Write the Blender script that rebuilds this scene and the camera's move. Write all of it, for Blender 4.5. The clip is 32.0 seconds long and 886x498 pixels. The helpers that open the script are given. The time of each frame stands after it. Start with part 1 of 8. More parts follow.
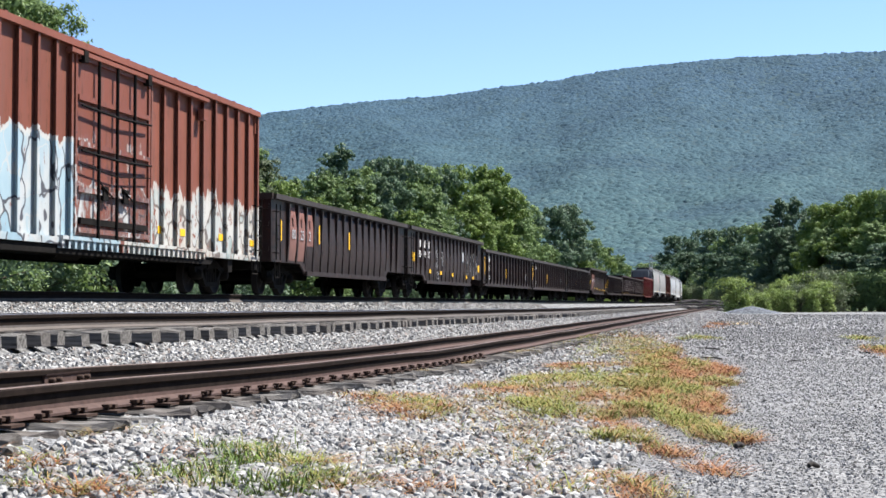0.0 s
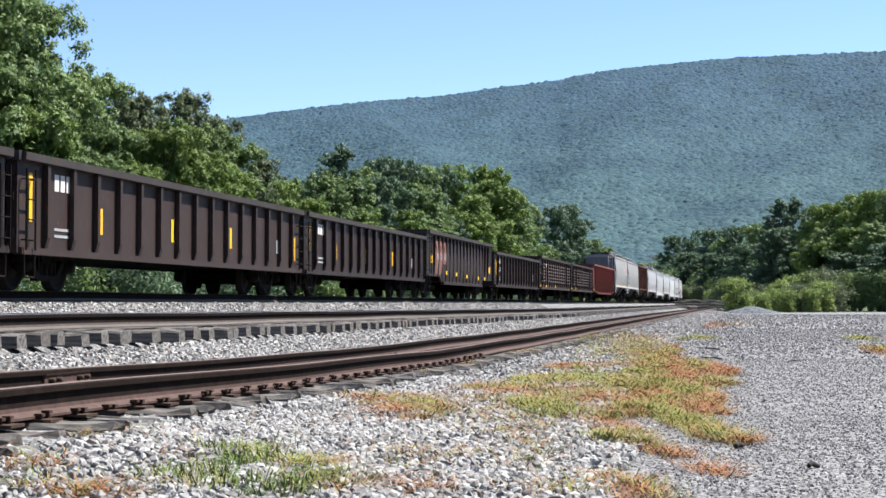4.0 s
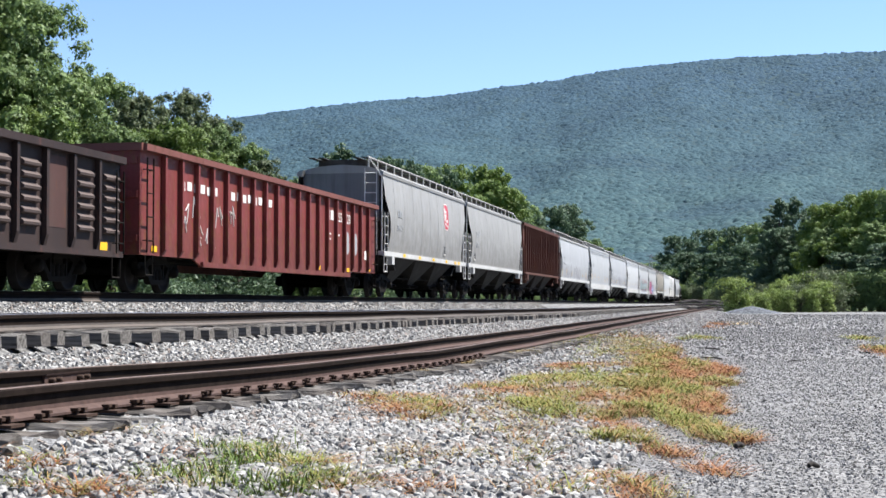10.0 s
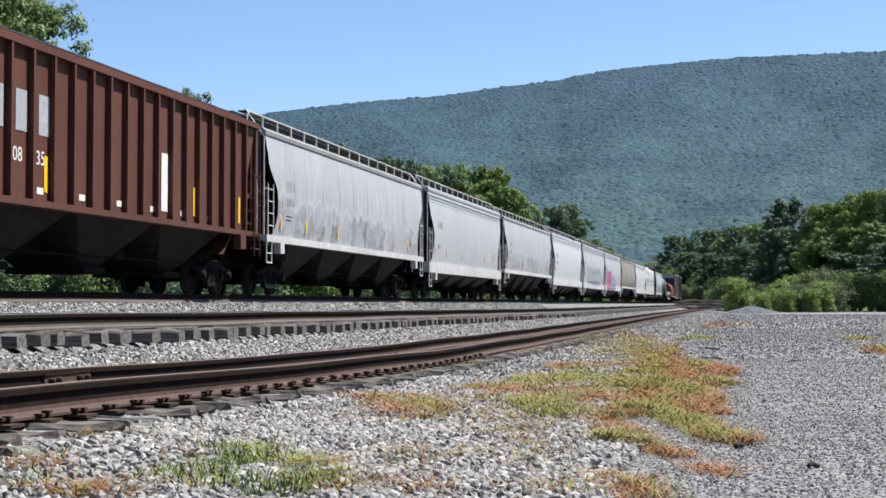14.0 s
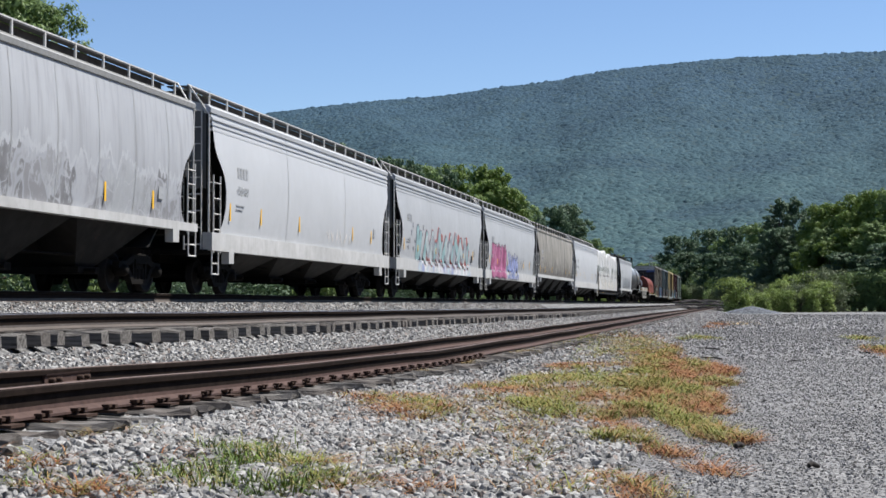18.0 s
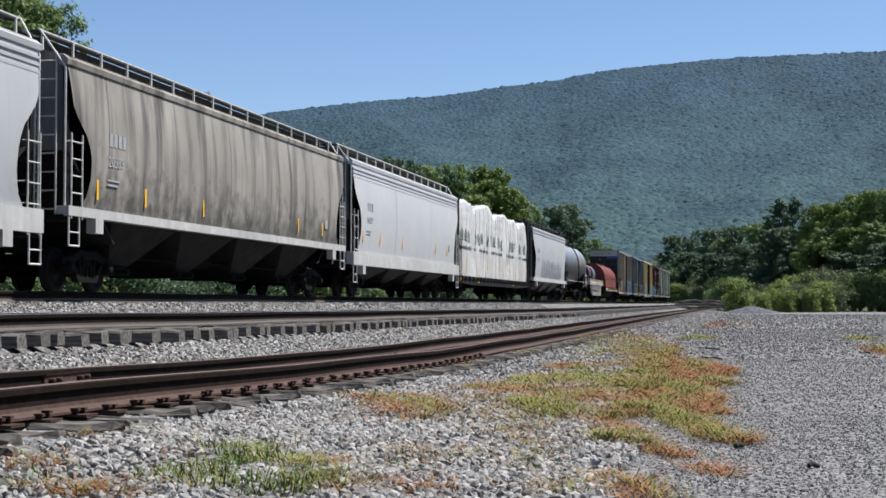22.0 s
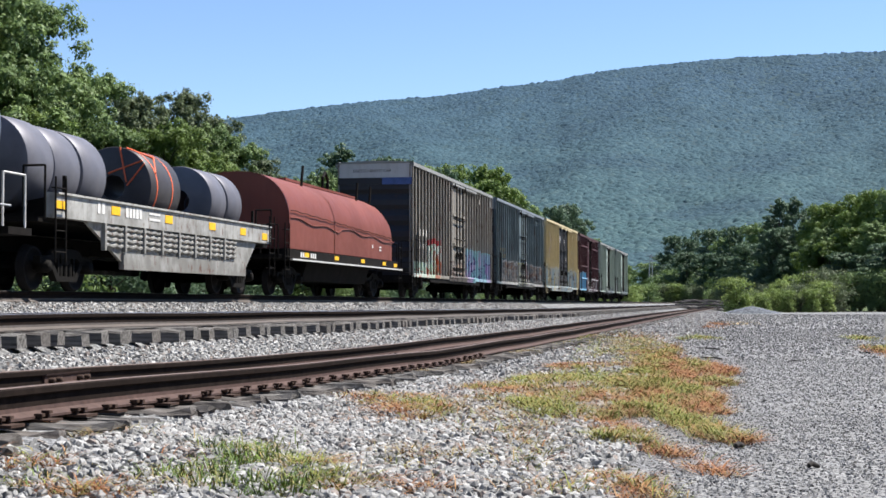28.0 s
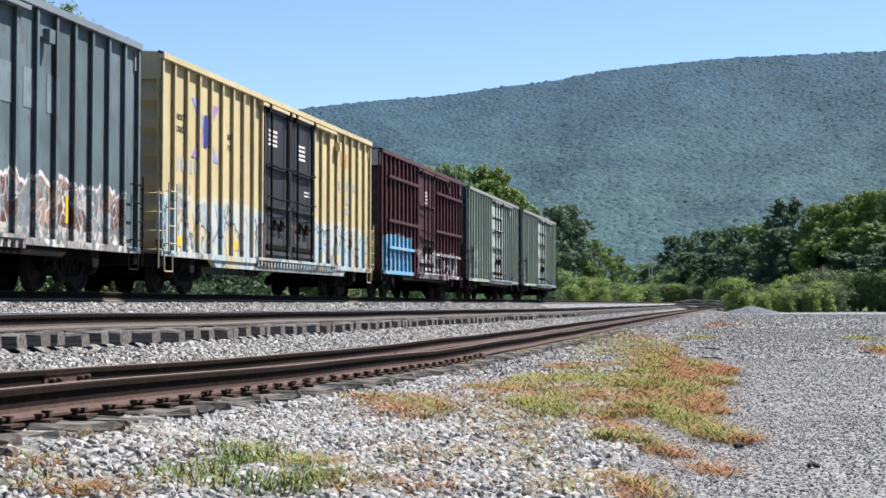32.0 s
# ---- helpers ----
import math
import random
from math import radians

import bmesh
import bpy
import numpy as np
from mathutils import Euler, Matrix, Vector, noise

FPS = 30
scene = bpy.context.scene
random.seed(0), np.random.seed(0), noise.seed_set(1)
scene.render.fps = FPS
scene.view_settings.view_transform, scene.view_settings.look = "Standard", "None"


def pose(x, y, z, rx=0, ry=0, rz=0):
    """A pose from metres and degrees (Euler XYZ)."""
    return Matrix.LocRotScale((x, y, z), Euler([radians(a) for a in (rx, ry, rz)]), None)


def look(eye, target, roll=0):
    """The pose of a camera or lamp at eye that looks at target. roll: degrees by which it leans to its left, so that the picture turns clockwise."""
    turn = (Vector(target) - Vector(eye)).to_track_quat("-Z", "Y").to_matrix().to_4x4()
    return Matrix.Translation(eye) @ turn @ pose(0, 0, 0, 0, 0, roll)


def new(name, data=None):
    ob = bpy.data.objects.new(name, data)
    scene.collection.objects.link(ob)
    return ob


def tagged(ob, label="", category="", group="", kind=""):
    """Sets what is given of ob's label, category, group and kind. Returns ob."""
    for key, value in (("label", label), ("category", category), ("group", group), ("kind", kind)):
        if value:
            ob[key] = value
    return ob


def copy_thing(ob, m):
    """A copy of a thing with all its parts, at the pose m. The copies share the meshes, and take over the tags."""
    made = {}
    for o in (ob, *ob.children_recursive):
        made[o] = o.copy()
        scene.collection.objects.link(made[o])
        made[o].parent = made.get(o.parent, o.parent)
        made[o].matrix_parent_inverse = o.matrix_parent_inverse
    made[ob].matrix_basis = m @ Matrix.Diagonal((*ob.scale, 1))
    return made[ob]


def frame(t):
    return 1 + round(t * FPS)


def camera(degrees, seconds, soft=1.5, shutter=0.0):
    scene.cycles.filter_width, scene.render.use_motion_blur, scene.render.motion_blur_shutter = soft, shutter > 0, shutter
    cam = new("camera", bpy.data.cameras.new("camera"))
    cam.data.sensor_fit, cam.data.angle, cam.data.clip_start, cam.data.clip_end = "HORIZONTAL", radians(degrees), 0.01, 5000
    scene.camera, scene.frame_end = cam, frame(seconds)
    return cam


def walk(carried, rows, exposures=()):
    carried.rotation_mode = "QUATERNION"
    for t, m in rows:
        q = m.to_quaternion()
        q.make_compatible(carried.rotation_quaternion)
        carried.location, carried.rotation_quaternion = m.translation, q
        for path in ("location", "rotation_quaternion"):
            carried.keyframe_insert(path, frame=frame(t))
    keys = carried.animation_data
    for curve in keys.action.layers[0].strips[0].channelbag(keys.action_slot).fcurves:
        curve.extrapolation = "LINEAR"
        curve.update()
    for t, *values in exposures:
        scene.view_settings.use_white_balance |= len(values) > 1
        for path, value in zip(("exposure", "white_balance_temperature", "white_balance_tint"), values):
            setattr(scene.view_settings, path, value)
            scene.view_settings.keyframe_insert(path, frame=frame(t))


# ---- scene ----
# ---- camera ----
EYE = Vector((0.0, 0.0, 1.0))
YAW, PITCH = radians(11.303), radians(2.09)
AIM = EYE + Vector((-math.sin(YAW) * math.cos(PITCH), math.cos(YAW) * math.cos(PITCH), math.sin(PITCH)))
cam = camera(33.0, 32.0, soft=1.6)
walk(cam, [(0.0, look(EYE, AIM)), (32.0, look(EYE, AIM))],
     exposures=[(0.0, 1.48), (9.0, 1.48), (11.0, 1.36), (13.0, 1.2), (17.0, 0.98), (19.0, 0.84), (25.0, 0.82), (27.5, 1.22), (29.0, 1.28), (32.0, 1.32)])

# ---- light ----
SUN_DIR = Vector((0.43, 0.28, 0.86)).normalized()
world = bpy.data.worlds.new("sky")
scene.world = world
world.use_nodes = True
wn, wl = world.node_tree.nodes, world.node_tree.links
sky = wn.new("ShaderNodeTexSky")
sky.sky_type, sky.sun_disc = "NISHITA", False
sky.sun_elevation = math.asin(SUN_DIR.z)
sky.sun_rotation = math.atan2(SUN_DIR.x, SUN_DIR.y)
sky.air_density, sky.dust_density, sky.ozone_density = 0.92, 0.02, 5.0
wn["Background"].inputs["Strength"].default_value = 0.071
tint = wn.new("ShaderNodeMix")  # a faint violet cast of the summer air
tint.data_type, tint.blend_type = "RGBA", "MULTIPLY"
tint.inputs[0].default_value, tint.inputs[7].default_value = 1.0, (0.995, 0.985, 1.03, 1.0)
wl.new(sky.outputs["Color"], tint.inputs[6])
wl.new(tint.outputs[2], wn["Background"].inputs["Color"])
sun = new("sun", bpy.data.lights.new("sun", "SUN"))
sun.data.energy, sun.data.angle, sun.data.color = 5.0, radians(0.53), (1.0, 0.965, 0.915)
sun.matrix_world = look(SUN_DIR * 50, (0, 0, 0))


# ---- material helpers ----
class Nodes:
    """Short hand for one node material."""

    def __init__(self, name, rough=0.6, metal=0.0, spec=0.5):
        self.m = bpy.data.materials.new(name)
        self.m.use_nodes = True
        self.t = self.m.node_tree
        self.b = self.t.nodes["Principled BSDF"]
        self.b.inputs["Roughness"].default_value = rough
        self.b.inputs["Metallic"].default_value = metal
        self.b.inputs["Specular IOR Level"].default_value = spec

    def put(self, socket, v):
        if isinstance(v, bpy.types.NodeSocket):
            self.t.links.new(v, socket)
        elif v is not None:
            if socket.type == "RGBA" and len(v) == 3:
                v = (*v, 1.0)
            socket.default_value = v

    def node(self, kind, out=0, op=None, **ins):
        n = self.t.nodes.new(kind)
        if op:
            n.operation = op
        for k, v in ins.items():
            self.put(n.inputs[int(k[1:])] if k[0] == "i" and k[1:].isdigit() else n.inputs[k.replace("_", " ")], v)
        return n.outputs[out]

    def coords(self, scale=(1, 1, 1)):
        c = self.node("ShaderNodeTexCoord", 3)
        return self.node("ShaderNodeVectorMath", 0, "MULTIPLY", i0=c, i1=scale)

    def noise(self, vec, scale, detail=4, rough=0.55, out=0):
        return self.node("ShaderNodeTexNoise", out, None, Vector=vec, Scale=scale, Detail=detail, Roughness=rough)

    def ramp(self, fac, lo, hi, a=(0, 0, 0), b=(1, 1, 1)):
        n = self.t.nodes.new("ShaderNodeValToRGB")
        e = n.color_ramp.elements
        e[0].position, e[1].position = lo, hi
        e[0].color, e[1].color = (*a, 1), (*b, 1)
        self.put(n.inputs[0], fac)
        return n.outputs[0]

    def mix(self, fac, a, b, blend="MIX"):
        n = self.t.nodes.new("ShaderNodeMix")
        n.data_type, n.blend_type = "RGBA", blend
        self.put(n.inputs[0], fac)
        self.put(n.inputs[6], a)
        self.put(n.inputs[7], b)
        return n.outputs[2]

    def math(self, op, a, b=None, clamp=False):
        n = self.t.nodes.new("ShaderNodeMath")
        n.operation, n.use_clamp = op, clamp
        self.put(n.inputs[0], a)
        if b is not None:
            self.put(n.inputs[1], b)
        return n.outputs[0]

    def axis(self, vec, i):
        return self.node("ShaderNodeSeparateXYZ", i, None, i0=vec)

    def bump(self, h, strength=0.3, dist=0.01):
        self.put(self.b.inputs["Normal"], self.node("ShaderNodeBump", 0, None, Strength=strength, Distance=dist, Height=h))

    def color(self, c):
        self.put(self.b.inputs["Base Color"], c)
        return self

    def rand(self):
        return self.node("ShaderNodeObjectInfo", 5)

    def island(self):
        return self.node("ShaderNodeNewGeometry", 8)


PAINT_TONE = 0.66  # scales all car paint colours down to the wanted brightness


def paint(name, base, rust=0.2, dirt=0.35, rough=0.55, dirt_col=(0.10, 0.085, 0.07), rust_col=(0.14, 0.055, 0.03), streak=0.5, fade=0.25, grime=1.9, dent=0.02, grain=3.0):
    """Weathered vehicle paint: fading, rain streaks, rust spots and road grime."""
    n = Nodes(name, rough, spec=0.2)
    base, dirt_col, rust_col = (tuple(v * PAINT_TONE for v in k) for k in (base, dirt_col, rust_col))
    c = n.coords()
    big = n.noise(c, 0.5, 3)
    col = n.mix(n.ramp(big, 0.35, 0.7), base, tuple(min(1, v * (1 + fade) + 0.02 * fade) for v in base))
    st = n.noise(n.coords((2.2, 2.2, 0.16)), grain, 5, 0.6)
    col = n.mix(n.math("MULTIPLY", n.ramp(st, 0.46, 0.78), dirt * streak * 1.6), col, dirt_col)
    gr = n.noise(c, 2.3, 6, 0.65)
    z = n.axis(c, 2)
    low = n.math("SUBTRACT", grime, z)
    g = n.math("ADD", n.math("MULTIPLY", low, 0.25), gr)
    col = n.mix(n.math("MULTIPLY", n.ramp(g, 0.5, 0.85), dirt), col, dirt_col)
    ru = n.noise(n.coords((1, 1, 0.55)), 5.5, 7, 0.7)
    col = n.mix(n.math("MULTIPLY", n.ramp(ru, 0.63 - 0.15 * rust, 0.69 - 0.1 * rust), min(1, rust * 2)), col, rust_col)
    n.color(col)
    n.put(n.b.inputs["Roughness"], n.math("ADD", n.math("MULTIPLY", gr, 0.35), rough - 0.15))
    n.bump(n.noise(c, 1.6, 4), 0.25 if dent < 0.03 else 0.6, dent)
    return n.m


def plain(name, base, rough=0.6, metal=0.0, var=0.35, scale=6.0, bump=0.2, dist=0.01, second=None):
    n = Nodes(name, rough, metal, 0.2)
    c = n.coords()
    a = n.noise(c, scale, 6, 0.6)
    b = n.noise(c, scale * 0.13, 3)
    col = n.mix(n.ramp(a, 0.3, 0.7), tuple(v * (1 - var) for v in base), second or tuple(min(1, v * (1 + var)) for v in base))
    col = n.mix(n.math("MULTIPLY", n.ramp(b, 0.35, 0.65), 0.5), col, tuple(v * (1 - var * 0.8) for v in base))
    n.color(col)
    n.bump(a, bump, dist)
    return n.m


# ---- mesh helpers ----
class Geo:
    """Collects vertices and faces of one mesh."""

    def __init__(self):
        self.v, self.f, self.s = [], [], []

    def quad_strip(self, rows, closed=False, smooth=False):
        o, w = len(self.v), len(rows[0])
        for r in rows:
            self.v += [tuple(p) for p in r]
        for i in range(len(rows) - 1):
            for j in range(w if closed else w - 1):
                k = (j + 1) % w
                self.f.append((o + i * w + j, o + i * w + k, o + (i + 1) * w + k, o + (i + 1) * w + j))
                self.s.append(smooth)
        return self

    def poly(self, pts, flip=False):
        o = len(self.v)
        self.v += [tuple(p) for p in pts]
        idx = list(range(o, o + len(pts)))
        self.f.append(tuple(idx[::-1] if flip else idx))
        self.s.append(False)
        return self

    def box(self, x0, x1, y0, y1, z0, z1):
        o = len(self.v)
        self.v += [(x, y, z) for z in (z0, z1) for y in (y0, y1) for x in (x0, x1)]
        for a in ((0, 2, 3, 1), (4, 5, 7, 6), (0, 1, 5, 4), (2, 6, 7, 3), (0, 4, 6, 2), (1, 3, 7, 5)):
            self.f.append(tuple(o + i for i in a))
            self.s.append(False)
        return self

    def extrude(self, prof, a, b, axis="y", smooth=False, caps=True):
        """A prism of the closed outline prof. axis y: (x, z), x: (y, z), z: (x, y)."""
        def at(p, h):
            return {"y": (p[0], h, p[1]), "x": (h, p[0], p[1]), "z": (p[0], p[1], h)}[axis]
        self.quad_strip([[at(p, a) for p in prof], [at(p, b) for p in prof]], True, smooth)
        if caps:
            self.poly([at(p, a) for p in prof])
            self.poly([at(p, b) for p in prof], True)
        return self

    def cyl(self, p0, p1, r, n=8, r1=None, caps=True):
        p0, p1 = Vector(p0), Vector(p1)
        d = (p1 - p0).normalized()
        u = d.orthogonal().normalized()
        w = d.cross(u)
        r1 = r if r1 is None else r1
        ring = [(u * math.cos(a) + w * math.sin(a)) for a in (2 * math.pi * i / n for i in range(n))]
        lo, hi = [p0 + q * r for q in ring], [p1 + q * r1 for q in ring]
        self.quad_strip([lo, hi], True, True)
        if caps:
            self.poly(lo, True)
            self.poly(hi)
        return self

    def tube(self, pts, r, n=6):
        for a, b in zip(pts, pts[1:]):
            self.cyl(a, b, r, n)
        return self

    def lathe(self, prof, axis="x", n=20, at=(0, 0, 0), smooth=True):
        """Turns (along, radius) round an axis."""
        rows = []
        for h, r in prof:
            ring = []
            for i in range(n):
                a = 2 * math.pi * i / n
                c, s = r * math.cos(a), r * math.sin(a)
                p = {"x": (h, c, s), "y": (c, h, s), "z": (c, s, h)}[axis]
                ring.append((p[0] + at[0], p[1] + at[1], p[2] + at[2]))
            rows.append(ring)
        return self.quad_strip(rows, True, smooth)

    def mesh(self, name, mat=None):
        me = bpy.data.meshes.new(name)
        me.from_pydata(self.v, [], self.f)
        me.polygons.foreach_set("use_smooth", self.s)
        if mat:
            me.materials.append(mat)
        bm = bmesh.new()
        bm.from_mesh(me)
        bmesh.ops.recalc_face_normals(bm, faces=bm.faces)
        bm.to_mesh(me)
        bm.free()
        return me


PIECES = ("reflector", "marking", "track_bracket", "skid_bar")


def part(name, geo, mat, parent, label="", at=None):
    """One mesh object under a thing or a part. geo: a Geo or a ready mesh."""
    if name in PIECES and isinstance(geo, Geo) and len(geo.v) > 8 and len(geo.f) * 8 == len(geo.v) * 6:
        for k in range(1, len(geo.v) // 8):
            one = Geo()
            one.v, one.f, one.s = geo.v[8 * k:8 * k + 8], [tuple(i for i in f) for f in geo.f[:6]], geo.s[:6]
            part(name, one, mat, parent, label, at)
        geo.v, geo.f, geo.s = geo.v[:8], geo.f[:6], geo.s[:6]
    me = geo.mesh(name, mat) if isinstance(geo, Geo) else geo
    ob = new(name, me)
    ob.parent = parent
    if at is not None:
        ob.matrix_basis = at if isinstance(at, Matrix) else Matrix.Translation(at)
    return tagged(ob, label)


def thing(name, label, category, group="", at=None, kind=""):
    ob = new(name)
    if at is not None:
        ob.matrix_basis = at
    return tagged(ob, label, category, group, kind)


def raw_mesh(name, verts, faces, mat, smooth=False):
    """A large mesh from numpy arrays; all faces with the same number of corners."""
    me = bpy.data.meshes.new(name)
    faces = np.asarray(faces, dtype=np.int32)
    n, k = faces.shape
    me.vertices.add(len(verts))
    me.vertices.foreach_set("co", np.asarray(verts, dtype=np.float32).ravel())
    me.loops.add(n * k)
    me.loops.foreach_set("vertex_index", faces.ravel())
    me.polygons.add(n)
    me.polygons.foreach_set("loop_start", np.arange(0, n * k, k, dtype=np.int32))
    me.polygons.foreach_set("use_smooth", np.full(n, smooth))
    me.update(calc_edges=True)
    me.validate()
    me.materials.append(mat)
    return me


# ---- the plan: three tracks along y, the camera at the origin ----
TRACK_X = (-5.32, -9.42, -13.65)
CURVE = ((240.0, 400.0), (280.0, 400.0), (300.0, 400.0))


def rail_z(i, y):
    if i == 0:
        return float(np.interp(y, (5, 9.5, 15, 22, 40, 110, 300), (0.50, 0.45, 0.37, 0.29, 0.27, 0.35, 0.40)))
    if i == 1:
        return float(np.interp(y, (5, 18, 29, 75, 200), (0.89, 0.865, 0.836, 0.75, 0.80)))
    return 1.23


def bend(i, s):
    """Place and heading (degrees) on track i, s metres out along it: straight, then a curve to the left."""
    y0, r = CURVE[i]
    if s <= y0:
        return TRACK_X[i], s, 0.0
    a = (s - y0) / r
    return TRACK_X[i] - r * (1 - math.cos(a)), y0 + r * math.sin(a), math.degrees(a)


def ground_z(x, y):
    """Height of the ground: gravel lot, three ballast beds, the bank behind them."""
    a, b = rail_z(0, y), rail_z(1, y)
    z = np.interp(x, (-60, -24, -19, -16.2, -15.1, -12.2, -10.9, -8.9, -8.45, -8.0, -7.75, -6.85, -6.65, -4.3, -3.95, -3.5, -1.4, -0.6, 40),
                  (0.5, 0.5, 0.45, 0.85, 0.98, 0.98, b - 0.24, b - 0.28, b - 0.5, b - 0.5, b - 0.44, a - 0.2, a - 0.27, a - 0.27, a - 0.30, a - 0.36, 0.05, 0.0, 0.0))
    return z


def ground_rough(x, y):
    """Small unevenness of the stony ground."""
    if not (-20 < x < 14 and y < 140):
        return 0.0
    if abs(x + 5.32) < 1.4 or abs(x + 9.42) < 1.4 or abs(x + 13.65) < 1.4:
        return 0.006 * noise.noise((x * 3, y * 3, 0))
    k = 1.0 if x < -1.6 else 0.35
    return k * (0.03 * noise.noise((x * 1.6, y * 1.6, 0)) + 0.03 * noise.noise((x * 0.5, y * 0.4, 3.0)))


def stand_z(x, y):
    return float(ground_z(x, y)) + ground_rough(x, y)
# ---- materials of the land ----
def ballast_material(name, light, dark, scale, rough=0.9, bump=0.8, dist=0.03, tint=None):
    n = Nodes(name, rough, spec=0.3)
    c = n.coords()
    vor = n.t.nodes.new("ShaderNodeTexVoronoi")
    n.put(vor.inputs["Vector"], c)
    vor.inputs["Scale"].default_value = scale
    cell = n.axis(vor.outputs["Color"], 0)
    col = n.mix(n.ramp(cell, 0.05, 0.95), dark, light)
    patch = n.noise(c, 0.45, 5, 0.6)
    col = n.mix(n.math("MULTIPLY", n.ramp(patch, 0.42, 0.72), 0.55), col, tint or tuple(v * 0.62 for v in light))
    fine = n.noise(c, scale * 5, 3)
    col = n.mix(n.math("MULTIPLY", fine, 0.3), col, dark)
    n.color(col)
    n.bump(n.math("ADD", n.math("MULTIPLY", vor.outputs["Distance"], -1.0), n.math("MULTIPLY", fine, 0.2)), bump, dist)
    return n.m


def land_material():
    n = Nodes("land", 0.9, spec=0.3)
    c = n.coords()
    x = n.axis(c, 0)
    vor = n.t.nodes.new("ShaderNodeTexVoronoi")
    n.put(vor.inputs["Vector"], c)
    vor.inputs["Scale"].default_value = 19.0
    cell = n.axis(vor.outputs["Color"], 0)
    bed = n.mix(n.ramp(cell, 0.0, 0.9), (0.05, 0.05, 0.051), (0.26, 0.26, 0.26))
    lot = n.mix(n.ramp(cell, 0.0, 1.0), (0.115, 0.113, 0.111), (0.262, 0.258, 0.253))
    chips = n.noise(c, 40.0, 3, 0.7)
    lot = n.mix(n.math("MULTIPLY", n.ramp(chips, 0.57, 0.62), 0.2), lot, (0.045, 0.043, 0.041))
    patch = n.noise(n.coords((1, 0.35, 1)), 0.5, 6, 0.65)
    lot = n.mix(n.math("MULTIPLY", n.ramp(patch, 0.45, 0.7), 0.6), lot, (0.188, 0.186, 0.183))
    patch2 = n.noise(c, 0.9, 5, 0.6)
    bed = n.mix(n.math("MULTIPLY", n.ramp(patch2, 0.5, 0.72), 0.45), bed, (0.16, 0.152, 0.143))
    edge = n.math("ADD", n.math("ADD", x, n.math("MULTIPLY", n.axis(c, 1), 0.025)), n.math("MULTIPLY", n.noise(c, 0.35, 5), 2.4))
    col = n.mix(n.ramp(n.math("MULTIPLY", n.math("ADD", edge, 2.6), 0.5), 0.2, 0.9), bed, lot)
    grass = n.mix(n.noise(c, 3.0, 5), (0.035, 0.06, 0.015), (0.10, 0.13, 0.04))
    away = n.math("ADD", n.math("MULTIPLY", x, -1.0), n.math("MULTIPLY", n.noise(c, 0.6, 4), 2.0))
    col = n.mix(n.ramp(n.math("MULTIPLY", away, 0.02), 0.345, 0.37), col, grass)
    wide = n.math("ADD", x, n.math("MULTIPLY", n.noise(c, 0.12, 4), 14.0))
    col = n.mix(n.ramp(n.math("MULTIPLY", wide, 0.01), 0.40, 0.43), col, grass)
    far = n.math("ADD", n.axis(c, 1), n.math("MULTIPLY", n.noise(c, 0.08, 4), 40.0))
    west = n.ramp(n.math("MULTIPLY", x, 0.01), 0.0, 0.02)
    col = n.mix(n.math("MULTIPLY", n.ramp(n.math("MULTIPLY", far, 0.001), 0.205, 0.222), west), col, grass)
    speck = n.noise(n.coords((1, 0.5, 1)), 3.2, 6, 0.75)
    col = n.mix(n.math("MULTIPLY", n.ramp(speck, 0.45, 0.7), 0.25), col, (0.05, 0.05, 0.05))
    n.color(col)
    h = n.math("ADD", n.math("MULTIPLY", vor.outputs["Distance"], -1.0), n.math("MULTIPLY", n.noise(c, 90, 3), 0.25))
    n.bump(h, 1.0, 0.05)
    return n.m


def let_through(n, col, share):
    """Leaves pass part of the light on to their far side."""
    tr = n.t.nodes.new("ShaderNodeBsdfTranslucent")
    n.put(tr.inputs["Color"], col)
    mx = n.t.nodes.new("ShaderNodeMixShader")
    mx.inputs[0].default_value = share
    n.t.links.new(n.b.outputs[0], mx.inputs[1])
    n.t.links.new(tr.outputs[0], mx.inputs[2])
    n.t.links.new(mx.outputs[0], n.t.nodes["Material Output"].inputs["Surface"])


def forest_material():
    n = Nodes("hazed_hill_forest", 0.95, spec=0.1)
    c = n.coords()
    vor = n.t.nodes.new("ShaderNodeTexVoronoi")
    vor.feature = "SMOOTH_F1"
    n.put(vor.inputs["Vector"], n.node("ShaderNodeVectorMath", 0, "ADD", i0=c, i1=n.node("ShaderNodeVectorMath", 0, "MULTIPLY", i0=n.noise(c, 0.05, 3, out=1), i1=(9, 9, 9))))
    vor.inputs["Scale"].default_value = 0.085
    cell = n.axis(vor.outputs["Color"], 0)
    # blue distance haze is mixed into this base colour
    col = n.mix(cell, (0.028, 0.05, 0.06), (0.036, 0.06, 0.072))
    # broad darker patches stand in for shaded hollows
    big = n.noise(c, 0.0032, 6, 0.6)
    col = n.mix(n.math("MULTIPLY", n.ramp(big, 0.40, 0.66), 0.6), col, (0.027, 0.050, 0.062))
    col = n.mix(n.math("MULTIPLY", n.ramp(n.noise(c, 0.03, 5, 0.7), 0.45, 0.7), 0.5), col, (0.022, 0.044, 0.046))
    n.color(col)
    return n.m


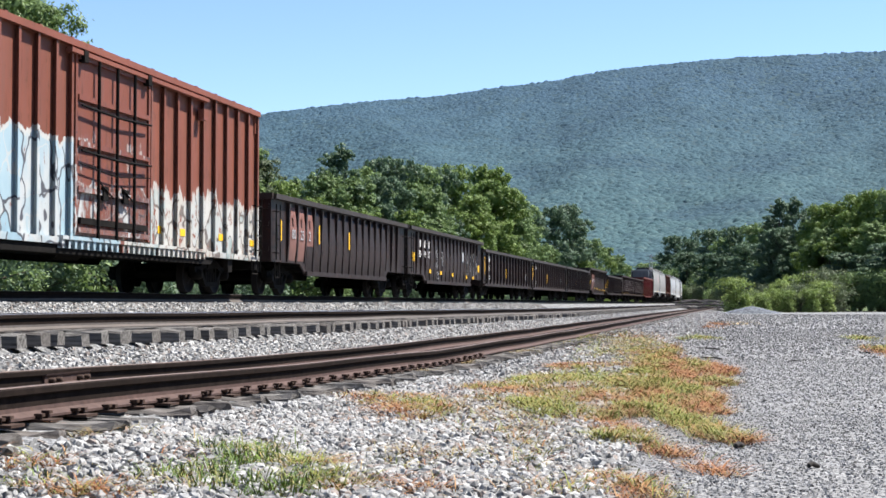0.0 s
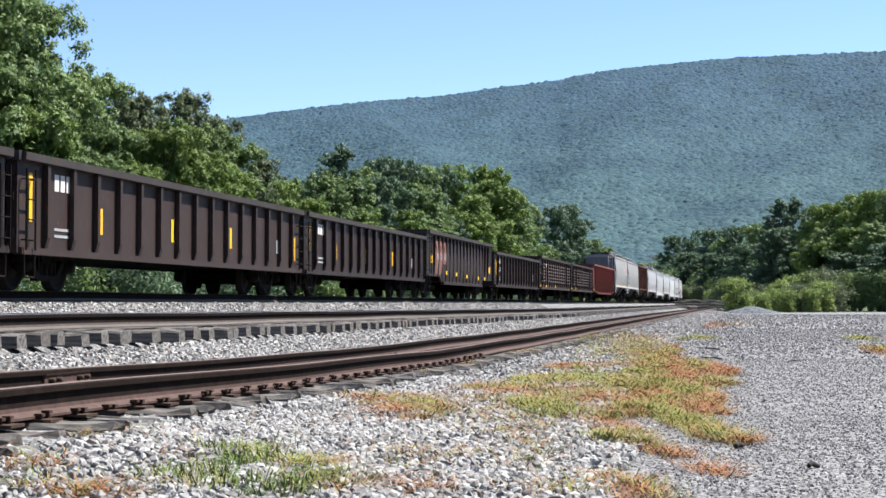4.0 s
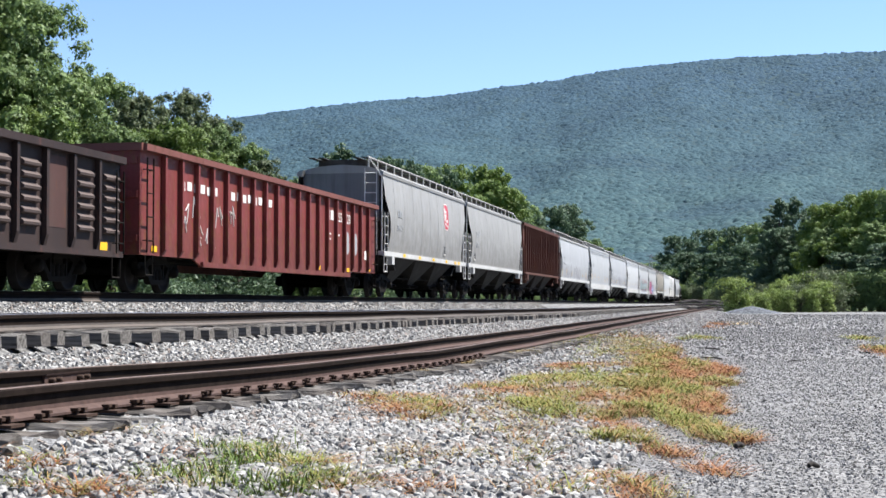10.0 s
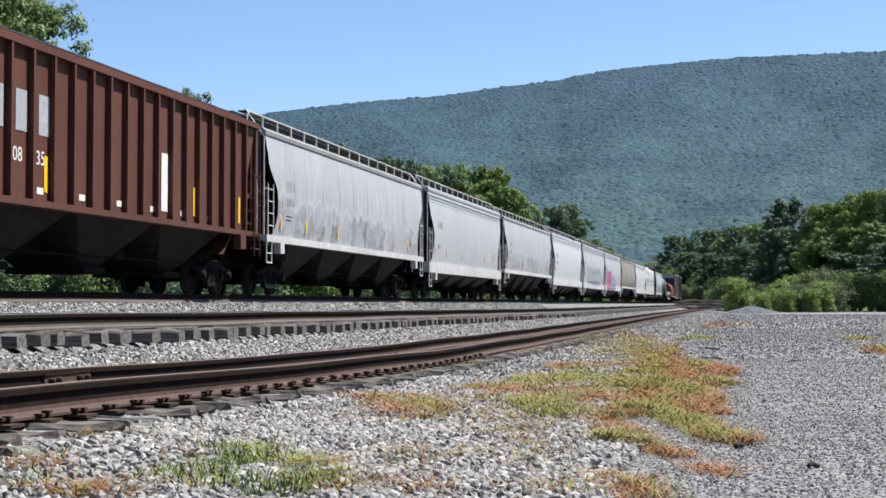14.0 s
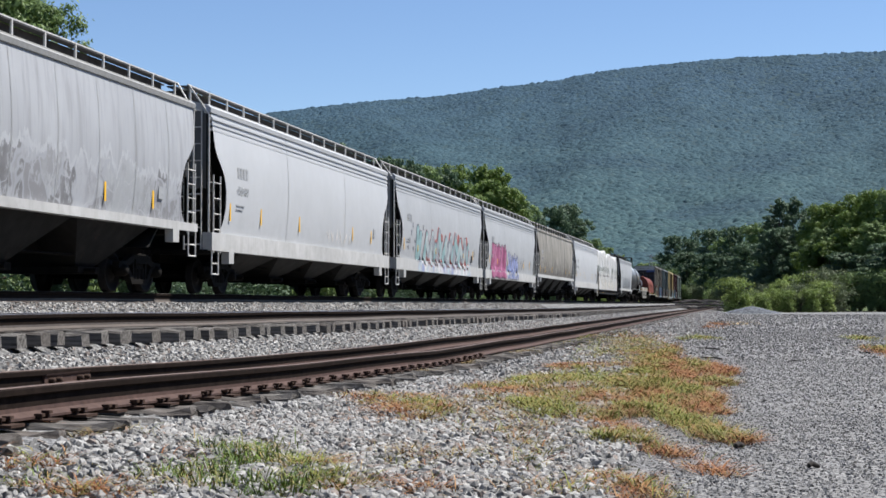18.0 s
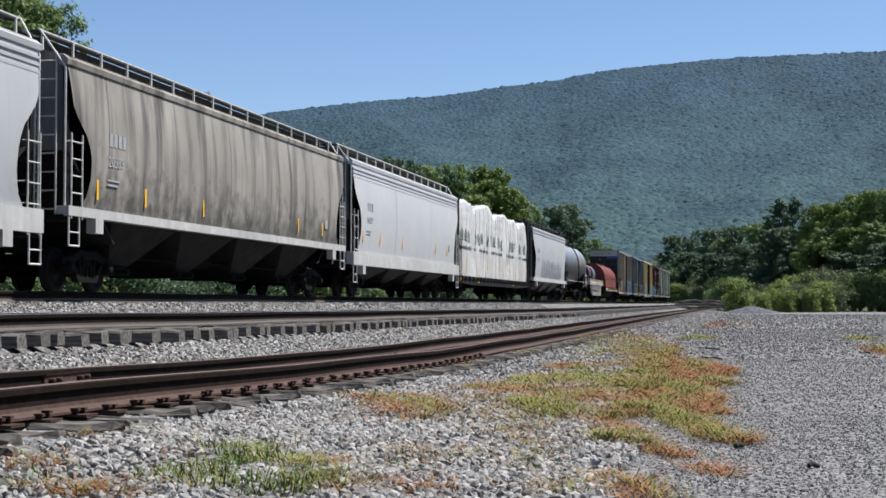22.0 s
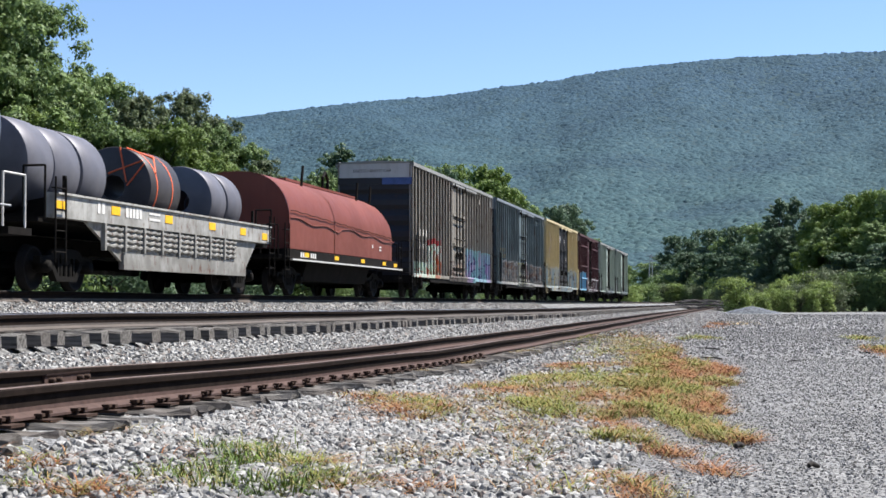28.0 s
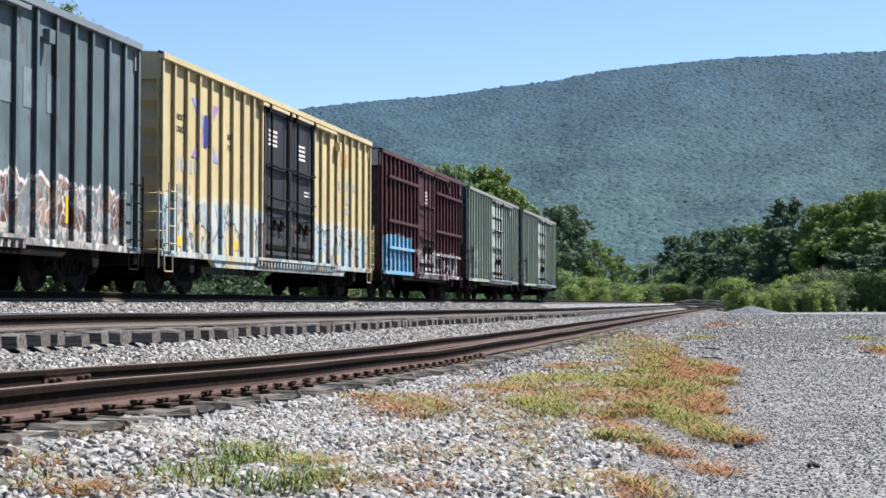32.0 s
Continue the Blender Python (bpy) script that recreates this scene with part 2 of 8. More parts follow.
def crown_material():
    n = Nodes("hazed_hill_crowns", 0.95, spec=0.1)
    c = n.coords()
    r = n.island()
    # distance haze is painted in: crown colours turn bluer with height
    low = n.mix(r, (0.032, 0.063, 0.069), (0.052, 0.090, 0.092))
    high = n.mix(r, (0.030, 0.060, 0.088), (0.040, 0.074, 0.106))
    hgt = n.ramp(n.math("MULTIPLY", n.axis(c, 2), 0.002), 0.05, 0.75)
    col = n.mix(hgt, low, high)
    # noise patches darken the canopy the way shaded hollows would
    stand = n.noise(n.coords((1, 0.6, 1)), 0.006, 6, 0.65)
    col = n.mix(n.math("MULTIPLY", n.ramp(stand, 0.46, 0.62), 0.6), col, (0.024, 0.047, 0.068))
    dark_patch = n.noise(n.coords((1, 0.5, 1)), 0.02, 5, 0.7)
    col = n.mix(n.math("MULTIPLY", n.ramp(dark_patch, 0.48, 0.62), 0.5), col, (0.021, 0.043, 0.055))
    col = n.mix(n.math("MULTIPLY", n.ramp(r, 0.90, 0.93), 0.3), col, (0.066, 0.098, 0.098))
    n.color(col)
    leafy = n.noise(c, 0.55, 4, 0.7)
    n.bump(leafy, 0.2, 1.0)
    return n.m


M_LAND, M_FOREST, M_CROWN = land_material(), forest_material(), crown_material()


def build_ground():
    xs = np.concatenate([-np.geomspace(4000, 60, 18), np.linspace(-56, -20, 12), np.arange(-19, 2.01, 0.14), np.linspace(2.4, 12, 24), np.geomspace(14, 4000, 22)])
    ys = np.concatenate([np.linspace(-640, -20, 10), np.arange(-15, 4, 2.0), np.arange(5, 32, 0.16), np.geomspace(32, 320, 120), np.geomspace(340, 4600, 26)])
    v = np.zeros((len(ys), len(xs), 3))
    for j, y in enumerate(ys):
        z = ground_z(xs, y)
        for i, x in enumerate(xs):
            rough = ground_rough(x, y)
            v[j, i] = (x, y, z[i] + rough)
    # the beds follow the curve, then fade into level ground
    nx = len(xs)
    idx = np.arange(len(ys) * nx).reshape(len(ys), nx)
    f = np.stack([idx[:-1, :-1], idx[:-1, 1:], idx[1:, 1:], idx[1:, :-1]], -1).reshape(-1, 4)
    y = v[..., 1]
    past = np.maximum(y - 285, 0)
    shift = np.where(np.abs(v[..., 0]) < 25, past ** 2 / 800, 0)
    v[..., 0] -= np.minimum(shift, 0)
    ob = new("ground", raw_mesh("ground", v.reshape(-1, 3), f, M_LAND, True))
    tagged(ob, "grey crushed-stone lot and pale ballast with weedy verges", "ground", kind="structure")


RIDGE = ((-600, 327), (0, 252), (200, 232), (400, 209), (525, 192), (650, 178), (780, 168), (874, 154), (986, 141), (1020, 133), (1092, 121), (1180, 111), (1311, 99), (1405, 95), (1530, 90), (1600, 87), (1900, 78), (2400, 118))
FOOT, CREST = 640.0, 2750.0


def crowns(az, rad, v):
    """Tree crowns, kept shallow to soften their shading, over the slopes that face the valley."""
    rng = np.random.default_rng(2)
    n = 76000
    u = rng.random(n) * 0.52 + 0.24
    r = np.sqrt(FOOT ** 2 + (CREST ** 2 - FOOT ** 2) * rng.random(n))
    i = np.clip((u * (len(az) - 1)).astype(int), 0, len(az) - 2)
    j = np.clip(np.searchsorted(rad, r) - 1, 0, len(rad) - 2)
    fi, fj = u * (len(az) - 1) - i, (r - rad[j]) / (rad[j + 1] - rad[j])
    p = (v[j, i] * ((1 - fi) * (1 - fj))[:, None] + v[j, i + 1] * (fi * (1 - fj))[:, None] + v[j + 1, i] * ((1 - fi) * fj)[:, None] + v[j + 1, i + 1] * (fi * fj)[:, None])
    s = (2.5 + 3.0 * rng.random(n) ** 1.6) * np.interp(r, (FOOT, CREST), (0.85, 1.1))
    ring = np.array([(math.cos(a), math.sin(a)) for a in np.arange(5) * math.pi * 0.4])
    base = np.zeros((11, 3))
    base[:5, :2], base[:5, 2] = ring * 1.30, -0.15
    base[5:10, :2], base[5:10, 2] = ring * 0.70, 0.50
    base[10] = (0, 0, 0.80)
    turn = rng.random(n) * 2 * math.pi
    ct, st = np.cos(turn)[:, None], np.sin(turn)[:, None]
    b = base[None] * (0.78 + 0.44 * rng.random((n, 11, 1)))
    b = np.stack([b[..., 0] * ct - b[..., 1] * st, b[..., 0] * st + b[..., 1] * ct, b[..., 2] * (0.34 + 0.5 * rng.random((n, 1)) ** 1.5)], -1)
    vv = b * s[:, None, None]
    steep = (v[j + 1, i, 2] - v[j, i, 2]) / (rad[j + 1] - rad[j])
    out = p[:, :2] / np.linalg.norm(p[:, :2], axis=1)[:, None]
    vv[..., 2] += steep[:, None] * (vv[..., 0] * out[:, None, 0] + vv[..., 1] * out[:, None, 1])
    vv = vv + p[:, None, :]
    f = [(k, (k + 1) % 5, 5 + (k + 1) % 5) for k in range(5)] + [(k, 5 + (k + 1) % 5, 5 + k) for k in range(5)] + [(5 + k, 5 + (k + 1) % 5, 10) for k in range(5)]
    ff = np.array(f)[None] + (np.arange(n) * 11)[:, None, None]
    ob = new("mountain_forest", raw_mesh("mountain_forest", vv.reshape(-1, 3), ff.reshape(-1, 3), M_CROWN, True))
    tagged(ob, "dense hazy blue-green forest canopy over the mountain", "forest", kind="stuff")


def build_mountain():
    """A long wooded ridge: spurs and hollows run down to the valley floor."""
    f_len = 2647.0
    az, rad = np.linspace(-0.62, 0.62, 380), np.concatenate([np.linspace(FOOT - 40, CREST, 190), np.linspace(CREST + 40, CREST + 800, 14)])
    px = 784 + f_len * np.tan(az)
    top = np.interp(px, [p[0] for p in RIDGE], [p[1] for p in RIDGE])
    elev = (537.5 - top) / np.hypot(f_len, px - 784)
    v = np.zeros((len(rad), len(az), 3))
    for i, a in enumerate(az):
        th = math.pi / 2 + YAW - a
        for j, r in enumerate(rad):
            x, y = r * math.cos(th), r * math.sin(th)
            t = min(1.0, max(0.0, (r - FOOT) / (CREST - FOOT)))
            spur = 1 - abs(2 * noise.noise((a * 5.5 + t * 1.1 + 2.0, t * 0.8, 0.3)))
            fold = (spur - 0.6) * 0.11 + noise.noise((a * 17 - t * 2.0, t * 2.2, 4.3)) * 0.09 + noise.noise((a * 45, t * 7.0, 8.1)) * 0.02
            z = r * elev[i] * (t ** 0.92 + fold * 4.0 * t * (1 - t) * (0.4 + 0.6 * t))
            if r > CREST:
                z = CREST * elev[i] - (r - CREST) * 0.25
            v[j, i] = (x, y, max(z, -5.0) if t > 0 else -5.0)
    n = len(az)
    idx = np.arange(len(rad) * n).reshape(len(rad), n)
    f = np.stack([idx[:-1, 1:], idx[:-1, :-1], idx[1:, :-1], idx[1:, 1:]], -1).reshape(-1, 4)
    crowns(az, rad, v)
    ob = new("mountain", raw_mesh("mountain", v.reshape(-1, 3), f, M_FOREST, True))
    tagged(ob, "long mountain ridge covered in hazy blue-green summer forest", "mountain", kind="structure")


def build_sky_blocks():
    """Unseen rises, added behind and beside the camera to block low sky light."""
    rnd = random.Random(3)
    for name, pts in (("sky_block_east", [(62, y) for y in range(-120, 131, 6)]), ("sky_block_south", [(x, -70) for x in range(0, 100, 6)])):
        rows = []
        for k in range(7):
            f = k / 6
            row = []
            for x, y in pts:
                ex, ey = (1, 0) if "east" in name else (0, -1)
                d = 26 * f + 4 * noise.noise((x * 0.09, y * 0.09, f * 2))
                row.append((x + ex * d, y + ey * d, -0.3 + 27 * math.sin(f * math.pi / 2) ** 0.7 * (1 + 0.25 * noise.noise((x * 0.11, y * 0.11, 4.0 + f)))))
            rows.append(row)
        ob = new(name, Geo().quad_strip(rows, False, True).mesh(name, M_SKY_BLOCK))
        tagged(ob, "unseen dark green rise, added to block low sky light", "hillside", kind="structure")


M_SKY_BLOCK = plain("sky_block_green", (0.028, 0.045, 0.018), 0.95, 0.0, 0.5, 0.5, 0.8, 0.6)
build_ground()
build_mountain()
build_sky_blocks()

# ---- tracks ----
M_RAIL = plain("rusty_rail", (0.070, 0.043, 0.036), 0.75, 0.1, 0.35, 14.0, 0.3, 0.004)
M_RAIL_DARK = plain("worn_rail", (0.10, 0.085, 0.075), 0.6, 0.3, 0.3, 14.0, 0.25, 0.004)
M_HEAD = plain("polished_rail_head", (0.38, 0.37, 0.36), 0.32, 0.9, 0.15, 9.0, 0.05, 0.002)
M_HEAD_OLD = plain("dull_rail_head", (0.13, 0.095, 0.08), 0.6, 0.2, 0.25, 9.0, 0.08, 0.002)
# greasy web and head sides, with the rail head's shade put into the colour
M_RAIL_WEB = plain("shaded_greasy_web", (0.016, 0.0115, 0.0095), 0.8, 0.0, 0.4, 10.0, 0.25, 0.004)
M_RAIL_WEB.node_tree.nodes["Principled BSDF"].inputs["Specular IOR Level"].default_value = 0.04
M_SPIKE = plain("rusty_spike", (0.05, 0.03, 0.022), 0.85, 0.1, 0.4, 30.0, 0.3, 0.004)


def tie_material():
    n = Nodes("weathered_tie", 0.9, spec=0.2)
    c = n.coords((0.7, 9, 9))
    g = n.noise(c, 2.2, 7, 0.7)
    col = n.mix(n.ramp(g, 0.35, 0.68), (0.030, 0.026, 0.024), (0.25, 0.238, 0.222))
    col = n.mix(n.math("MULTIPLY", n.rand(), 0.6), col, (0.085, 0.07, 0.06))
    n.color(col)
    n.bump(g, 0.9, 0.02)
    return n.m


M_TIE = tie_material()
FOOT_PROFILE = ((-0.076, -0.025), (0.076, -0.025), (0.076, -0.008), (0.016, 0.022), (0.012, 0.05), (-0.012, 0.05), (-0.016, 0.022), (-0.076, -0.008))
RAIL_PROFILE = ((-0.0118, 0.048), (0.0118, 0.048), (0.010, 0.122), (0.037, 0.134), (0.038, 0.170), (0.029, 0.18),
                (-0.029, 0.18), (-0.038, 0.170), (-0.037, 0.134), (-0.010, 0.122))


def tie_mesh(name, seed, worn=1.0):
    """A worn tie: split, rounded and eaten away towards its ends."""
    random.seed(seed)
    g = Geo()
    rows = []
    skew = [random.uniform(-0.05, 0.05) * worn for _ in range(6)]
    for k in range(15):
        x = -1.3 + 2.6 * k / 14
        end = worn * max(0.0, abs(x) - 1.0) / 0.3
        j = [random.uniform(-0.010, 0.010) * (1 + 1.6 * end) for _ in range(9)]
        e = 0.030 * end ** 2
        drop = -0.028 * end * random.random()
        xs = [x + (q if k in (0, 14) else 0.0) for q in skew]
        rows.append([(xs[0], -0.113 + j[0] + e, -0.17), (xs[1], 0.113 + j[1] - e, -0.17), (xs[2], 0.116 + j[2] - e, -0.035 + j[7]), (xs[3], 0.09 + j[3] - e, j[4] * 0.9 + drop),
                     (xs[0], 0.012 + j[8], j[8] * 0.5 - 0.020 * random.random() ** 2 + drop), (xs[4], -0.09 + j[5] + e, j[6] * 0.9 + drop), (xs[5], -0.116 + j[7] + e, -0.035 + j[0])])
    g.quad_strip(rows, True)
    g.poly(rows[0], True).poly(rows[-1])
    return g.mesh(name, M_TIE)


def build_track(i, name, label, near, far, head, web, tie_to):
    top = thing(name, label, "railway track", "the three railway tracks", kind="structure")
    steps = list(np.concatenate([np.arange(near, -40, 8.0), np.arange(max(near, -40), 60, 1.0), np.arange(60, 240, 4.0), np.arange(240, far, 6.0)]))
    for side, tag in ((-0.7535, "rail"), (0.7535, "rail")):
        for prof, mat, nm in ((RAIL_PROFILE, M_RAIL_WEB, "rail"), (FOOT_PROFILE, web, "rail_foot"), (((-0.030, 0.1805), (0.030, 0.1805), (0.026, 0.1845), (-0.026, 0.1845)), head, "rail_head")):
            rows = []
            for s in steps:
                x, y, h = bend(i, s)
                c, sn = math.cos(radians(h)), math.sin(radians(h))
                z = rail_z(i, y) - 0.18 + 0.006 * math.sin(s * 0.7 + side)
                rows.append([(x + (side + p[0]) * c, y + (side + p[0]) * sn, z + p[1]) for p in prof])
            g = Geo().quad_strip(rows, True)
            part(nm, g, mat, top)
    meshes = [tie_mesh("tie", k + 10 * i, 1.0 if i == 0 else 0.2) for k in range(4)]
    plate = Geo().box(-0.19, 0.19, -0.09, 0.09, 0.0, 0.018).mesh("tie_plate", M_SPIKE)
    spike = Geo().box(-0.012, 0.012, -0.012, 0.012, 0.0, 0.035).box(-0.026, 0.03, -0.024, 0.024, 0.028, 0.048).mesh("spike", M_SPIKE)
    random.seed(40 + i)
    s, count = near, 0
    rest = Geo()
    while s < far - 8:
        x, y, h = bend(i, s)
        z = rail_z(i, y) - 0.222
        m = pose(x + random.uniform(-0.13, 0.13), y, z + random.uniform(-0.02, 0.004), random.uniform(-2, 2), random.uniform(-0.6, 0.6), h + random.uniform(-2.5, 2.5))
        if s < -30:
            pass
        elif s < tie_to:
            t = part("tie", meshes[count % 4], None, top, at=m @ (pose(0, 0, 0, 0, 0, 180) if count % 2 else Matrix()))
            if i == 0 and s < 26:
                for sd in (-0.7535, 0.7535):
                    part("tie_plate", plate, None, top, at=pose(x + sd, y, z - 0.001))
                    for k, (px, py) in enumerate(((-0.095, 0.05), (0.095, -0.05), (0.095, 0.055))):
                        part("spike", spike, None, top, at=pose(x + sd + px, y + py, z + 0.005 + random.uniform(0, 0.02), 0, 0, 180 if px > 0 else 0))
        elif s < 200:
            rest.box(x - 1.3, x + 1.3, y - 0.11, y + 0.11, z - 0.17, z)
        count += 1
        s += 0.50 + random.uniform(-0.03, 0.04)
    if rest.v:
        tagged(part("far_ties", rest, M_TIE, top), kind="stuff")
    return top


build_track(0, "siding_track", "rusty siding track on worn wooden ties in pale ballast", 3.0, 420.0, M_HEAD_OLD, M_RAIL, 48)
build_track(1, "middle_track", "worn middle track with shiny rail heads on exposed wooden ties", 3.0, 420.0, M_HEAD, M_RAIL_DARK, 75)
build_track(2, "main_track", "main track under the freight train on stone ballast", -560.0, 760.0, M_HEAD, M_RAIL_DARK, 20)

# ---- the train ----
SPEED = 16.01
LEAD = -2.42


def car_rows(s0, m=None):
    """Poses of a vehicle whose middle is s0 metres out along the far track at 0 s."""
    rows = []
    for k in range(33):
        x, y, h = bend(2, s0 - SPEED * k)
        p = pose(x, y, 1.23 + 0.005, 0, 0, h)
        rows.append((float(k), p @ m if m is not None else p))
    return rows
# running gear steels: part of the shade below the cars is in these colours
M_STEEL = plain("near_black_steel", (0.009, 0.0085, 0.008), 0.85, 0.0, 0.4, 5.0, 0.3, 0.01, (0.018, 0.015, 0.013))
M_TRUCK = plain("near_black_truck_steel", (0.012, 0.011, 0.010), 0.8, 0.0, 0.4, 8.0, 0.3, 0.01)
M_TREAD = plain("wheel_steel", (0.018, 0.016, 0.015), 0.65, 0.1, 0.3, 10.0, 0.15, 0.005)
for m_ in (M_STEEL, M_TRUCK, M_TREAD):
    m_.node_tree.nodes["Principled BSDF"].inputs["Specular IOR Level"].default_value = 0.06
M_YELLOW = plain("reflective_yellow", (0.75, 0.42, 0.02), 0.5, 0.0, 0.15, 8.0, 0.05)
M_WHITE = plain("stencil_white", (0.62, 0.6, 0.57), 0.6, 0.0, 0.2, 12.0, 0.05)
M_GREY_MARK = plain("stencil_grey", (0.30, 0.31, 0.32), 0.6, 0.0, 0.2, 12.0, 0.05)
M_BLACK = plain("stencil_black", (0.025, 0.025, 0.028), 0.6, 0.0, 0.2, 12.0, 0.05)
M_LADDER_W = plain("ladder_white", (0.55, 0.54, 0.52), 0.55, 0.1, 0.25, 9.0, 0.05)
M_GRATE = plain("galvanised_grating", (0.06, 0.06, 0.062), 0.7, 0.2, 0.25, 9.0, 0.1)


def side_frame_mesh():
    g = Geo()
    top = [(-1.12, 0.50), (-1.12, 0.64), (-0.72, 0.66), (-0.38, 0.80), (0.38, 0.80), (0.72, 0.66), (1.12, 0.64), (1.12, 0.50), (0.70, 0.52), (0.36, 0.64), (-0.36, 0.64), (-0.70, 0.52)]
    g.extrude(top, -0.07, 0.07, "x")
    g.extrude([(-0.72, 0.54), (-0.62, 0.58), (-0.34, 0.28), (0.34, 0.28), (0.62, 0.58), (0.72, 0.54), (0.42, 0.18), (-0.42, 0.18)], -0.07, 0.07, "x")
    for y in (-0.36, 0.30):
        g.box(-0.06, 0.06, y, y + 0.06, 0.26, 0.68)
    for y in (-0.2, 0.0, 0.2):
        g.cyl((0, y, 0.28), (0, y, 0.52), 0.075, 8)
    for y in (-0.89, 0.89):
        g.lathe(((-0.09, 0.001), (-0.09, 0.13), (0.1, 0.13), (0.14, 0.10), (0.16, 0.10), (0.16, 0.001)), "x", 12, (0, y, 0.46))
    g.box(-0.05, 0.1, -0.3, 0.3, 0.62, 0.7)
    return g.mesh("side_frame", M_TRUCK)


def wheel_mesh():
    g = Geo()
    g.lathe(((0.07, 0.001), (0.085, 0.09), (0.075, 0.13), (0.03, 0.16), (0.02, 0.33), (0.065, 0.36), (0.068, 0.415), (-0.05, 0.422), (-0.055, 0.447),
             (-0.08, 0.447), (-0.085, 0.36), (-0.03, 0.33), (-0.02, 0.15), (-0.07, 0.09), (-0.07, 0.001)), "x", 24)
    return g.mesh("wheel", M_TREAD)


def bolster_geo():
    g = Geo().box(-1.05, 1.05, -0.2, 0.2, 0.5, 0.74)
    for y in (-0.89, 0.89):
        g.cyl((-0.9, y, 0.46), (0.9, y, 0.46), 0.08, 8)
    g.box(-0.85, 0.85, -0.52, -0.42, 0.3, 0.42).box(-0.85, 0.85, 0.42, 0.52, 0.3, 0.42)
    return g


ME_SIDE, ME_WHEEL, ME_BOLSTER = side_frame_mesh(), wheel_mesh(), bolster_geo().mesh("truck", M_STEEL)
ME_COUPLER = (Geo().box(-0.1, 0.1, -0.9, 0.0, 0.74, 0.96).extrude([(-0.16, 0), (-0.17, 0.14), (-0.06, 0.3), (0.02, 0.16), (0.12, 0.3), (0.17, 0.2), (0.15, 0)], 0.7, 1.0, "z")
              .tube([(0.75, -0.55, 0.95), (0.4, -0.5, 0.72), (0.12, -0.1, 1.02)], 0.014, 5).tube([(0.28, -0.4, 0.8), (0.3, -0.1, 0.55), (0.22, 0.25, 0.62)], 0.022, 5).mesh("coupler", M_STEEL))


def running_gear(car, length, inset=1.95, sill=True):
    for sgn in (-1, 1):
        t = part("truck", ME_BOLSTER, None, car, at=(0, sgn * (length / 2 - inset), 0))
        for x in (-1, 1):
            part("side_frame", ME_SIDE, None, t, at=pose(x * 1.0, 0, 0, 0, 0, 0 if x > 0 else 180))
            for y in (-0.89, 0.89):
                part("wheel", ME_WHEEL, None, t, at=pose(x * 0.76, y, 0.422, 0, 0, 0 if x > 0 else 180))
        part("coupler", ME_COUPLER, None, car, at=pose(0, sgn * (length / 2 + 0.18), 0, 0, 0, 0 if sgn > 0 else 180))
    if sill:
        g = Geo().box(-0.28, 0.28, -length / 2 + 0.1, length / 2 - 0.1, 0.74, 1.06)
        g.cyl((0.55, -0.9, 0.78), (0.55, 0.2, 0.78), 0.17, 10).cyl((0.75, 1.0, 0.8), (0.75, 1.5, 0.8), 0.14, 10)
        g.tube([(0.85, -length / 2 + 2.8, 0.72), (0.85, length / 2 - 2.8, 0.72)], 0.025, 5)
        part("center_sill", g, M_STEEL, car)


def ladder(car, x, y, z0, z1, width=0.42, mat=None, rungs=None, name="ladder", stand=0.07, along="y"):
    g = Geo()
    n = rungs or max(2, int((z1 - z0) / 0.4))
    ends = ((x, y - width / 2), (x, y + width / 2)) if along == "y" else ((x - width / 2, y), (x + width / 2, y))
    for a, b in ends:
        g.cyl((a, b, z0), (a, b, z1), 0.019, 6)
    for k in range(n):
        z = z0 + (z1 - z0) * (k + 0.5) / n
        g.cyl((*ends[0], z), (*ends[1], z), 0.015, 6)
        for a, b in ends:
            if k in (0, n - 1) and along == "y":
                g.cyl((a, b, z), (a - stand, b, z), 0.014, 5)
    return part(name, g, mat or M_STEEL, car)


FONT_CACHE = {}


def text_mesh(txt, size, mat):
    key = (txt, size, mat.name)
    if key not in FONT_CACHE:
        cu = bpy.data.curves.new("text", "FONT")
        cu.body, cu.size, cu.align_x, cu.extrude = txt, size, "LEFT", 0.002
        cu.resolution_u = 3
        ob = bpy.data.objects.new("text", cu)
        scene.collection.objects.link(ob)
        bpy.context.view_layer.update()
        me = bpy.data.meshes.new_from_object(ob.evaluated_get(bpy.context.evaluated_depsgraph_get()))
        bpy.data.objects.remove(ob)
        me.materials.clear()
        me.materials.append(mat)
        FONT_CACHE[key] = me
    return FONT_CACHE[key]


def lettering(car, txt, x, y, z, size, mat, label="", lean=0.0):
    """Words or numbers on the side that faces the lot, starting at y."""
    return part("lettering", text_mesh(txt, size, mat), None, car, label, at=pose(x, y, z, 90 , 0, 90) @ pose(0, 0, 0, lean, 0, 0))


def bars(car, x, items, mat, name="marking", label=""):
    """Plain bars for writing: (y, z, width, height) each, on a side plane at x."""
    g = Geo()
    for y, z, w, h in items:
        g.box(x, x + 0.004, y, y + w, z, z + h)
    return part(name, g, mat, car, label)


def reflectors(car, x, items, w=0.22, h=0.1):
    me = Geo().box(0, 0.005, -w / 2, w / 2, -h / 2, h / 2).mesh("reflector", M_YELLOW)
    for y, z in items:
        part("reflector", me, None, car, at=(x, y, z))


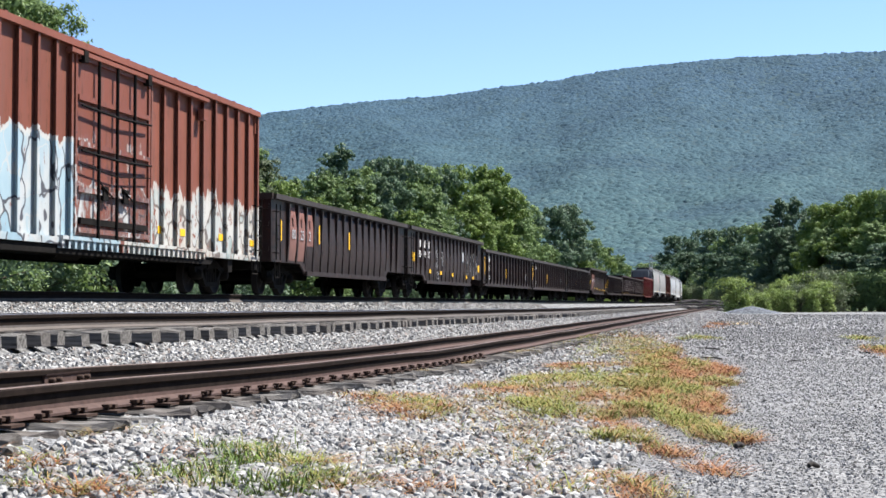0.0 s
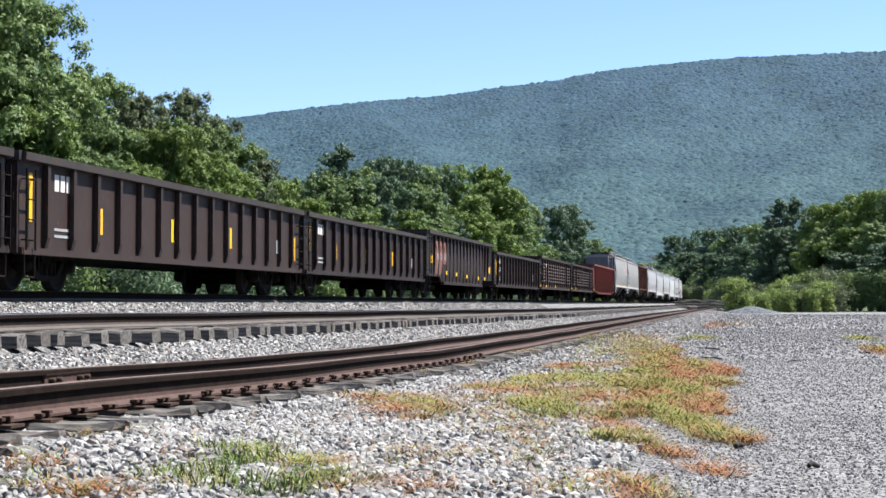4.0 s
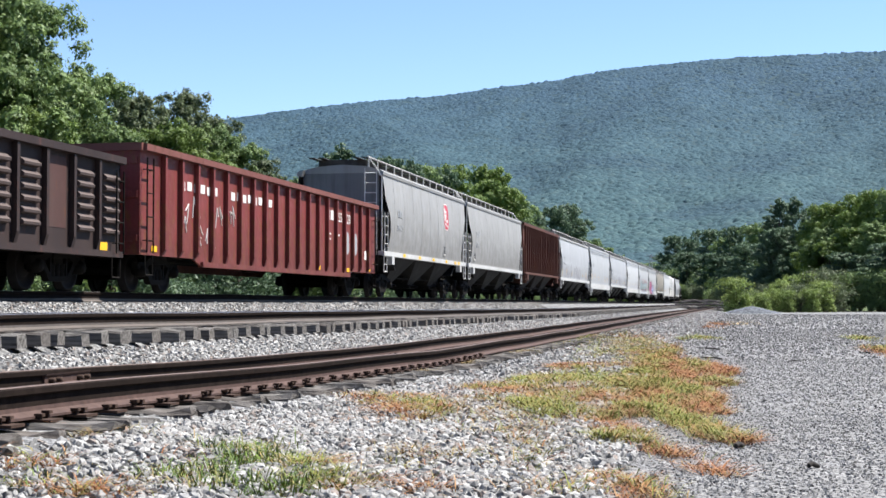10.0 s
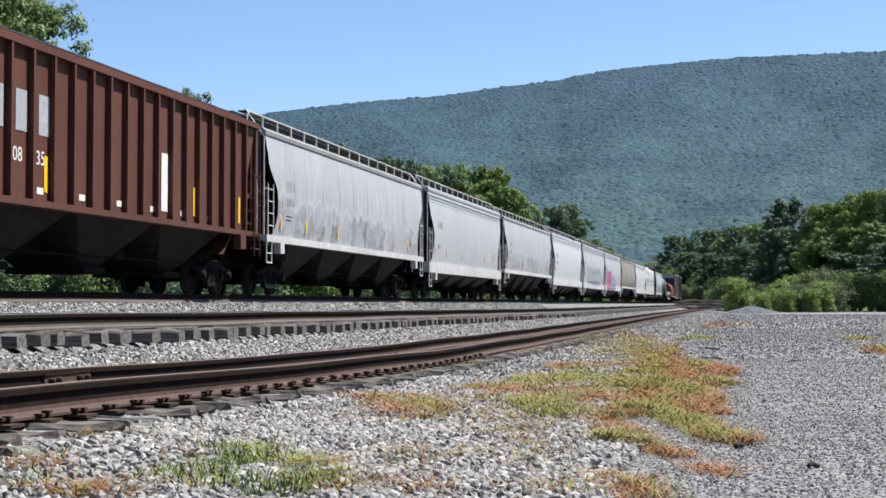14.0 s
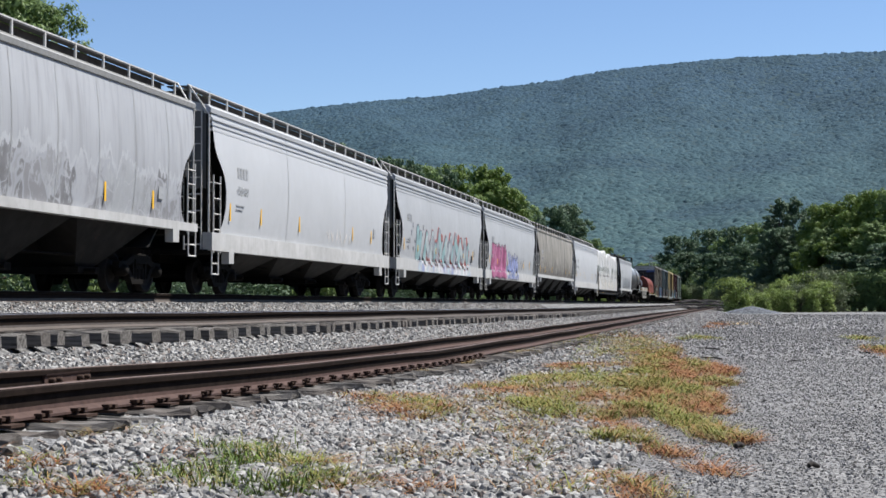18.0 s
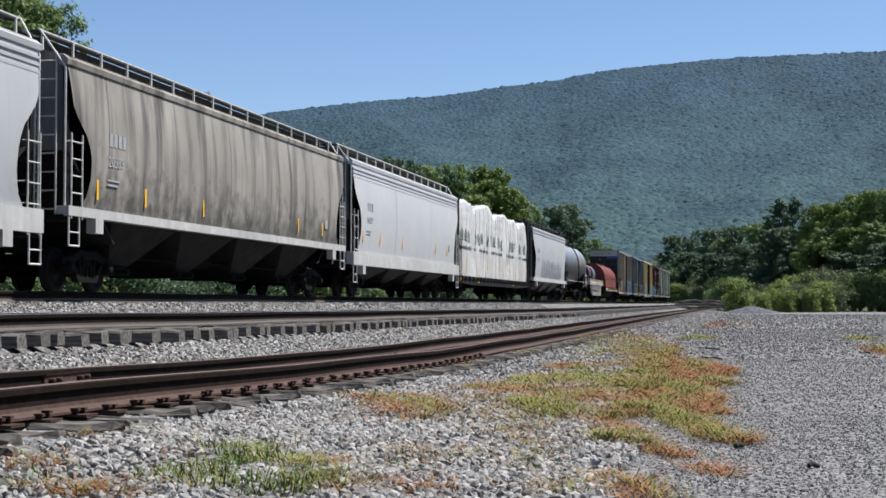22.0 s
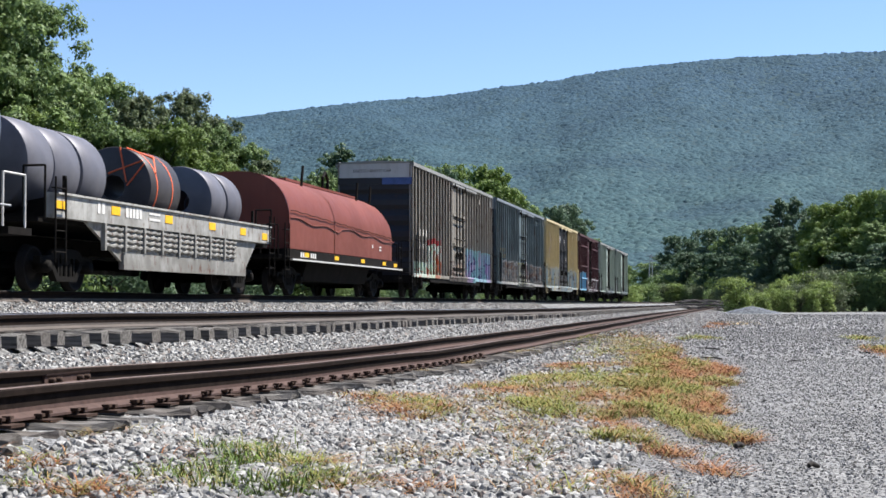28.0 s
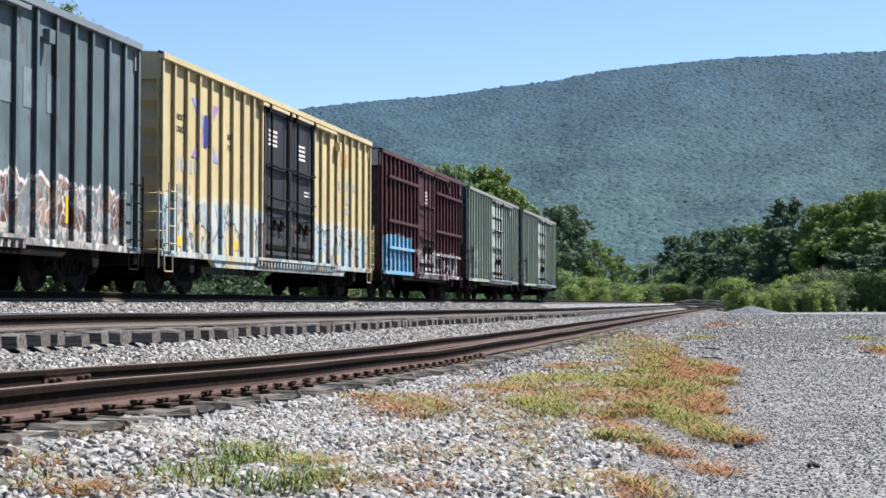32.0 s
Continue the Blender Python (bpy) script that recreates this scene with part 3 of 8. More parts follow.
def graffiti_paint(name, base, zones, rust=0.2, dirt=0.3, rough=0.55, scale=1.0, rust_col=(0.14, 0.055, 0.03), fade=0.25):
    """Weathered paint with sprayed lettering fields: zones of (y0, y1, top, ragged edge, colours, line colour, rim colour, rim width, wear)."""
    n = Nodes(name, rough, spec=0.2)
    base, rust_col = (tuple(v * PAINT_TONE for v in k) for k in (base, rust_col))
    c = n.coords()
    y, z = n.axis(c, 1), n.axis(c, 2)
    big = n.noise(c, 0.5, 3)
    col = n.mix(n.ramp(big, 0.35, 0.7), base, tuple(min(1, v * (1 + fade)) for v in base))
    st = n.noise(n.coords((2.2, 2.2, 0.16)), 3.0, 5, 0.6)
    col = n.mix(n.math("MULTIPLY", n.ramp(st, 0.48, 0.75), dirt), col, (0.07, 0.06, 0.05))
    ru = n.noise(n.coords((1, 1, 0.5)), 5.5, 7, 0.7)
    col = n.mix(n.math("MULTIPLY", n.ramp(ru, 0.63 - 0.15 * rust, 0.69 - 0.1 * rust), min(1, rust * 2)), col, rust_col)
    drip = n.noise(n.coords((3.0, 3.0, 0.35)), 2.6, 6, 0.75)
    col = n.mix(n.math("MULTIPLY", n.ramp(drip, 0.57, 0.64), min(1, rust * 2.0)), col, tuple(v * 0.8 for v in rust_col))
    warp = n.node("ShaderNodeVectorMath", 0, "MULTIPLY", i0=n.noise(c, 1.1, 2, out=1), i1=(0.9, 0.9, 0.9))
    v = n.node("ShaderNodeVectorMath", 0, "ADD", i0=n.coords((0.0, 1.05 * scale, 0.62 * scale)), i1=warp)
    for k, zone in enumerate(zones):
        y0, y1, top, ragged, cols, line = zone[:6]
        rim, rim_w, wear = zone[6:] if len(zone) > 6 else (line, 0.04, 0.34)
        vor = n.t.nodes.new("ShaderNodeTexVoronoi")
        vor.inputs["Scale"].default_value = 1.25
        off = n.node("ShaderNodeVectorMath", 0, "ADD", i0=v, i1=(k * 3.1, k * 1.7, 0))
        n.put(vor.inputs["Vector"], off)
        edge = n.t.nodes.new("ShaderNodeTexVoronoi")
        edge.feature = "DISTANCE_TO_EDGE"
        edge.inputs["Scale"].default_value = 1.25
        n.put(edge.inputs["Vector"], off)
        rp = n.t.nodes.new("ShaderNodeValToRGB")
        rp.color_ramp.interpolation = "CONSTANT"
        el = rp.color_ramp.elements
        el[0].position, el[0].color = 0.0, (*cols[0], 1)
        el[1].position, el[1].color = 1.0 / len(cols), (*cols[1 % len(cols)], 1)
        for q in range(2, len(cols)):
            e = el.new(q / len(cols))
            e.color = (*cols[q], 1)
        n.put(rp.inputs[0], n.axis(vor.outputs["Color"], 0))
        soft = n.noise(n.coords((1, 1, 0.6)), 2.2, 3)
        field = n.mix(n.math("MULTIPLY", n.ramp(soft, 0.45, 0.62), 0.65), rp.outputs[0], cols[(k + 1) % len(cols)])
        swirl = n.math("ABSOLUTE", n.math("SUBTRACT", n.noise(n.coords((1, 1, 0.8)), 1.5, 1), 0.5))
        field = n.mix(n.ramp(swirl, 0.006, 0.012, (0.85, 0.85, 0.85), (0, 0, 0)), field, rim)
        field = n.mix(n.ramp(edge.outputs["Distance"], 0.02, 0.034, (0.95, 0.95, 0.95), (0, 0, 0)), field, line)
        lump = n.math("MULTIPLY", n.noise(n.coords((0, 1, 0.05)), 1.5, 2, 0.6), ragged)
        jag = n.math("ADD", lump, n.math("MULTIPLY", n.noise(n.coords((0, 1, 0.05)), 9.0, 2, 0.6), ragged * 0.35))
        lift = n.math("ADD", z, jag)
        span = n.math("MULTIPLY", n.math("GREATER_THAN", n.math("ADD", y, lump), y0), n.math("LESS_THAN", n.math("ADD", y, jag), y1))
        worn = n.ramp(n.noise(n.coords((1, 1, 0.6)), 6.0, 5, 0.7), wear, wear + 0.08)
        over = n.math("MULTIPLY", n.math("MULTIPLY", n.math("LESS_THAN", lift, top + rim_w), span), worn)
        col = n.mix(over, col, rim)
        mk = n.math("MULTIPLY", n.math("MULTIPLY", n.math("LESS_THAN", lift, top), span), worn)
        col = n.mix(mk, col, field)
    gr = n.noise(c, 2.3, 6, 0.65)
    g = n.math("ADD", n.math("MULTIPLY", n.math("SUBTRACT", 1.3, z), 0.3), gr)
    col = n.mix(n.math("MULTIPLY", n.ramp(g, 0.55, 0.9), dirt), col, (0.08, 0.07, 0.06))
    n.color(col)
    n.bump(n.noise(c, 1.6, 4), 0.2, 0.02)
    return n.m


# ---- gondolas ----
def gondola(name, label, length, top, low, ends_z, posts, mat, chord_mat, post_w=0.09, bow=0.0, end_panel=1.3, belly=2.2, louvers=0, group="gondolas of the freight train", inset=1.9):
    car = thing(name, label, "gondola car", group)
    h, a = length / 2, length / 2 - belly
    out = [(-h, ends_z), (-a, ends_z), (-a + 0.55, low), (a - 0.55, low), (a, ends_z), (h, ends_z), (h, top - 0.1), (-h, top - 0.1)]
    if belly <= 0:
        out = [(-h, low), (h, low), (h, top - 0.1), (-h, top - 0.1)]
    part("side_panel", Geo().extrude(out, 1.40, 1.45, "x"), mat, car)
    part("side_panel", Geo().extrude(out, -1.45, -1.40, "x"), mat, car)
    for sgn in (-1, 1):
        g = Geo().box(-1.45, 1.45, sgn * h - 0.06, sgn * h, ends_z, top - 0.06)
        for z in (ends_z + 0.35, (ends_z + top) / 2 + 0.1, top - 0.35):
            g.box(-1.4, 1.4, sgn * (h + 0.05) - 0.05, sgn * (h + 0.05) + 0.05, z - 0.07, z + 0.07)
        part("end_panel", g, mat, car)
        part("end_chord", Geo().box(-1.5, 1.5, sgn * h - 0.1, sgn * h + 0.08, top - 0.16, top), chord_mat, car)
        part("top_chord", Geo().extrude([(sgn * 1.40, top - 0.17), (sgn * 1.585, top - 0.15), (sgn * 1.585, top - 0.015), (sgn * 1.40, top)], -h, h, "y"), chord_mat, car)
        part("side_sill", Geo().box(min(sgn * 1.38, sgn * 1.52), max(sgn * 1.38, sgn * 1.52), -a + 0.5 if belly > 0 else -h, a - 0.5 if belly > 0 else h, low - 0.02, low + 0.1), mat, car)
    part("floor", Geo().box(-1.4, 1.4, -h + 0.05, h - 0.05, ends_z + 0.02, ends_z + 0.12), M_STEEL, car)
    y0, y1 = -h + end_panel, h - end_panel
    zb = low + 0.05
    if bow:
        prof = [(1.45, top - 0.17), (1.55 , top - 0.2), (1.45 + bow, low + 1.0), (1.45 + bow, low + 0.8), (1.48, zb), (1.45, zb)]
    else:
        prof = [(1.45, top - 0.17), (1.555, top - 0.17), (1.555, zb + 0.25), (1.48, zb), (1.45, zb)]
    me = Geo().extrude(prof, -post_w / 2, post_w / 2, "y").mesh("side_post", mat)
    prof2 = [(x, max(z, ends_z + (0.02 if z < ends_z else 0))) for x, z in prof]
    me_hi = Geo().extrude(prof2, -post_w / 2, post_w / 2, "y").mesh("side_post", mat)
    for k in range(posts):
        y = y0 + (y1 - y0) * k / (posts - 1)
        use = me_hi if belly > 0 and abs(y) > a - 0.4 else me
        part("side_post", use, None, car, at=(0, y, 0))
        part("side_post", use, None, car, at=pose(0, y, 0, 0, 0, 180))
    if bow:  # pressed side sheets between the posts
        step = (y1 - y0) / (posts - 1)
        sheet = [(1.45, top - 0.2), (1.47, top - 0.4), (1.45 + bow * 0.75, low + 1.05), (1.45 + bow * 0.75, low + 0.7), (1.455, low + 0.15), (1.44, low + 0.1)]
        mp = Geo().extrude(sheet, -step / 2 + 0.12, step / 2 - 0.12, "y", True).mesh("pressed_sheet", mat)
        for k in range(posts - 1):
            y = y0 + step * (k + 0.5)
            if belly <= 0 or abs(y) < a - 0.6:
                part("pressed_sheet", mp, None, car, at=(0, y, 0))
    if louvers:
        step = (y1 - y0) / (posts - 1)
        lz = (top - low - 0.75) / 6
        ml = Geo().extrude([(1.44, 0.0), (1.535, 0.025), (1.545, 0.07), (1.44, lz * 0.72)], -step * 0.29, step * 0.29, "y").mesh("louver", P_SLAT)
        spots = [k for k in range(posts - 1)]
        for k in spots:
            if k in (1, posts - 3):
                continue
            for q in range(6):
                part("louver", ml, None, car, at=(0, y0 + step * (k + 0.5), low + 0.42 + q * lz))
        for sgn in (-1, 1):
            for q in range(6):
                part("louver", ml, None, car, at=pose(0, sgn * (h - end_panel * 0.45), low + 0.42 + q * lz))
    for sgn in (-1, 1):
        ladder(car, 1.56, sgn * (h - 0.24), ends_z + 0.05, top - 0.3, 0.34, M_STEEL, 4, stand=0.1)
        part("stirrup_step", Geo().tube([(1.5, sgn * (h - 0.1), ends_z), (1.5, sgn * (h - 0.12), ends_z - 0.42), (1.5, sgn * (h - 0.5), ends_z - 0.42), (1.5, sgn * (h - 0.5), ends_z)], 0.018, 6), M_STEEL, car)
    running_gear(car, length, inset)
    return car


# ---- boxcars ----
def boxcar(name, label, length, top, low, mat, roof_mat, end_mat, door_mat, door, left_posts, right_posts, group="boxcars of the freight train", doors=1, door_ribs=(0.33, 0.66),
           flat_posts=True, straps=(), belly_mat=None, end_cap=None, rail_mat=None):
    car = thing(name, label, "boxcar", group)
    h = length / 2
    d0, d1 = -h + door[0], -h + door[1]
    for sgn in (1, -1):
        if sgn > 0:
            part("side_wall", Geo().box(1.35, 1.40, -h, d0, low, top - 0.1), mat, car)
            part("side_wall", Geo().box(1.35, 1.40, d1, h, low, top - 0.1), mat, car)
            part("door_backing", Geo().box(1.34, 1.39, d0 - 0.02, d1 + 0.02, low, top - 0.1), mat, car)
        else:
            part("side_wall", Geo().box(-1.43, -1.38, -h, h, low, top - 0.1), mat, car)
        x0, x1 = sorted((sgn * 1.38, sgn * 1.56))
        part("eave", Geo().extrude([(sgn * 1.38, top - 0.16), (sgn * 1.525, top - 0.16), (sgn * 1.525, top - 0.03), (sgn * 1.38, top + 0.02)], -h, h, "y"), roof_mat, car)
        part("side_sill", Geo().box(*sorted((sgn * 1.36, sgn * 1.5)), -h, h, low - 0.03, low + 0.10), mat, car)
        bm_ = belly_mat or M_STEEL
        part("belly_sill", Geo().extrude([(-h + 3.2, low - 0.03), (-h + 3.5, low - 0.2), (h - 3.5, low - 0.2), (h - 3.2, low - 0.03)], *sorted((sgn * 1.34, sgn * 1.46)), "x"), bm_, car)
    ys = [-h + 0.07] + [-h + (door[0]) * k / (left_posts) for k in range(1, left_posts)] + [d0 - 0.08, d1 + 0.08] + [d1 + (h - d1) * k / right_posts for k in range(1, right_posts)] + [h - 0.07]
    for y in ys:
        part("side_post", Geo().extrude([(1.401, y + 0.02), (1.475, y + 0.02), (1.475, y - 0.045), (1.492, y - 0.045), (1.492, y + 0.04), (1.401, y + 0.04)], low + 0.08, top - 0.16, "z"), mat, car)
    for z in straps:
        for a, b in ((-h + 0.9, d0 - 0.15), (d1 + 0.15, h - 0.5)):
            part("side_strap", Geo().box(1.44, 1.56, a, b, z - 0.05, z + 0.05), mat, car)
    # the roof, with its cross seams
    g = Geo().extrude([(-1.5, top - 0.02), (-0.7, top + 0.03), (0, top + 0.045), (0.7, top + 0.03), (1.5, top - 0.02), (1.5, top - 0.06), (-1.5, top - 0.06)], -h, h, "y")
    for k in range(14):
        y = -h + length * (k + 0.5) / 14
        g.extrude([(-1.5, top), (0, top + 0.07), (1.5, top), (1.5, top - 0.03), (0, top + 0.02), (-1.5, top - 0.03)], y - 0.05, y + 0.05, "y")
    part("roof", g, roof_mat, car)
    # corrugated ends
    for sgn in (-1, 1):
        pts = [(sgn * (h - 0.12), low)]
        n = 6
        z0, z1 = low + 0.1, top - 0.62
        for k in range(n):
            a, b = z0 + (z1 - z0) * k / n, z0 + (z1 - z0) * (k + 1) / n
            d = b - a
            pts += [(sgn * (h - 0.12), a + 0.04 * d), (sgn * (h - 0.02), a + 0.3 * d), (sgn * (h - 0.02), a + 0.62 * d), (sgn * (h - 0.12), a + 0.96 * d)]
        pts += [(sgn * (h - 0.12), top - 0.6), (sgn * (h - 0.24), top - 0.6), (sgn * (h - 0.24), low)]
        part("end_wall", Geo().extrude(pts, -1.38, 1.38, "x"), end_mat, car)
        part("end_fascia", Geo().box(-1.44, 1.44, *sorted((sgn * (h - 0.02), sgn * (h - 0.2))), top - 0.6, top - 0.04), end_cap or end_mat, car)
        part("end_sill", Geo().box(-1.45, 1.45, *sorted((sgn * (h + 0.05), sgn * (h - 0.25))), low - 0.25, low + 0.02), M_STEEL, car)
        lm = rail_mat or M_STEEL
        ladder(car, 1.60, sgn * (h - 0.36), low + 0.05, low + 1.55, 0.46, lm, 4, stand=0.09)
        g = Geo()
        for z in (low + 0.1, low + 0.5, low + 0.9, low + 1.3):
            g.tube([(1.48, sgn * (h + 0.0), z), (1.48, sgn * (h + 0.14), z), (1.05, sgn * (h + 0.14), z), (1.05, sgn * (h + 0.0), z)], 0.014, 5)
        g.tube([(1.48, sgn * (h + 0.14), low - 0.3), (1.48, sgn * (h + 0.14), low + 1.4)], 0.016, 5)
        part("end_grab_irons", g, lm, car)
        part("stirrup_step", Geo().tube([(1.5, sgn * (h - 0.12), low), (1.5, sgn * (h - 0.14), low - 0.36), (1.5, sgn * (h - 0.6), low - 0.36), (1.5, sgn * (h - 0.6), low)], 0.018, 6), lm, car)
        part("jack_post", Geo().extrude([(-0.2, low), (0.2, low), (0.12, low - 0.35), (-0.12, low - 0.35)], 1.3, 1.42, "x"), M_STEEL, car, at=(0, sgn * (h - 2.0), 0))
    # plug doors with their frames, ribs, lock rods and tracks
    w = (d1 - d0) / doors
    for q in range(doors):
        a, b = d0 + w * q + 0.03, d0 + w * (q + 1) - 0.03
        dr = part("door", Geo().box(1.40, 1.46, a, b, low + 0.16, top - 0.22), door_mat, car, "" if door_mat is mat else "door in a different paint")
        for f in (0.0, 1.0):
            part("door_stile", Geo().box(1.455, 1.5, a if f == 0 else b - 0.09, a + 0.09 if f == 0 else b, low + 0.16, top - 0.22), door_mat, dr)
        for f in (0.03,) + tuple(door_ribs) + (0.97,):
            z = low + 0.16 + (top - low - 0.38) * f
            part("door_rib", Geo().box(1.455, 1.53, a + 0.09, b - 0.09, z - 0.05, z + 0.05), door_mat, dr)
        for f in (0.26, 0.5, 0.74) if doors == 1 else (0.2, 0.8):
            y = a + (b - a) * f
            part("lock_rod", Geo().cyl((1.545, y, low + 0.1), (1.545, y, top - 0.2), 0.036, 6), M_STEEL, dr)
        hz = low + 1.0
        g = Geo()
        for f in (0.35, 0.62):
            y = a + (b - a) * f
            g.box(1.50, 1.56, y - 0.12, y + 0.12, hz - 0.12, hz + 0.16).cyl((1.57, y - 0.3, hz + 0.2), (1.57, y + 0.3, hz - 0.05), 0.016, 6)
        g.tube([(1.55, a + 0.1, hz + 0.5), (1.55, (a + b) / 2, hz + 0.38), (1.55, b - 0.1, hz + 0.5)], 0.012, 5)
        g.box(1.46, 1.53, a + 0.2, b - 0.2, low + 0.38, low + 0.5)
        part("door_gear", g, M_STEEL, dr, "dark lock levers and gearbox")
        for z in (low + 1.75, low + 2.6):
            part("operating_bar", Geo().tube([(1.57, a + 0.12, z), (1.585, (a + b) / 2, z - 0.05), (1.57, b - 0.12, z)], 0.024, 5), M_STEEL, dr)
        part("roller_bracket", Geo().box(1.47, 1.60, a + 0.16, a + 0.34, top - 0.42, top - 0.2), M_STEEL, dr)
        part("roller_bracket", Geo().box(1.47, 1.60, b - 0.34, b - 0.16, top - 0.42, top - 0.2), M_STEEL, dr)
    part("door_track", Geo().box(1.44, 1.57, d0 - 0.6, d1 + w * 0.9, low + 0.06, low + 0.13), mat, car)
    part("door_track", Geo().box(1.44, 1.58, d0 - 0.3, d1 + w * 0.9, top - 0.3, top - 0.22), roof_mat, car)
    g = Geo()
    k, y = 0, d0 - 0.6
    while y < d1 + w * 0.9:
        g.box(1.44, 1.55, y, y + 0.09, low - 0.1, low + 0.05)
        y += 0.27
    part("track_bracket", g, mat, car)
    g = Geo().box(1.46, 1.6, h * 0.52, h * 0.52 + 0.22, top - 0.75, top - 0.5)
    part("defect_box", g, mat, car)
    running_gear(car, length, 2.35)
    return car
# ---- covered hoppers ----
M_HATCH = plain("dark_hatch_paint", (0.055, 0.048, 0.043), 0.8, 0.0, 0.4, 4.0, 0.2, 0.01)


# darker than the hopper sides: the shade on the ends is in this grey
P_HOP_END = paint("shaded_hopper_end_paint", (0.20, 0.205, 0.21), 0.1, 0.5, 0.6, (0.05, 0.045, 0.04))


def hopper_profile(z, lo, hi):
    """Half width of the bowed side at height z."""
    t = (z - lo) / (hi - lo)
    return 1.47 + 0.14 * math.sin(math.pi * min(1, max(0, 0.12 + 0.80 * t)))


def end_cut(z, lo, hi):
    """How far the side sheet stands back from the car's end at height z."""
    t = (z - lo) / (hi - lo)
    return float(np.interp(t, (0, 0.08, 0.2, 0.34, 0.48, 0.58, 0.68, 1.0), (0.62, 0.86, 0.98, 0.98, 0.84, 0.52, 0.22, 0.10)))


def covered_hopper(name, label, length, top, sill, mat, sill_mat, bay_mat, bays=3, seams=10, lines=0, rail_mat=None, group="covered hoppers of the freight train", seam_mat=None, roof_mat=None, end_mat=None):
    car = thing(name, label, "covered hopper", group)
    h, lo, hi = length / 2, sill[1], top - 0.18
    zs = [lo + (hi - lo) * k / 14 for k in range(15)]
    for sgn in (1, -1):
        rows = []
        for z in zs:
            e = h - end_cut(z, lo, hi)
            x = hopper_profile(z, lo, hi) * sgn
            rows.append([(x, -e, z)] + [(x, -e + 2 * e * k / 12, z) for k in range(1, 12)] + [(x, e, z)])
        part("side_sheet", Geo().quad_strip(rows, False, True), mat, car)
        part("side_sill", Geo().box(*sorted((sgn * 1.36, sgn * 1.6)), -h, h, sill[0], sill[1]), sill_mat, car)
        part("eave", Geo().extrude([(sgn * 1.38, hi - 0.03), (sgn * 1.54, hi - 0.01), (sgn * 1.555, hi + 0.09), (sgn * 1.44, top), (sgn * 1.3, top)], -h + 0.02, h - 0.02, "y"), roof_mat or mat, car)
    for q in range(lines):
        z = hi - 0.02 - 0.13 * (q + 1)
        e = h - 0.1
        part("side_rib", Geo().extrude([(1.45, z - 0.03), (1.56, z - 0.025), (1.56, z + 0.025), (1.45, z + 0.03)], -e, e, "y"), mat, car)
    for k in range(1, seams):
        y = -h + length * k / seams
        if abs(y) > h - 1.0:
            continue
        rows = [[(hopper_profile(z, lo, hi) + 0.0045, y + d, z) for d in (-0.018, 0.018)] for z in zs]
        part("weld_seam", Geo().quad_strip(rows, False, True), seam_mat or mat, car)
    roof = Geo().extrude([(-1.5, top - 0.02), (-0.9, top + 0.14), (0, top + 0.2), (0.9, top + 0.14), (1.5, top - 0.02), (1.4, top - 0.1), (-1.4, top - 0.1)], -h + 0.27, h - 0.27, "y", True)
    part("roof", roof, roof_mat or mat, car)
    # ends: a flat bulkhead over a slope sheet
    for sgn in (-1, 1):
        x1 = 1.44
        ye = sgn * (h - 0.28)
        g = Geo().extrude([(-x1, lo + 1.05), (x1, lo + 1.05), (x1, hi), (0.9, top + 0.12), (-0.9, top + 0.12), (-x1, hi)], *sorted((ye, ye - sgn * 0.04)), "y")
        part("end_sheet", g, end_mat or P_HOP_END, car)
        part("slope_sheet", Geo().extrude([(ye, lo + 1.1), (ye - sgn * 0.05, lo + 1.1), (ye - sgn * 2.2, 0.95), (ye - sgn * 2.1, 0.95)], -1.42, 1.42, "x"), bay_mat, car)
        part("end_post", Geo().box(1.38, 1.47, *sorted((sgn * (h - 0.18), sgn * (h - 0.28))), lo, hi), M_STEEL if rail_mat is None else mat, car)
        part("end_post", Geo().box(-1.47, -1.38, *sorted((sgn * (h - 0.18), sgn * (h - 0.28))), lo, hi), M_STEEL, car)
        lm = rail_mat or M_LADDER_W
        ladder(car, 1.585, sgn * (h - 0.36), sill[0] - 0.05, lo + 1.35, 0.46, lm, 5, stand=0.1)
        ladder(car, 1.1, sgn * (h - 0.05), sill[0] - 0.05, top + 0.05, 0.42, lm, 9, along="x")
        part("stirrup_step", Geo().tube([(1.57, sgn * (h - 0.06), sill[0]), (1.57, sgn * (h - 0.06), sill[0] - 0.55), (1.57, sgn * (h - 0.5), sill[0] - 0.55), (1.57, sgn * (h - 0.5), sill[0])], 0.02, 6)
             .tube([(1.57, sgn * (h - 0.06), sill[0] - 0.3), (1.57, sgn * (h - 0.5), sill[0] - 0.3)], 0.016, 5), lm, car)
        part("end_platform", Geo().box(-1.5, 1.5, *sorted((sgn * (h + 0.02), sgn * (h - 0.9))), sill[0] - 0.08, sill[0] + 0.02), M_STEEL, car)
        part("jack_pad", Geo().box(1.42, 1.61, *sorted((sgn * (h - 1.15), sgn * (h - 1.5))), sill[0] - 0.28, sill[0] + 0.01), sill_mat, car)
        g = Geo()
        for z in (lo + 0.25, lo + 0.9):
            g.cyl((-1.3, sgn * (h - 0.1), z), (1.3, sgn * (h - 0.1), z), 0.02, 6)
        g.lathe(((0.0, 0.22), (0.03, 0.25), (0.06, 0.22)), "y", 14, (-0.5, sgn * h - 0.03, lo + 0.9))
        part("brake_gear", g, M_STEEL, car)
    # running board round the hatches
    z = top + 0.42
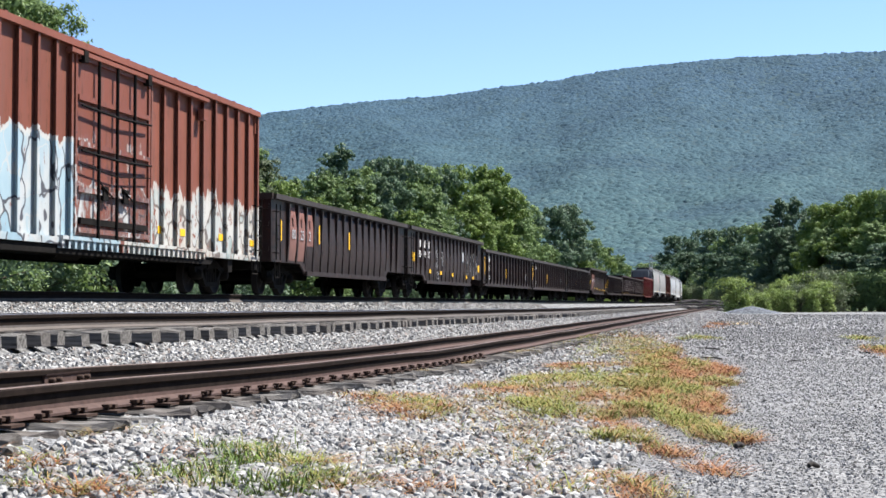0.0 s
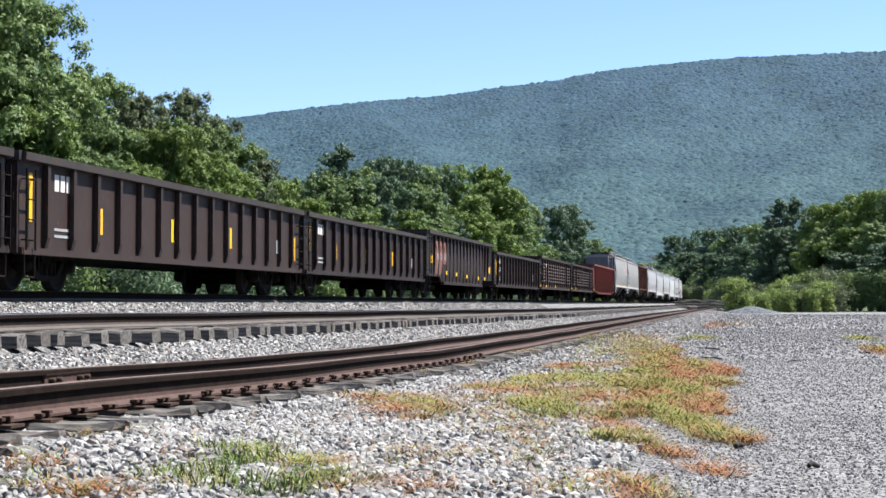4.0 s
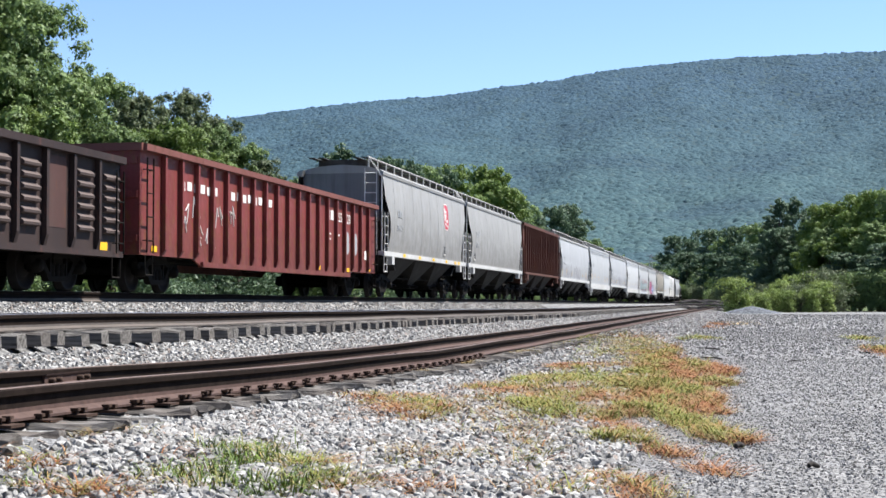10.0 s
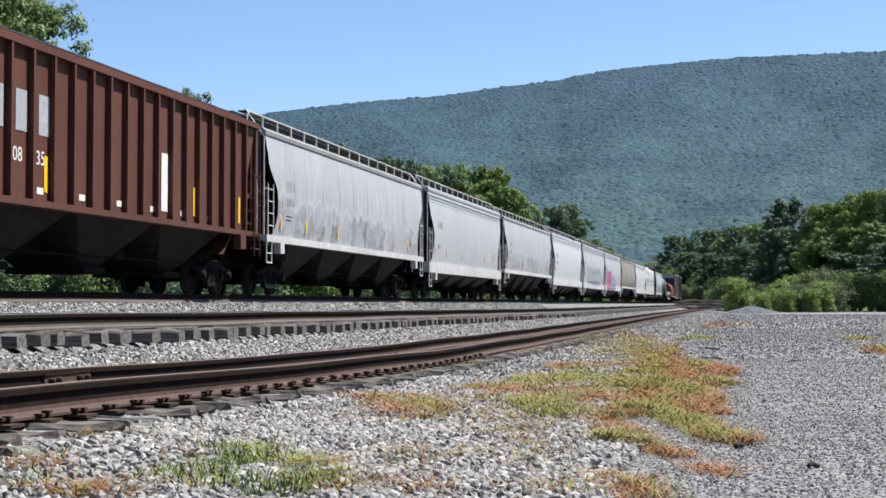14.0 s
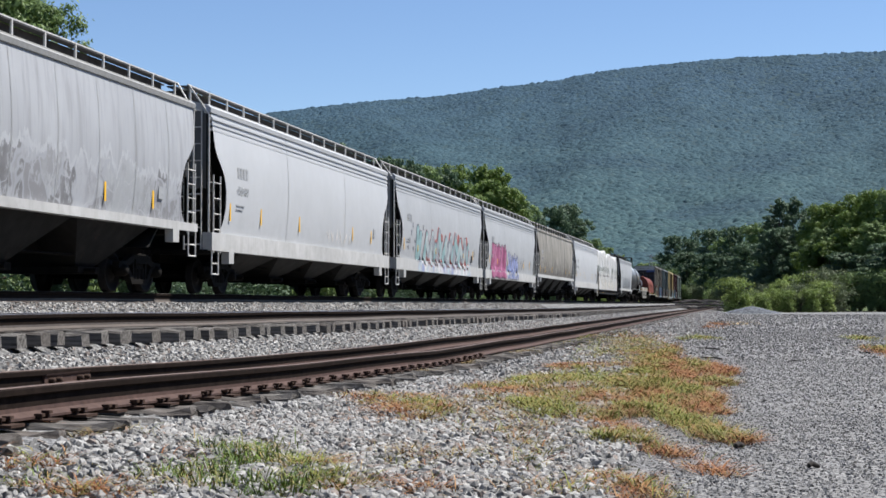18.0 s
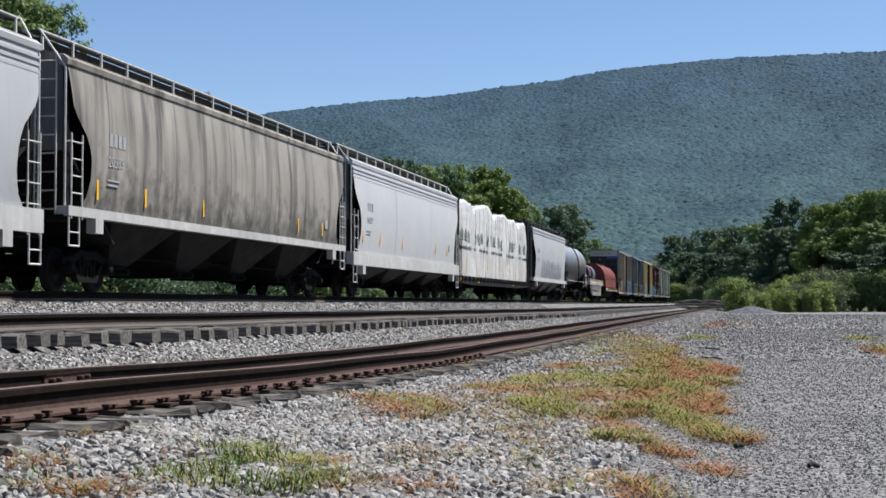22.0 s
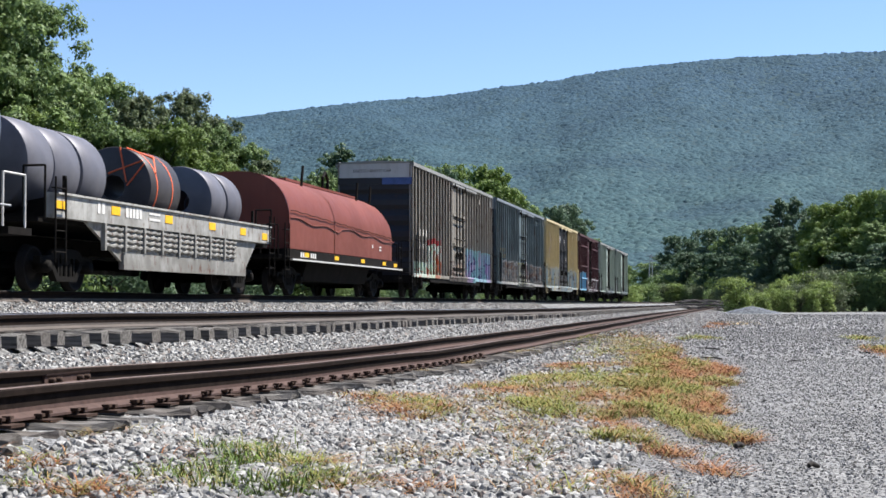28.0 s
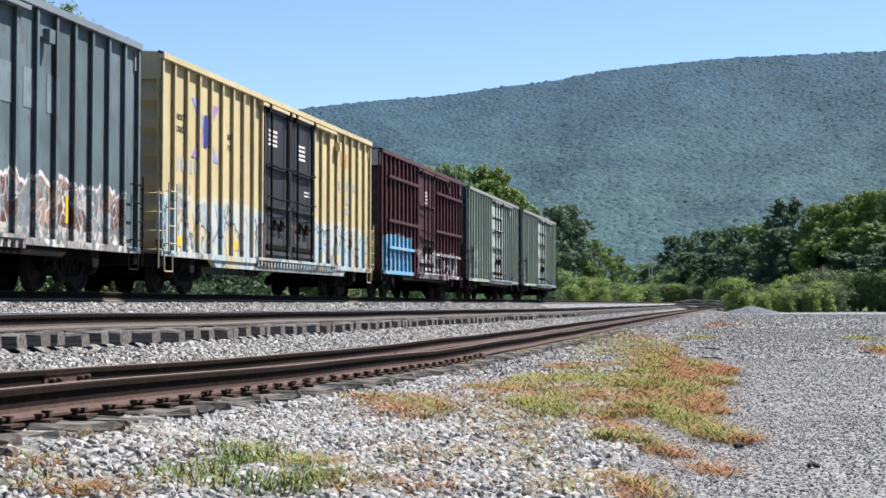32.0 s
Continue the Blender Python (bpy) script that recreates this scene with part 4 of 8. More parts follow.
    for sgn in (-1, 1):
        part("corner_handrail", Geo().tube([(1.5, sgn * (h - 0.03), sill[0] + 0.1), (1.5, sgn * (h - 0.03), top - 0.25), (1.05, sgn * (h + 0.12), z + 0.02)], 0.024, 6), rail_mat or M_LADDER_W, car)
    for x in (0.62, 0.95):
        part("running_board", Geo().box(x - 0.1, x + 0.1, -h - 0.15, h + 0.15, z - 0.03, z), M_GRATE, car)
        part("running_board", Geo().box(-x - 0.1, -x + 0.1, -h - 0.15, h + 0.15, z - 0.03, z), M_GRATE, car)
    # one dark block stands in for the hatches and the board seen from below
    part("hatch_cover", Geo().extrude([(-0.86, top + 0.12), (0.86, top + 0.12), (0.84, top + 0.375), (-0.84, top + 0.375)], -h + 0.35, h - 0.35, "y"), M_HATCH, car)
    me = Geo().box(1.015, 1.055, -0.022, 0.022, top + 0.08, z + 0.03).mesh("board_post", rail_mat or M_LADDER_W)
    n = int(length / 1.25)
    for k in range(n + 1):
        part("board_post", me, None, car, at=(0, -h + 0.02 + (length - 0.04) * k / n, 0))
    part("board_rail", Geo().box(1.02, 1.05, -h - 0.15, h + 0.15, z + 0.005, z + 0.03), rail_mat or M_LADDER_W, car)
    # discharge bays
    span = length - 4.4
    for k in range(bays):
        c = -span / 2 + span * (k + 0.5) / bays
        w = span / bays / 2
        rows = [[(-1.44, c - w, lo), (1.44, c - w, lo), (1.44, c + w, lo), (-1.44, c + w, lo)],
                [(-1.40, c - w * 0.92, sill[0] - 0.02), (1.40, c - w * 0.92, sill[0] - 0.02), (1.40, c + w * 0.92, sill[0] - 0.02), (-1.40, c + w * 0.92, sill[0] - 0.02)],
                [(-0.75, c - 0.42, 0.5), (0.75, c - 0.42, 0.5), (0.75, c + 0.42, 0.5), (-0.75, c + 0.42, 0.5)]]
        g = Geo().quad_strip(rows, True)
        g.poly(rows[2])
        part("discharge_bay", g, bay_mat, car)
        part("outlet_gate", Geo().box(-0.85, 0.85, c - 0.5, c + 0.5, 0.36, 0.5).cyl((0.85, c - 0.2, 0.42), (1.1, c - 0.2, 0.42), 0.05, 8), M_STEEL, car)
    running_gear(car, length, 2.0)
    return car


# bays of the oxide hopper, with the shade under it put into the paint
M_OXIDE_BAY = paint("shaded_oxide_bay_paint", (0.014, 0.009, 0.008), 0.2, 0.4, 0.8, (0.012, 0.010, 0.009))


def ribbed_hopper(name, label, length, top, sill, mat, posts, group="covered hoppers of the freight train"):
    car = thing(name, label, "covered hopper", group)
    h, lo = length / 2, sill[1]
    for sgn in (1, -1):
        out = [(-h + 0.9, lo), (h - 0.9, lo), (h - 0.9, lo + 1.0), (h - 0.15, top - 0.2), (h - 0.15, top), (-h + 0.15, top), (-h + 0.15, top - 0.2), (-h + 0.9, lo + 1.0)]
        part("side_sheet", Geo().extrude(out, *sorted((sgn * 1.40, sgn * 1.45)), "x"), mat, car)
        part("side_sill", Geo().box(*sorted((sgn * 1.38, sgn * 1.57)), -h, h, sill[0], sill[1]), mat, car)
        part("eave", Geo().box(*sorted((sgn * 1.38, sgn * 1.57)), -h + 0.1, h - 0.1, top - 0.14, top), mat, car)
        part("end_sheet", Geo().box(-1.42, 1.42, *sorted((sgn * (h - 0.3), sgn * (h - 0.34))), lo + 0.9, top), mat, car)
        part("slope_sheet", Geo().extrude([(sgn * (h - 0.3), lo + 1.0), (sgn * (h - 0.36), lo + 1.0), (sgn * (h - 2.4), 0.95), (sgn * (h - 2.3), 0.95)], -1.4, 1.4, "x"), mat, car)
        for x in (-1.44, 1.44):
            part("end_post", Geo().box(x - 0.05, x + 0.05, *sorted((sgn * (h - 0.05), sgn * (h - 0.15))), lo, top - 0.1), mat, car)
        ladder(car, 1.6, sgn * (h - 0.36), sill[0] - 0.5, lo + 1.6, 0.44, mat, 6, stand=0.1)
        ladder(car, 1.1, sgn * (h - 0.02), sill[0] - 0.1, top + 0.05, 0.42, mat, 9, along="x")
        part("end_platform", Geo().box(-1.5, 1.5, *sorted((sgn * (h + 0.02), sgn * (h - 0.9))), sill[0] - 0.08, sill[0] + 0.02), M_STEEL, car)
        part("jack_pad", Geo().box(1.42, 1.6, *sorted((sgn * (h - 1.2), sgn * (h - 1.6))), sill[0] - 0.35, sill[0] + 0.01), mat, car)
    me = Geo().extrude([(1.45, lo), (1.56, lo + 0.0), (1.56, top - 0.14), (1.45, top - 0.14)], -0.036, 0.036, "y").mesh("side_post", mat)
    for k in range(posts):
        part("side_post", me, None, car, at=(0, -h + 1.05 + (length - 2.1) * k / (posts - 1), 0))
    part("roof", Geo().extrude([(-1.52, top), (0, top + 0.16), (1.52, top), (1.5, top - 0.06), (-1.5, top - 0.06)], -h + 0.1, h - 0.1, "y"), M_STEEL, car)
    for x in (-0.8, 0.8):
        part("running_board", Geo().box(x - 0.22, x + 0.22, -h - 0.1, h + 0.1, top + 0.22, top + 0.25), M_GRATE, car)
    me = Geo().box(0.99, 1.02, -0.02, 0.02, top, top + 0.25).mesh("board_post", M_GRATE)
    for k in range(14):
        part("board_post", me, None, car, at=(0, -h + 0.1 + (length - 0.2) * k / 13, 0))
    span = length - 4.4
    for k in range(3):
        c, w = -span / 2 + span * (k + 0.5) / 3, span / 6
        rows = [[(-1.42, c - w, lo), (1.42, c - w, lo), (1.42, c + w, lo), (-1.42, c + w, lo)], [(-0.7, c - 0.42, 0.5), (0.7, c - 0.42, 0.5), (0.7, c + 0.42, 0.5), (-0.7, c + 0.42, 0.5)]]
        part("discharge_bay", Geo().quad_strip(rows, True).poly(rows[1]), M_OXIDE_BAY, car)
        part("outlet_gate", Geo().box(-0.85, 0.85, c - 0.5, c + 0.5, 0.36, 0.5), M_STEEL, car)
    running_gear(car, length, 2.0)
    return car


# ---- tank, coil and flat cars ----
def tank_car(label, length, mat):
    car = thing("tank_car", label, "tank car", "")
    h, r, zc = length / 2, 1.5, 2.72
    prof = [(-h + 0.35, 0.001), (-h + 0.38, 0.45), (-h + 0.5, 0.9), (-h + 0.72, 1.22), (-h + 1.0, 1.43), (-h + 1.25, r), (-2.5, r), (0, r), (2.5, r), (h - 1.25, r), (h - 1.0, 1.43), (h - 0.72, 1.22), (h - 0.5, 0.9), (h - 0.38, 0.45), (h - 0.35, 0.001)]
    part("tank", Geo().lathe(prof, "y", 48, (0, 0, zc)), mat, car)
    for y in (-h + 1.3, -3.6, -1.4, 1.4, 3.6, h - 1.3):
        part("weld_band", Geo().lathe(((y - 0.02, r - 0.01), (y - 0.012, r + 0.008), (y + 0.012, r + 0.008), (y + 0.02, r - 0.01)), "y", 48, (0, 0, zc)), mat, car)
    for sgn in (-1, 1):
        y = sgn * (h - 2.0)
        part("saddle", Geo().extrude([(-1.3, 0.95), (1.3, 0.95), (1.42, 2.1), (1.0, 1.55), (0, 1.3), (-1.0, 1.55), (-1.42, 2.1)], y - 0.4, y + 0.4, "y"), M_STEEL, car)
        part("end_platform", Geo().box(-1.45, 1.45, *sorted((sgn * (h + 0.1), sgn * (h - 0.75))), 0.95, 1.08), M_STEEL, car)
        g = Geo().tube([(1.42, sgn * (h - 0.9), 1.08), (1.42, sgn * (h - 0.9), 2.0), (1.42, sgn * (h - 0.1), 2.0), (1.42, sgn * (h - 0.1), 1.08)], 0.022, 6)
        part("end_handrail", g, M_LADDER_W, car)
        part("brace", Geo().extrude([(sgn * (h - 1.2), 1.1), (sgn * (h - 1.05), 1.1), (sgn * (h - 1.3), 1.75), (sgn * (h - 1.45), 1.75)], 1.1, 1.3, "x"), M_LADDER_W, car)
    part("side_handrail", Geo().tube([(1.56, -h + 0.6, 1.42), (1.56, h - 0.9, 1.42)], 0.02, 6), M_GREY_MARK, car)
    # curved ladder over the shoulder, platform and railing round the dome
    g = Geo()
    pts = [(1.6, 0.55), (1.6, 2.2), (1.58, 2.9), (1.47, 3.35), (1.25, 3.78), (0.95, 4.08), (0.75, 4.22)]
    for y in (-0.22, 0.22):
        g.tube([(x, y, z) for x, z in pts], 0.022, 6)
    for a, b in zip(pts, pts[1:]):
        m = max(1, int(math.hypot(b[0] - a[0], b[1] - a[1]) / 0.33))
        for k in range(m):
            f = (k + 0.5) / m
            g.cyl((a[0] + (b[0] - a[0]) * f, -0.22, a[1] + (b[1] - a[1]) * f), (a[0] + (b[0] - a[0]) * f, 0.22, a[1] + (b[1] - a[1]) * f), 0.016, 6)
    part("ladder", g, M_STEEL, car)
    part("dome", Geo().lathe(((4.1, 0.5), (4.5, 0.5), (4.58, 0.4), (4.6, 0.001)), "z", 20), M_STEEL, car)
    part("platform", Geo().box(-1.0, 1.0, -1.3, 1.3, 4.24, 4.28), M_GRATE, car)
    g = Geo()
    for z in (4.75, 5.15):
        g.tube([(0.95, -1.25, z), (0.95, 1.25, z), (-0.95, 1.25, z), (-0.95, -1.25, z), (0.95, -1.25, z)], 0.024, 6)
    for x in (-0.95, 0.95):
        for y in (-1.25, -0.3, 0.3, 1.25):
            g.cyl((x, y, 4.25), (x, y, 5.15), 0.024, 6)
    part("railing", g, M_STEEL, car)
    g = Geo()
    for y, z, w, hh in ((-2.6, 2.7, 0.06, 0.42), (1.1, 2.7, 0.06, 0.42), (3.2, 2.62, 0.06, 0.38)):
        g.box(1.502, 1.507, y, y + w, z, z + hh)
    part("reflector", g, M_YELLOW, car)
    bars(car, 1.505, [(2.0, 2.86, 0.55, 0.06), (2.0, 2.74, 0.55, 0.06), (2.0, 2.64, 0.55, 0.05)], M_YELLOW)
    bars(car, 1.495, [(4.7, 2.6 - 0.12 * k, 0.7, 0.05) for k in range(4)], M_BLACK)
    running_gear(car, length, 1.9)
    return car


def coil_flat(label, length, mat):
    car = thing("coil_flat_car", label, "flat car", "")
    h = length / 2
    for sgn in (1, -1):
        side = part("side_rail", Geo().box(*sorted((sgn * 1.3, sgn * 1.5)), -h, h, 1.33, 1.75), mat, car)
        part("side_cap", Geo().box(*sorted((sgn * 1.27, sgn * 1.54)), -h, h, 1.75, 1.79), mat, car)
        skirt = [(-h + 1.4, 1.33), (h - 0.9, 1.33), (h - 1.9, 0.55), (-h + 3.2, 0.55)]
        part("skirt", Geo().extrude(skirt, *sorted((sgn * 1.36, sgn * 1.42)), "x"), mat, car)
        part("skirt_foot", Geo().box(*sorted((sgn * 1.36, sgn * 1.47)), -h + 3.1, h - 1.9, 0.45, 0.78), mat, car)
    panel = Geo()
    for q in range(4):
        z = 0.86 + 0.115 * q
        rows = []
        for dz, dx in ((0.0, 0.0), (0.03, 0.06), (0.07, 0.06), (0.1, 0.0)):
            rows.append([(1.42 + dx, -0.40 + 0.1 * k, z + dz + 0.015 * math.sin(k * 1.6)) for k in range(9)])
        panel.quad_strip(rows)
    me = panel.mesh("corrugated_panel", mat)
    post = Geo().box(1.41, 1.5, -0.04, 0.04, 0.8, 1.33).mesh("side_post", mat)
    for k in range(8):
        y = -h + 2.65 + 0.98 * k
        part("corrugated_panel", me, None, car, at=(0, y, 0))
        part("side_post", post, None, car, at=(0, y - 0.49, 0))
    part("deck", Geo().box(-1.3, 1.3, -h - 0.35, h + 0.35, 1.24, 1.34), M_STEEL, car)
    g = Geo()
    for k in range(24):
        y = -h + 0.3 + k * (length - 0.6) / 23
        g.box(-1.25, 1.25, y - 0.06, y + 0.06, 1.34, 1.44)
    part("skid_bar", g, M_STEEL, car)
    part("cradle", Geo().extrude([(-1.2, 1.44), (-0.5, 1.44), (-0.8, 1.85), (-1.2, 1.95)], -h + 0.3, h - 0.3, "y"), M_STEEL, car)
    part("cradle", Geo().extrude([(1.2, 1.44), (0.5, 1.44), (0.8, 1.66), (1.2, 1.74)], -h + 0.3, h - 0.3, "y"), M_STEEL, car)
    for sgn in (-1, 1):
        g = Geo()
        for x in (1.42, 1.0):
            g.tube([(x, sgn * (h + 0.3), 1.3), (x, sgn * (h + 0.3), 2.25)], 0.022, 6)
        g.tube([(1.42, sgn * (h + 0.3), 2.25), (1.0, sgn * (h + 0.3), 2.25)], 0.022, 6)
        part("end_handrail", g, M_STEEL, car)
        ladder(car, 1.56, sgn * (h - 0.05), 0.5, 2.05, 0.42, M_STEEL, 4, stand=0.08)
        part("stake", Geo().box(1.24, 1.3, sgn * (h - 0.8) - 0.03, sgn * (h - 0.8) + 0.03, 1.7, 2.15), M_STEEL, car)
    reflectors(car, 1.505, [(-h + 0.16, 1.55), (-h + 2.6, 1.6), (-h + 5.4, 1.58), (-h + 8.1, 1.57), (-h + 10.3, 1.55), (h - 0.5, 1.5)], 0.42, 0.17)
    bars(car, 1.505, [(-h + 1.75, 1.5, 0.12, 0.22), (-h + 1.95, 1.5, 0.12, 0.22)] + [(-h + 3.1 + 0.17 * k, 1.5, 0.12, 0.22) for k in range(5)] + [(-h + 4.3, 1.62, 0.6, 0.05), (-h + 4.3, 1.5, 0.6, 0.05)], M_WHITE)
    running_gear(car, length, 1.35)
    return car


def steel_coil(name, label, length, r, mat, strap_mat=None):
    """A coil of sheet steel with its open eye, axis along y, resting at z = 0."""
    ob = thing(name, label, "steel coil", "coils on the flat car")
    inner = 0.27
    prof = [(-length / 2, inner), (-length / 2, r * 0.985), (-length / 2 + 0.012, r), (length / 2 - 0.012, r), (length / 2, r * 0.985), (length / 2, inner), (-length / 2, inner)]
    part("winding", Geo().lathe(prof, "y", 56, (0, 0, r)), mat, ob)
    if strap_mat:
        g = Geo()
        for y in (-length * 0.3, length * 0.22):
            g.lathe(((y - 0.03, r), (y - 0.03, r + 0.006), (y + 0.03, r + 0.006), (y + 0.03, r)), "y", 40, (0, 0, r))
        part("band", g, strap_mat, ob)
        g = Geo()
        for a0, a1 in ((80, 20), (40, 110), (35, 5)):
            p = [(math.cos(radians(a)) * rr, -length / 2 - 0.01, r + math.sin(radians(a)) * rr) for a, rr in ((a0, r), (a1, inner + 0.06))]
            g.tube(p, 0.02, 5)
        g.tube([(math.cos(radians(70)) * r, -length * 0.5, r + math.sin(radians(70)) * r + 0.02), (math.cos(radians(50)) * r, 0, r + math.sin(radians(50)) * r + 0.03), (math.cos(radians(20)) * r, -length * 0.3, r + math.sin(radians(20)) * r + 0.02)], 0.025, 5)
        part("strap", g, strap_mat, ob, "orange strap")
    return ob


def coil_car(label, length, mat):
    """Coil car under a rounded steel hood."""
    car = thing("covered_coil_car", label, "coil car", "")
    h = length / 2
    zb = 1.28
    arch = [(1.5, zb), (1.5, 2.1)] + [(1.5 * math.cos(radians(a)) ** 0.8, 2.1 + 1.32 * math.sin(radians(a))) for a in range(8, 90, 8)] + [(0.0, 3.42)]
    arch = arch + [(-x, z) for x, z in arch[-2::-1]]
    rows = []
    for k, (y, s) in enumerate(((-h + 0.3, 1.0), (-h + 4, 1.0), (0, 1.0), (h - 2.0, 1.0), (h - 1.2, 0.985), (h - 0.75, 0.93), (h - 0.45, 0.83), (h - 0.32, 0.66), (h - 0.28, 0.0))):
        rows.append([(x * (0.6 + 0.4 * s if s < 1 else 1), y, zb + (z - zb) * s) for x, z in arch])
    hood = part("hood", Geo().quad_strip(rows, False, True), mat, car, "faded red hood with a dented side")
    part("hood_end", Geo().poly([(x, -h + 0.31, z) for x, z in arch]), mat, hood)
    for y in (-h + 0.34, -h + 5.0):
        part("hood_rib", Geo().quad_strip([[(x * 1.012, y + d, zb + (z - zb) * 1.01) for x, z in arch] for d in (-0.04, 0.04)], False, True), mat, hood)
    for y in (-h + 3.6, h - 3.4, h - 1.6):
        part("lifting_hook", Geo().tube([(0.85, y, 3.2), (0.85, y + 0.18, 3.86)], 0.045, 6), M_STEEL, hood)
    part("lifting_bail", Geo().tube([(0.3, h - 5.6, 3.4), (0.3, h - 5.6, 3.85), (0.3, h - 5.3, 4.05), (0.3, h - 5.0, 3.85), (0.3, h - 5.0, 3.4)], 0.05, 6), M_STEEL, hood)
    part("roof_seam", Geo().box(-0.5, 0.5, -h + 3.2, h - 2.2, 3.4, 3.47), mat, hood)
    g = Geo()
    pts = [(1.53, -h + 0.4 + (length - 1.2) * k / 24, 2.32 - 0.012 * k + 0.03 * (k % 2)) for k in range(25)]
    g.tube(pts, 0.012, 5)
    part("tarp_chain", g, M_STEEL, hood)
    g = Geo()
    pts = [(1.515, -h + 0.4 + (length - 1.0) * k / 30, 2.12 + 0.05 * math.sin(k * 0.9) + (0.12 if k > 12 else 0) - 0.012 * k) for k in range(31)]
    g.tube(pts, 0.02, 5)
    part("dent_fold", g, mat, hood)
    part("side_sill", Geo().box(1.32, 1.56, -h, h, 0.98, 1.26), M_STEEL, car)
    part("side_sill", Geo().box(-1.56, -1.32, -h, h, 0.98, 1.26), M_STEEL, car)
    part("sill_edge", Geo().box(1.5, 1.62, -h + 0.3, h + 0.3, 0.96, 1.0), M_LADDER_W, car)
    part("trough", Geo().extrude([(-1.3, 1.26), (1.3, 1.26), (1.05, 0.42), (-1.05, 0.42)], -h + 3.0, h - 3.0, "y"), M_STEEL, car)
    part("deck", Geo().box(-1.4, 1.4, -h - 0.3, h + 0.4, 1.0, 1.1), M_STEEL, car)
    for sgn in (-1, 1):
        ladder(car, 1.58, sgn * (h + 0.1), 0.5, 1.95, 0.4, M_STEEL, 4, stand=0.08)
        part("end_handrail", Geo().tube([(1.4, sgn * (h + 0.35), 1.1), (1.4, sgn * (h + 0.35), 1.9), (0.9, sgn * (h + 0.35), 1.9), (0.9, sgn * (h + 0.35), 1.1)], 0.02, 6), M_STEEL, car)
    reflectors(car, 1.565, [(-h + 1.8, 1.14), (-h + 5.0, 1.14), (-h + 8.2, 1.14), (h - 2.3, 1.14), (h - 0.6, 1.12)], 0.45, 0.12)
    bars(car, 1.565, [(-h + 1.2 + 0.2 * k, 1.06, 0.13, 0.14) for k in range(8) if k != 4], M_WHITE)
    bars(car, 1.52, [(2.9, 1.62, 0.12, 0.12), (3.9, 1.66, 0.3, 0.05), (3.9, 1.56, 0.3, 0.05)], M_WHITE)
    running_gear(car, length, 1.75)
    return car


def bulkhead_flat(label, length, mat):
    car = thing("bulkhead_flat_car", label, "flat car", "")
    h = length / 2
    part("deck", Geo().box(-1.45, 1.45, -h, h, 0.9, 1.02), mat, car)
    for sgn in (-1, 1):
        part("side_sill", Geo().extrude([(-h, 1.0), (h, 1.0), (h, 0.72), (h - 3.5, 0.62), (-h + 3.5, 0.62), (-h, 0.72)], *sorted((sgn * 1.4, sgn * 1.5)), "x"), mat, car)
        bh = part("bulkhead", Geo().box(-1.48, 1.48, *sorted((sgn * h, sgn * (h - 0.28))), 1.02, 4.52), mat, car, "black steel end bulkhead")
        for x in (-1.46, -0.7, 0.0, 0.7, 1.46):
            part("bulkhead_post", Geo().box(x - 0.05, x + 0.05, *sorted((sgn * h, sgn * (h + 0.12))), 1.0, 4.5), mat, bh)
        ladder(car, 1.56, sgn * (h - 0.2), 0.5, 2.6, 0.36, mat, 6, stand=0.08)
    me = Geo().box(1.48, 1.6, -0.07, 0.07, 0.78, 0.98).mesh("stake_pocket", mat)
    wm = Geo().cyl((1.5, 0, 0.72), (1.64, 0, 0.72), 0.06, 8).mesh("strap_winch", M_TRUCK)
    for k in range(22):
        y = -h + 0.6 + (length - 1.2) * k / 21
        part("stake_pocket", me, None, car, at=(0, y, 0))
        part("strap_winch", wm, None, car, at=(0, y + 0.25, 0.12))
    reflectors(car, 1.505, [(-h + 0.5, 0.86), (-h + 5, 0.8), (h - 6, 0.8)], 0.45, 0.11)
    running_gear(car, length, 2.6)
    return car


def wrap_material():
    n = Nodes("white_lumber_wrap", 0.38, spec=0.4)
    col = n.mix(n.ramp(n.noise(n.coords((1, 0.8, 0.5)), 0.9, 4), 0.42, 0.62), (0.52, 0.52, 0.515), (0.46, 0.45, 0.43))
    col = n.mix(n.math("MULTIPLY", n.ramp(n.noise(n.coords((1, 0.9, 0.6)), 1.1, 4), 0.57, 0.68), 0.5), col, (0.50, 0.43, 0.32))
    n.color(col)
    drape = n.noise(n.coords((1, 1.5, 0.8)), 1.3, 4, 0.5)
    crease = n.noise(n.coords((1, 1.6, 1.2)), 3.4, 5, 0.65)
    n.bump(n.math("ADD", drape, n.math("MULTIPLY", crease, 0.22)), 0.85, 0.10)
    return n.m


M_WRAP = wrap_material()


def wrap_x(y, z, seed):
    """Half width of the wrapped load: broad bulges and hanging folds."""
    y = y + 3.53 * seed
    swell = 0.09 * noise.noise((y * 0.55, z * 0.6, 1.0))
    fold = 0.06 * abs(noise.noise((y * 1.3 + z * 0.5, z * 0.3, 6.0))) + 0.022 * noise.noise((y * 3.0 - z * 1.2, z * 1.6, 3.0))
    return 1.42 + swell + fold - 0.10 * max(0.0, z - 2.75) ** 1.5


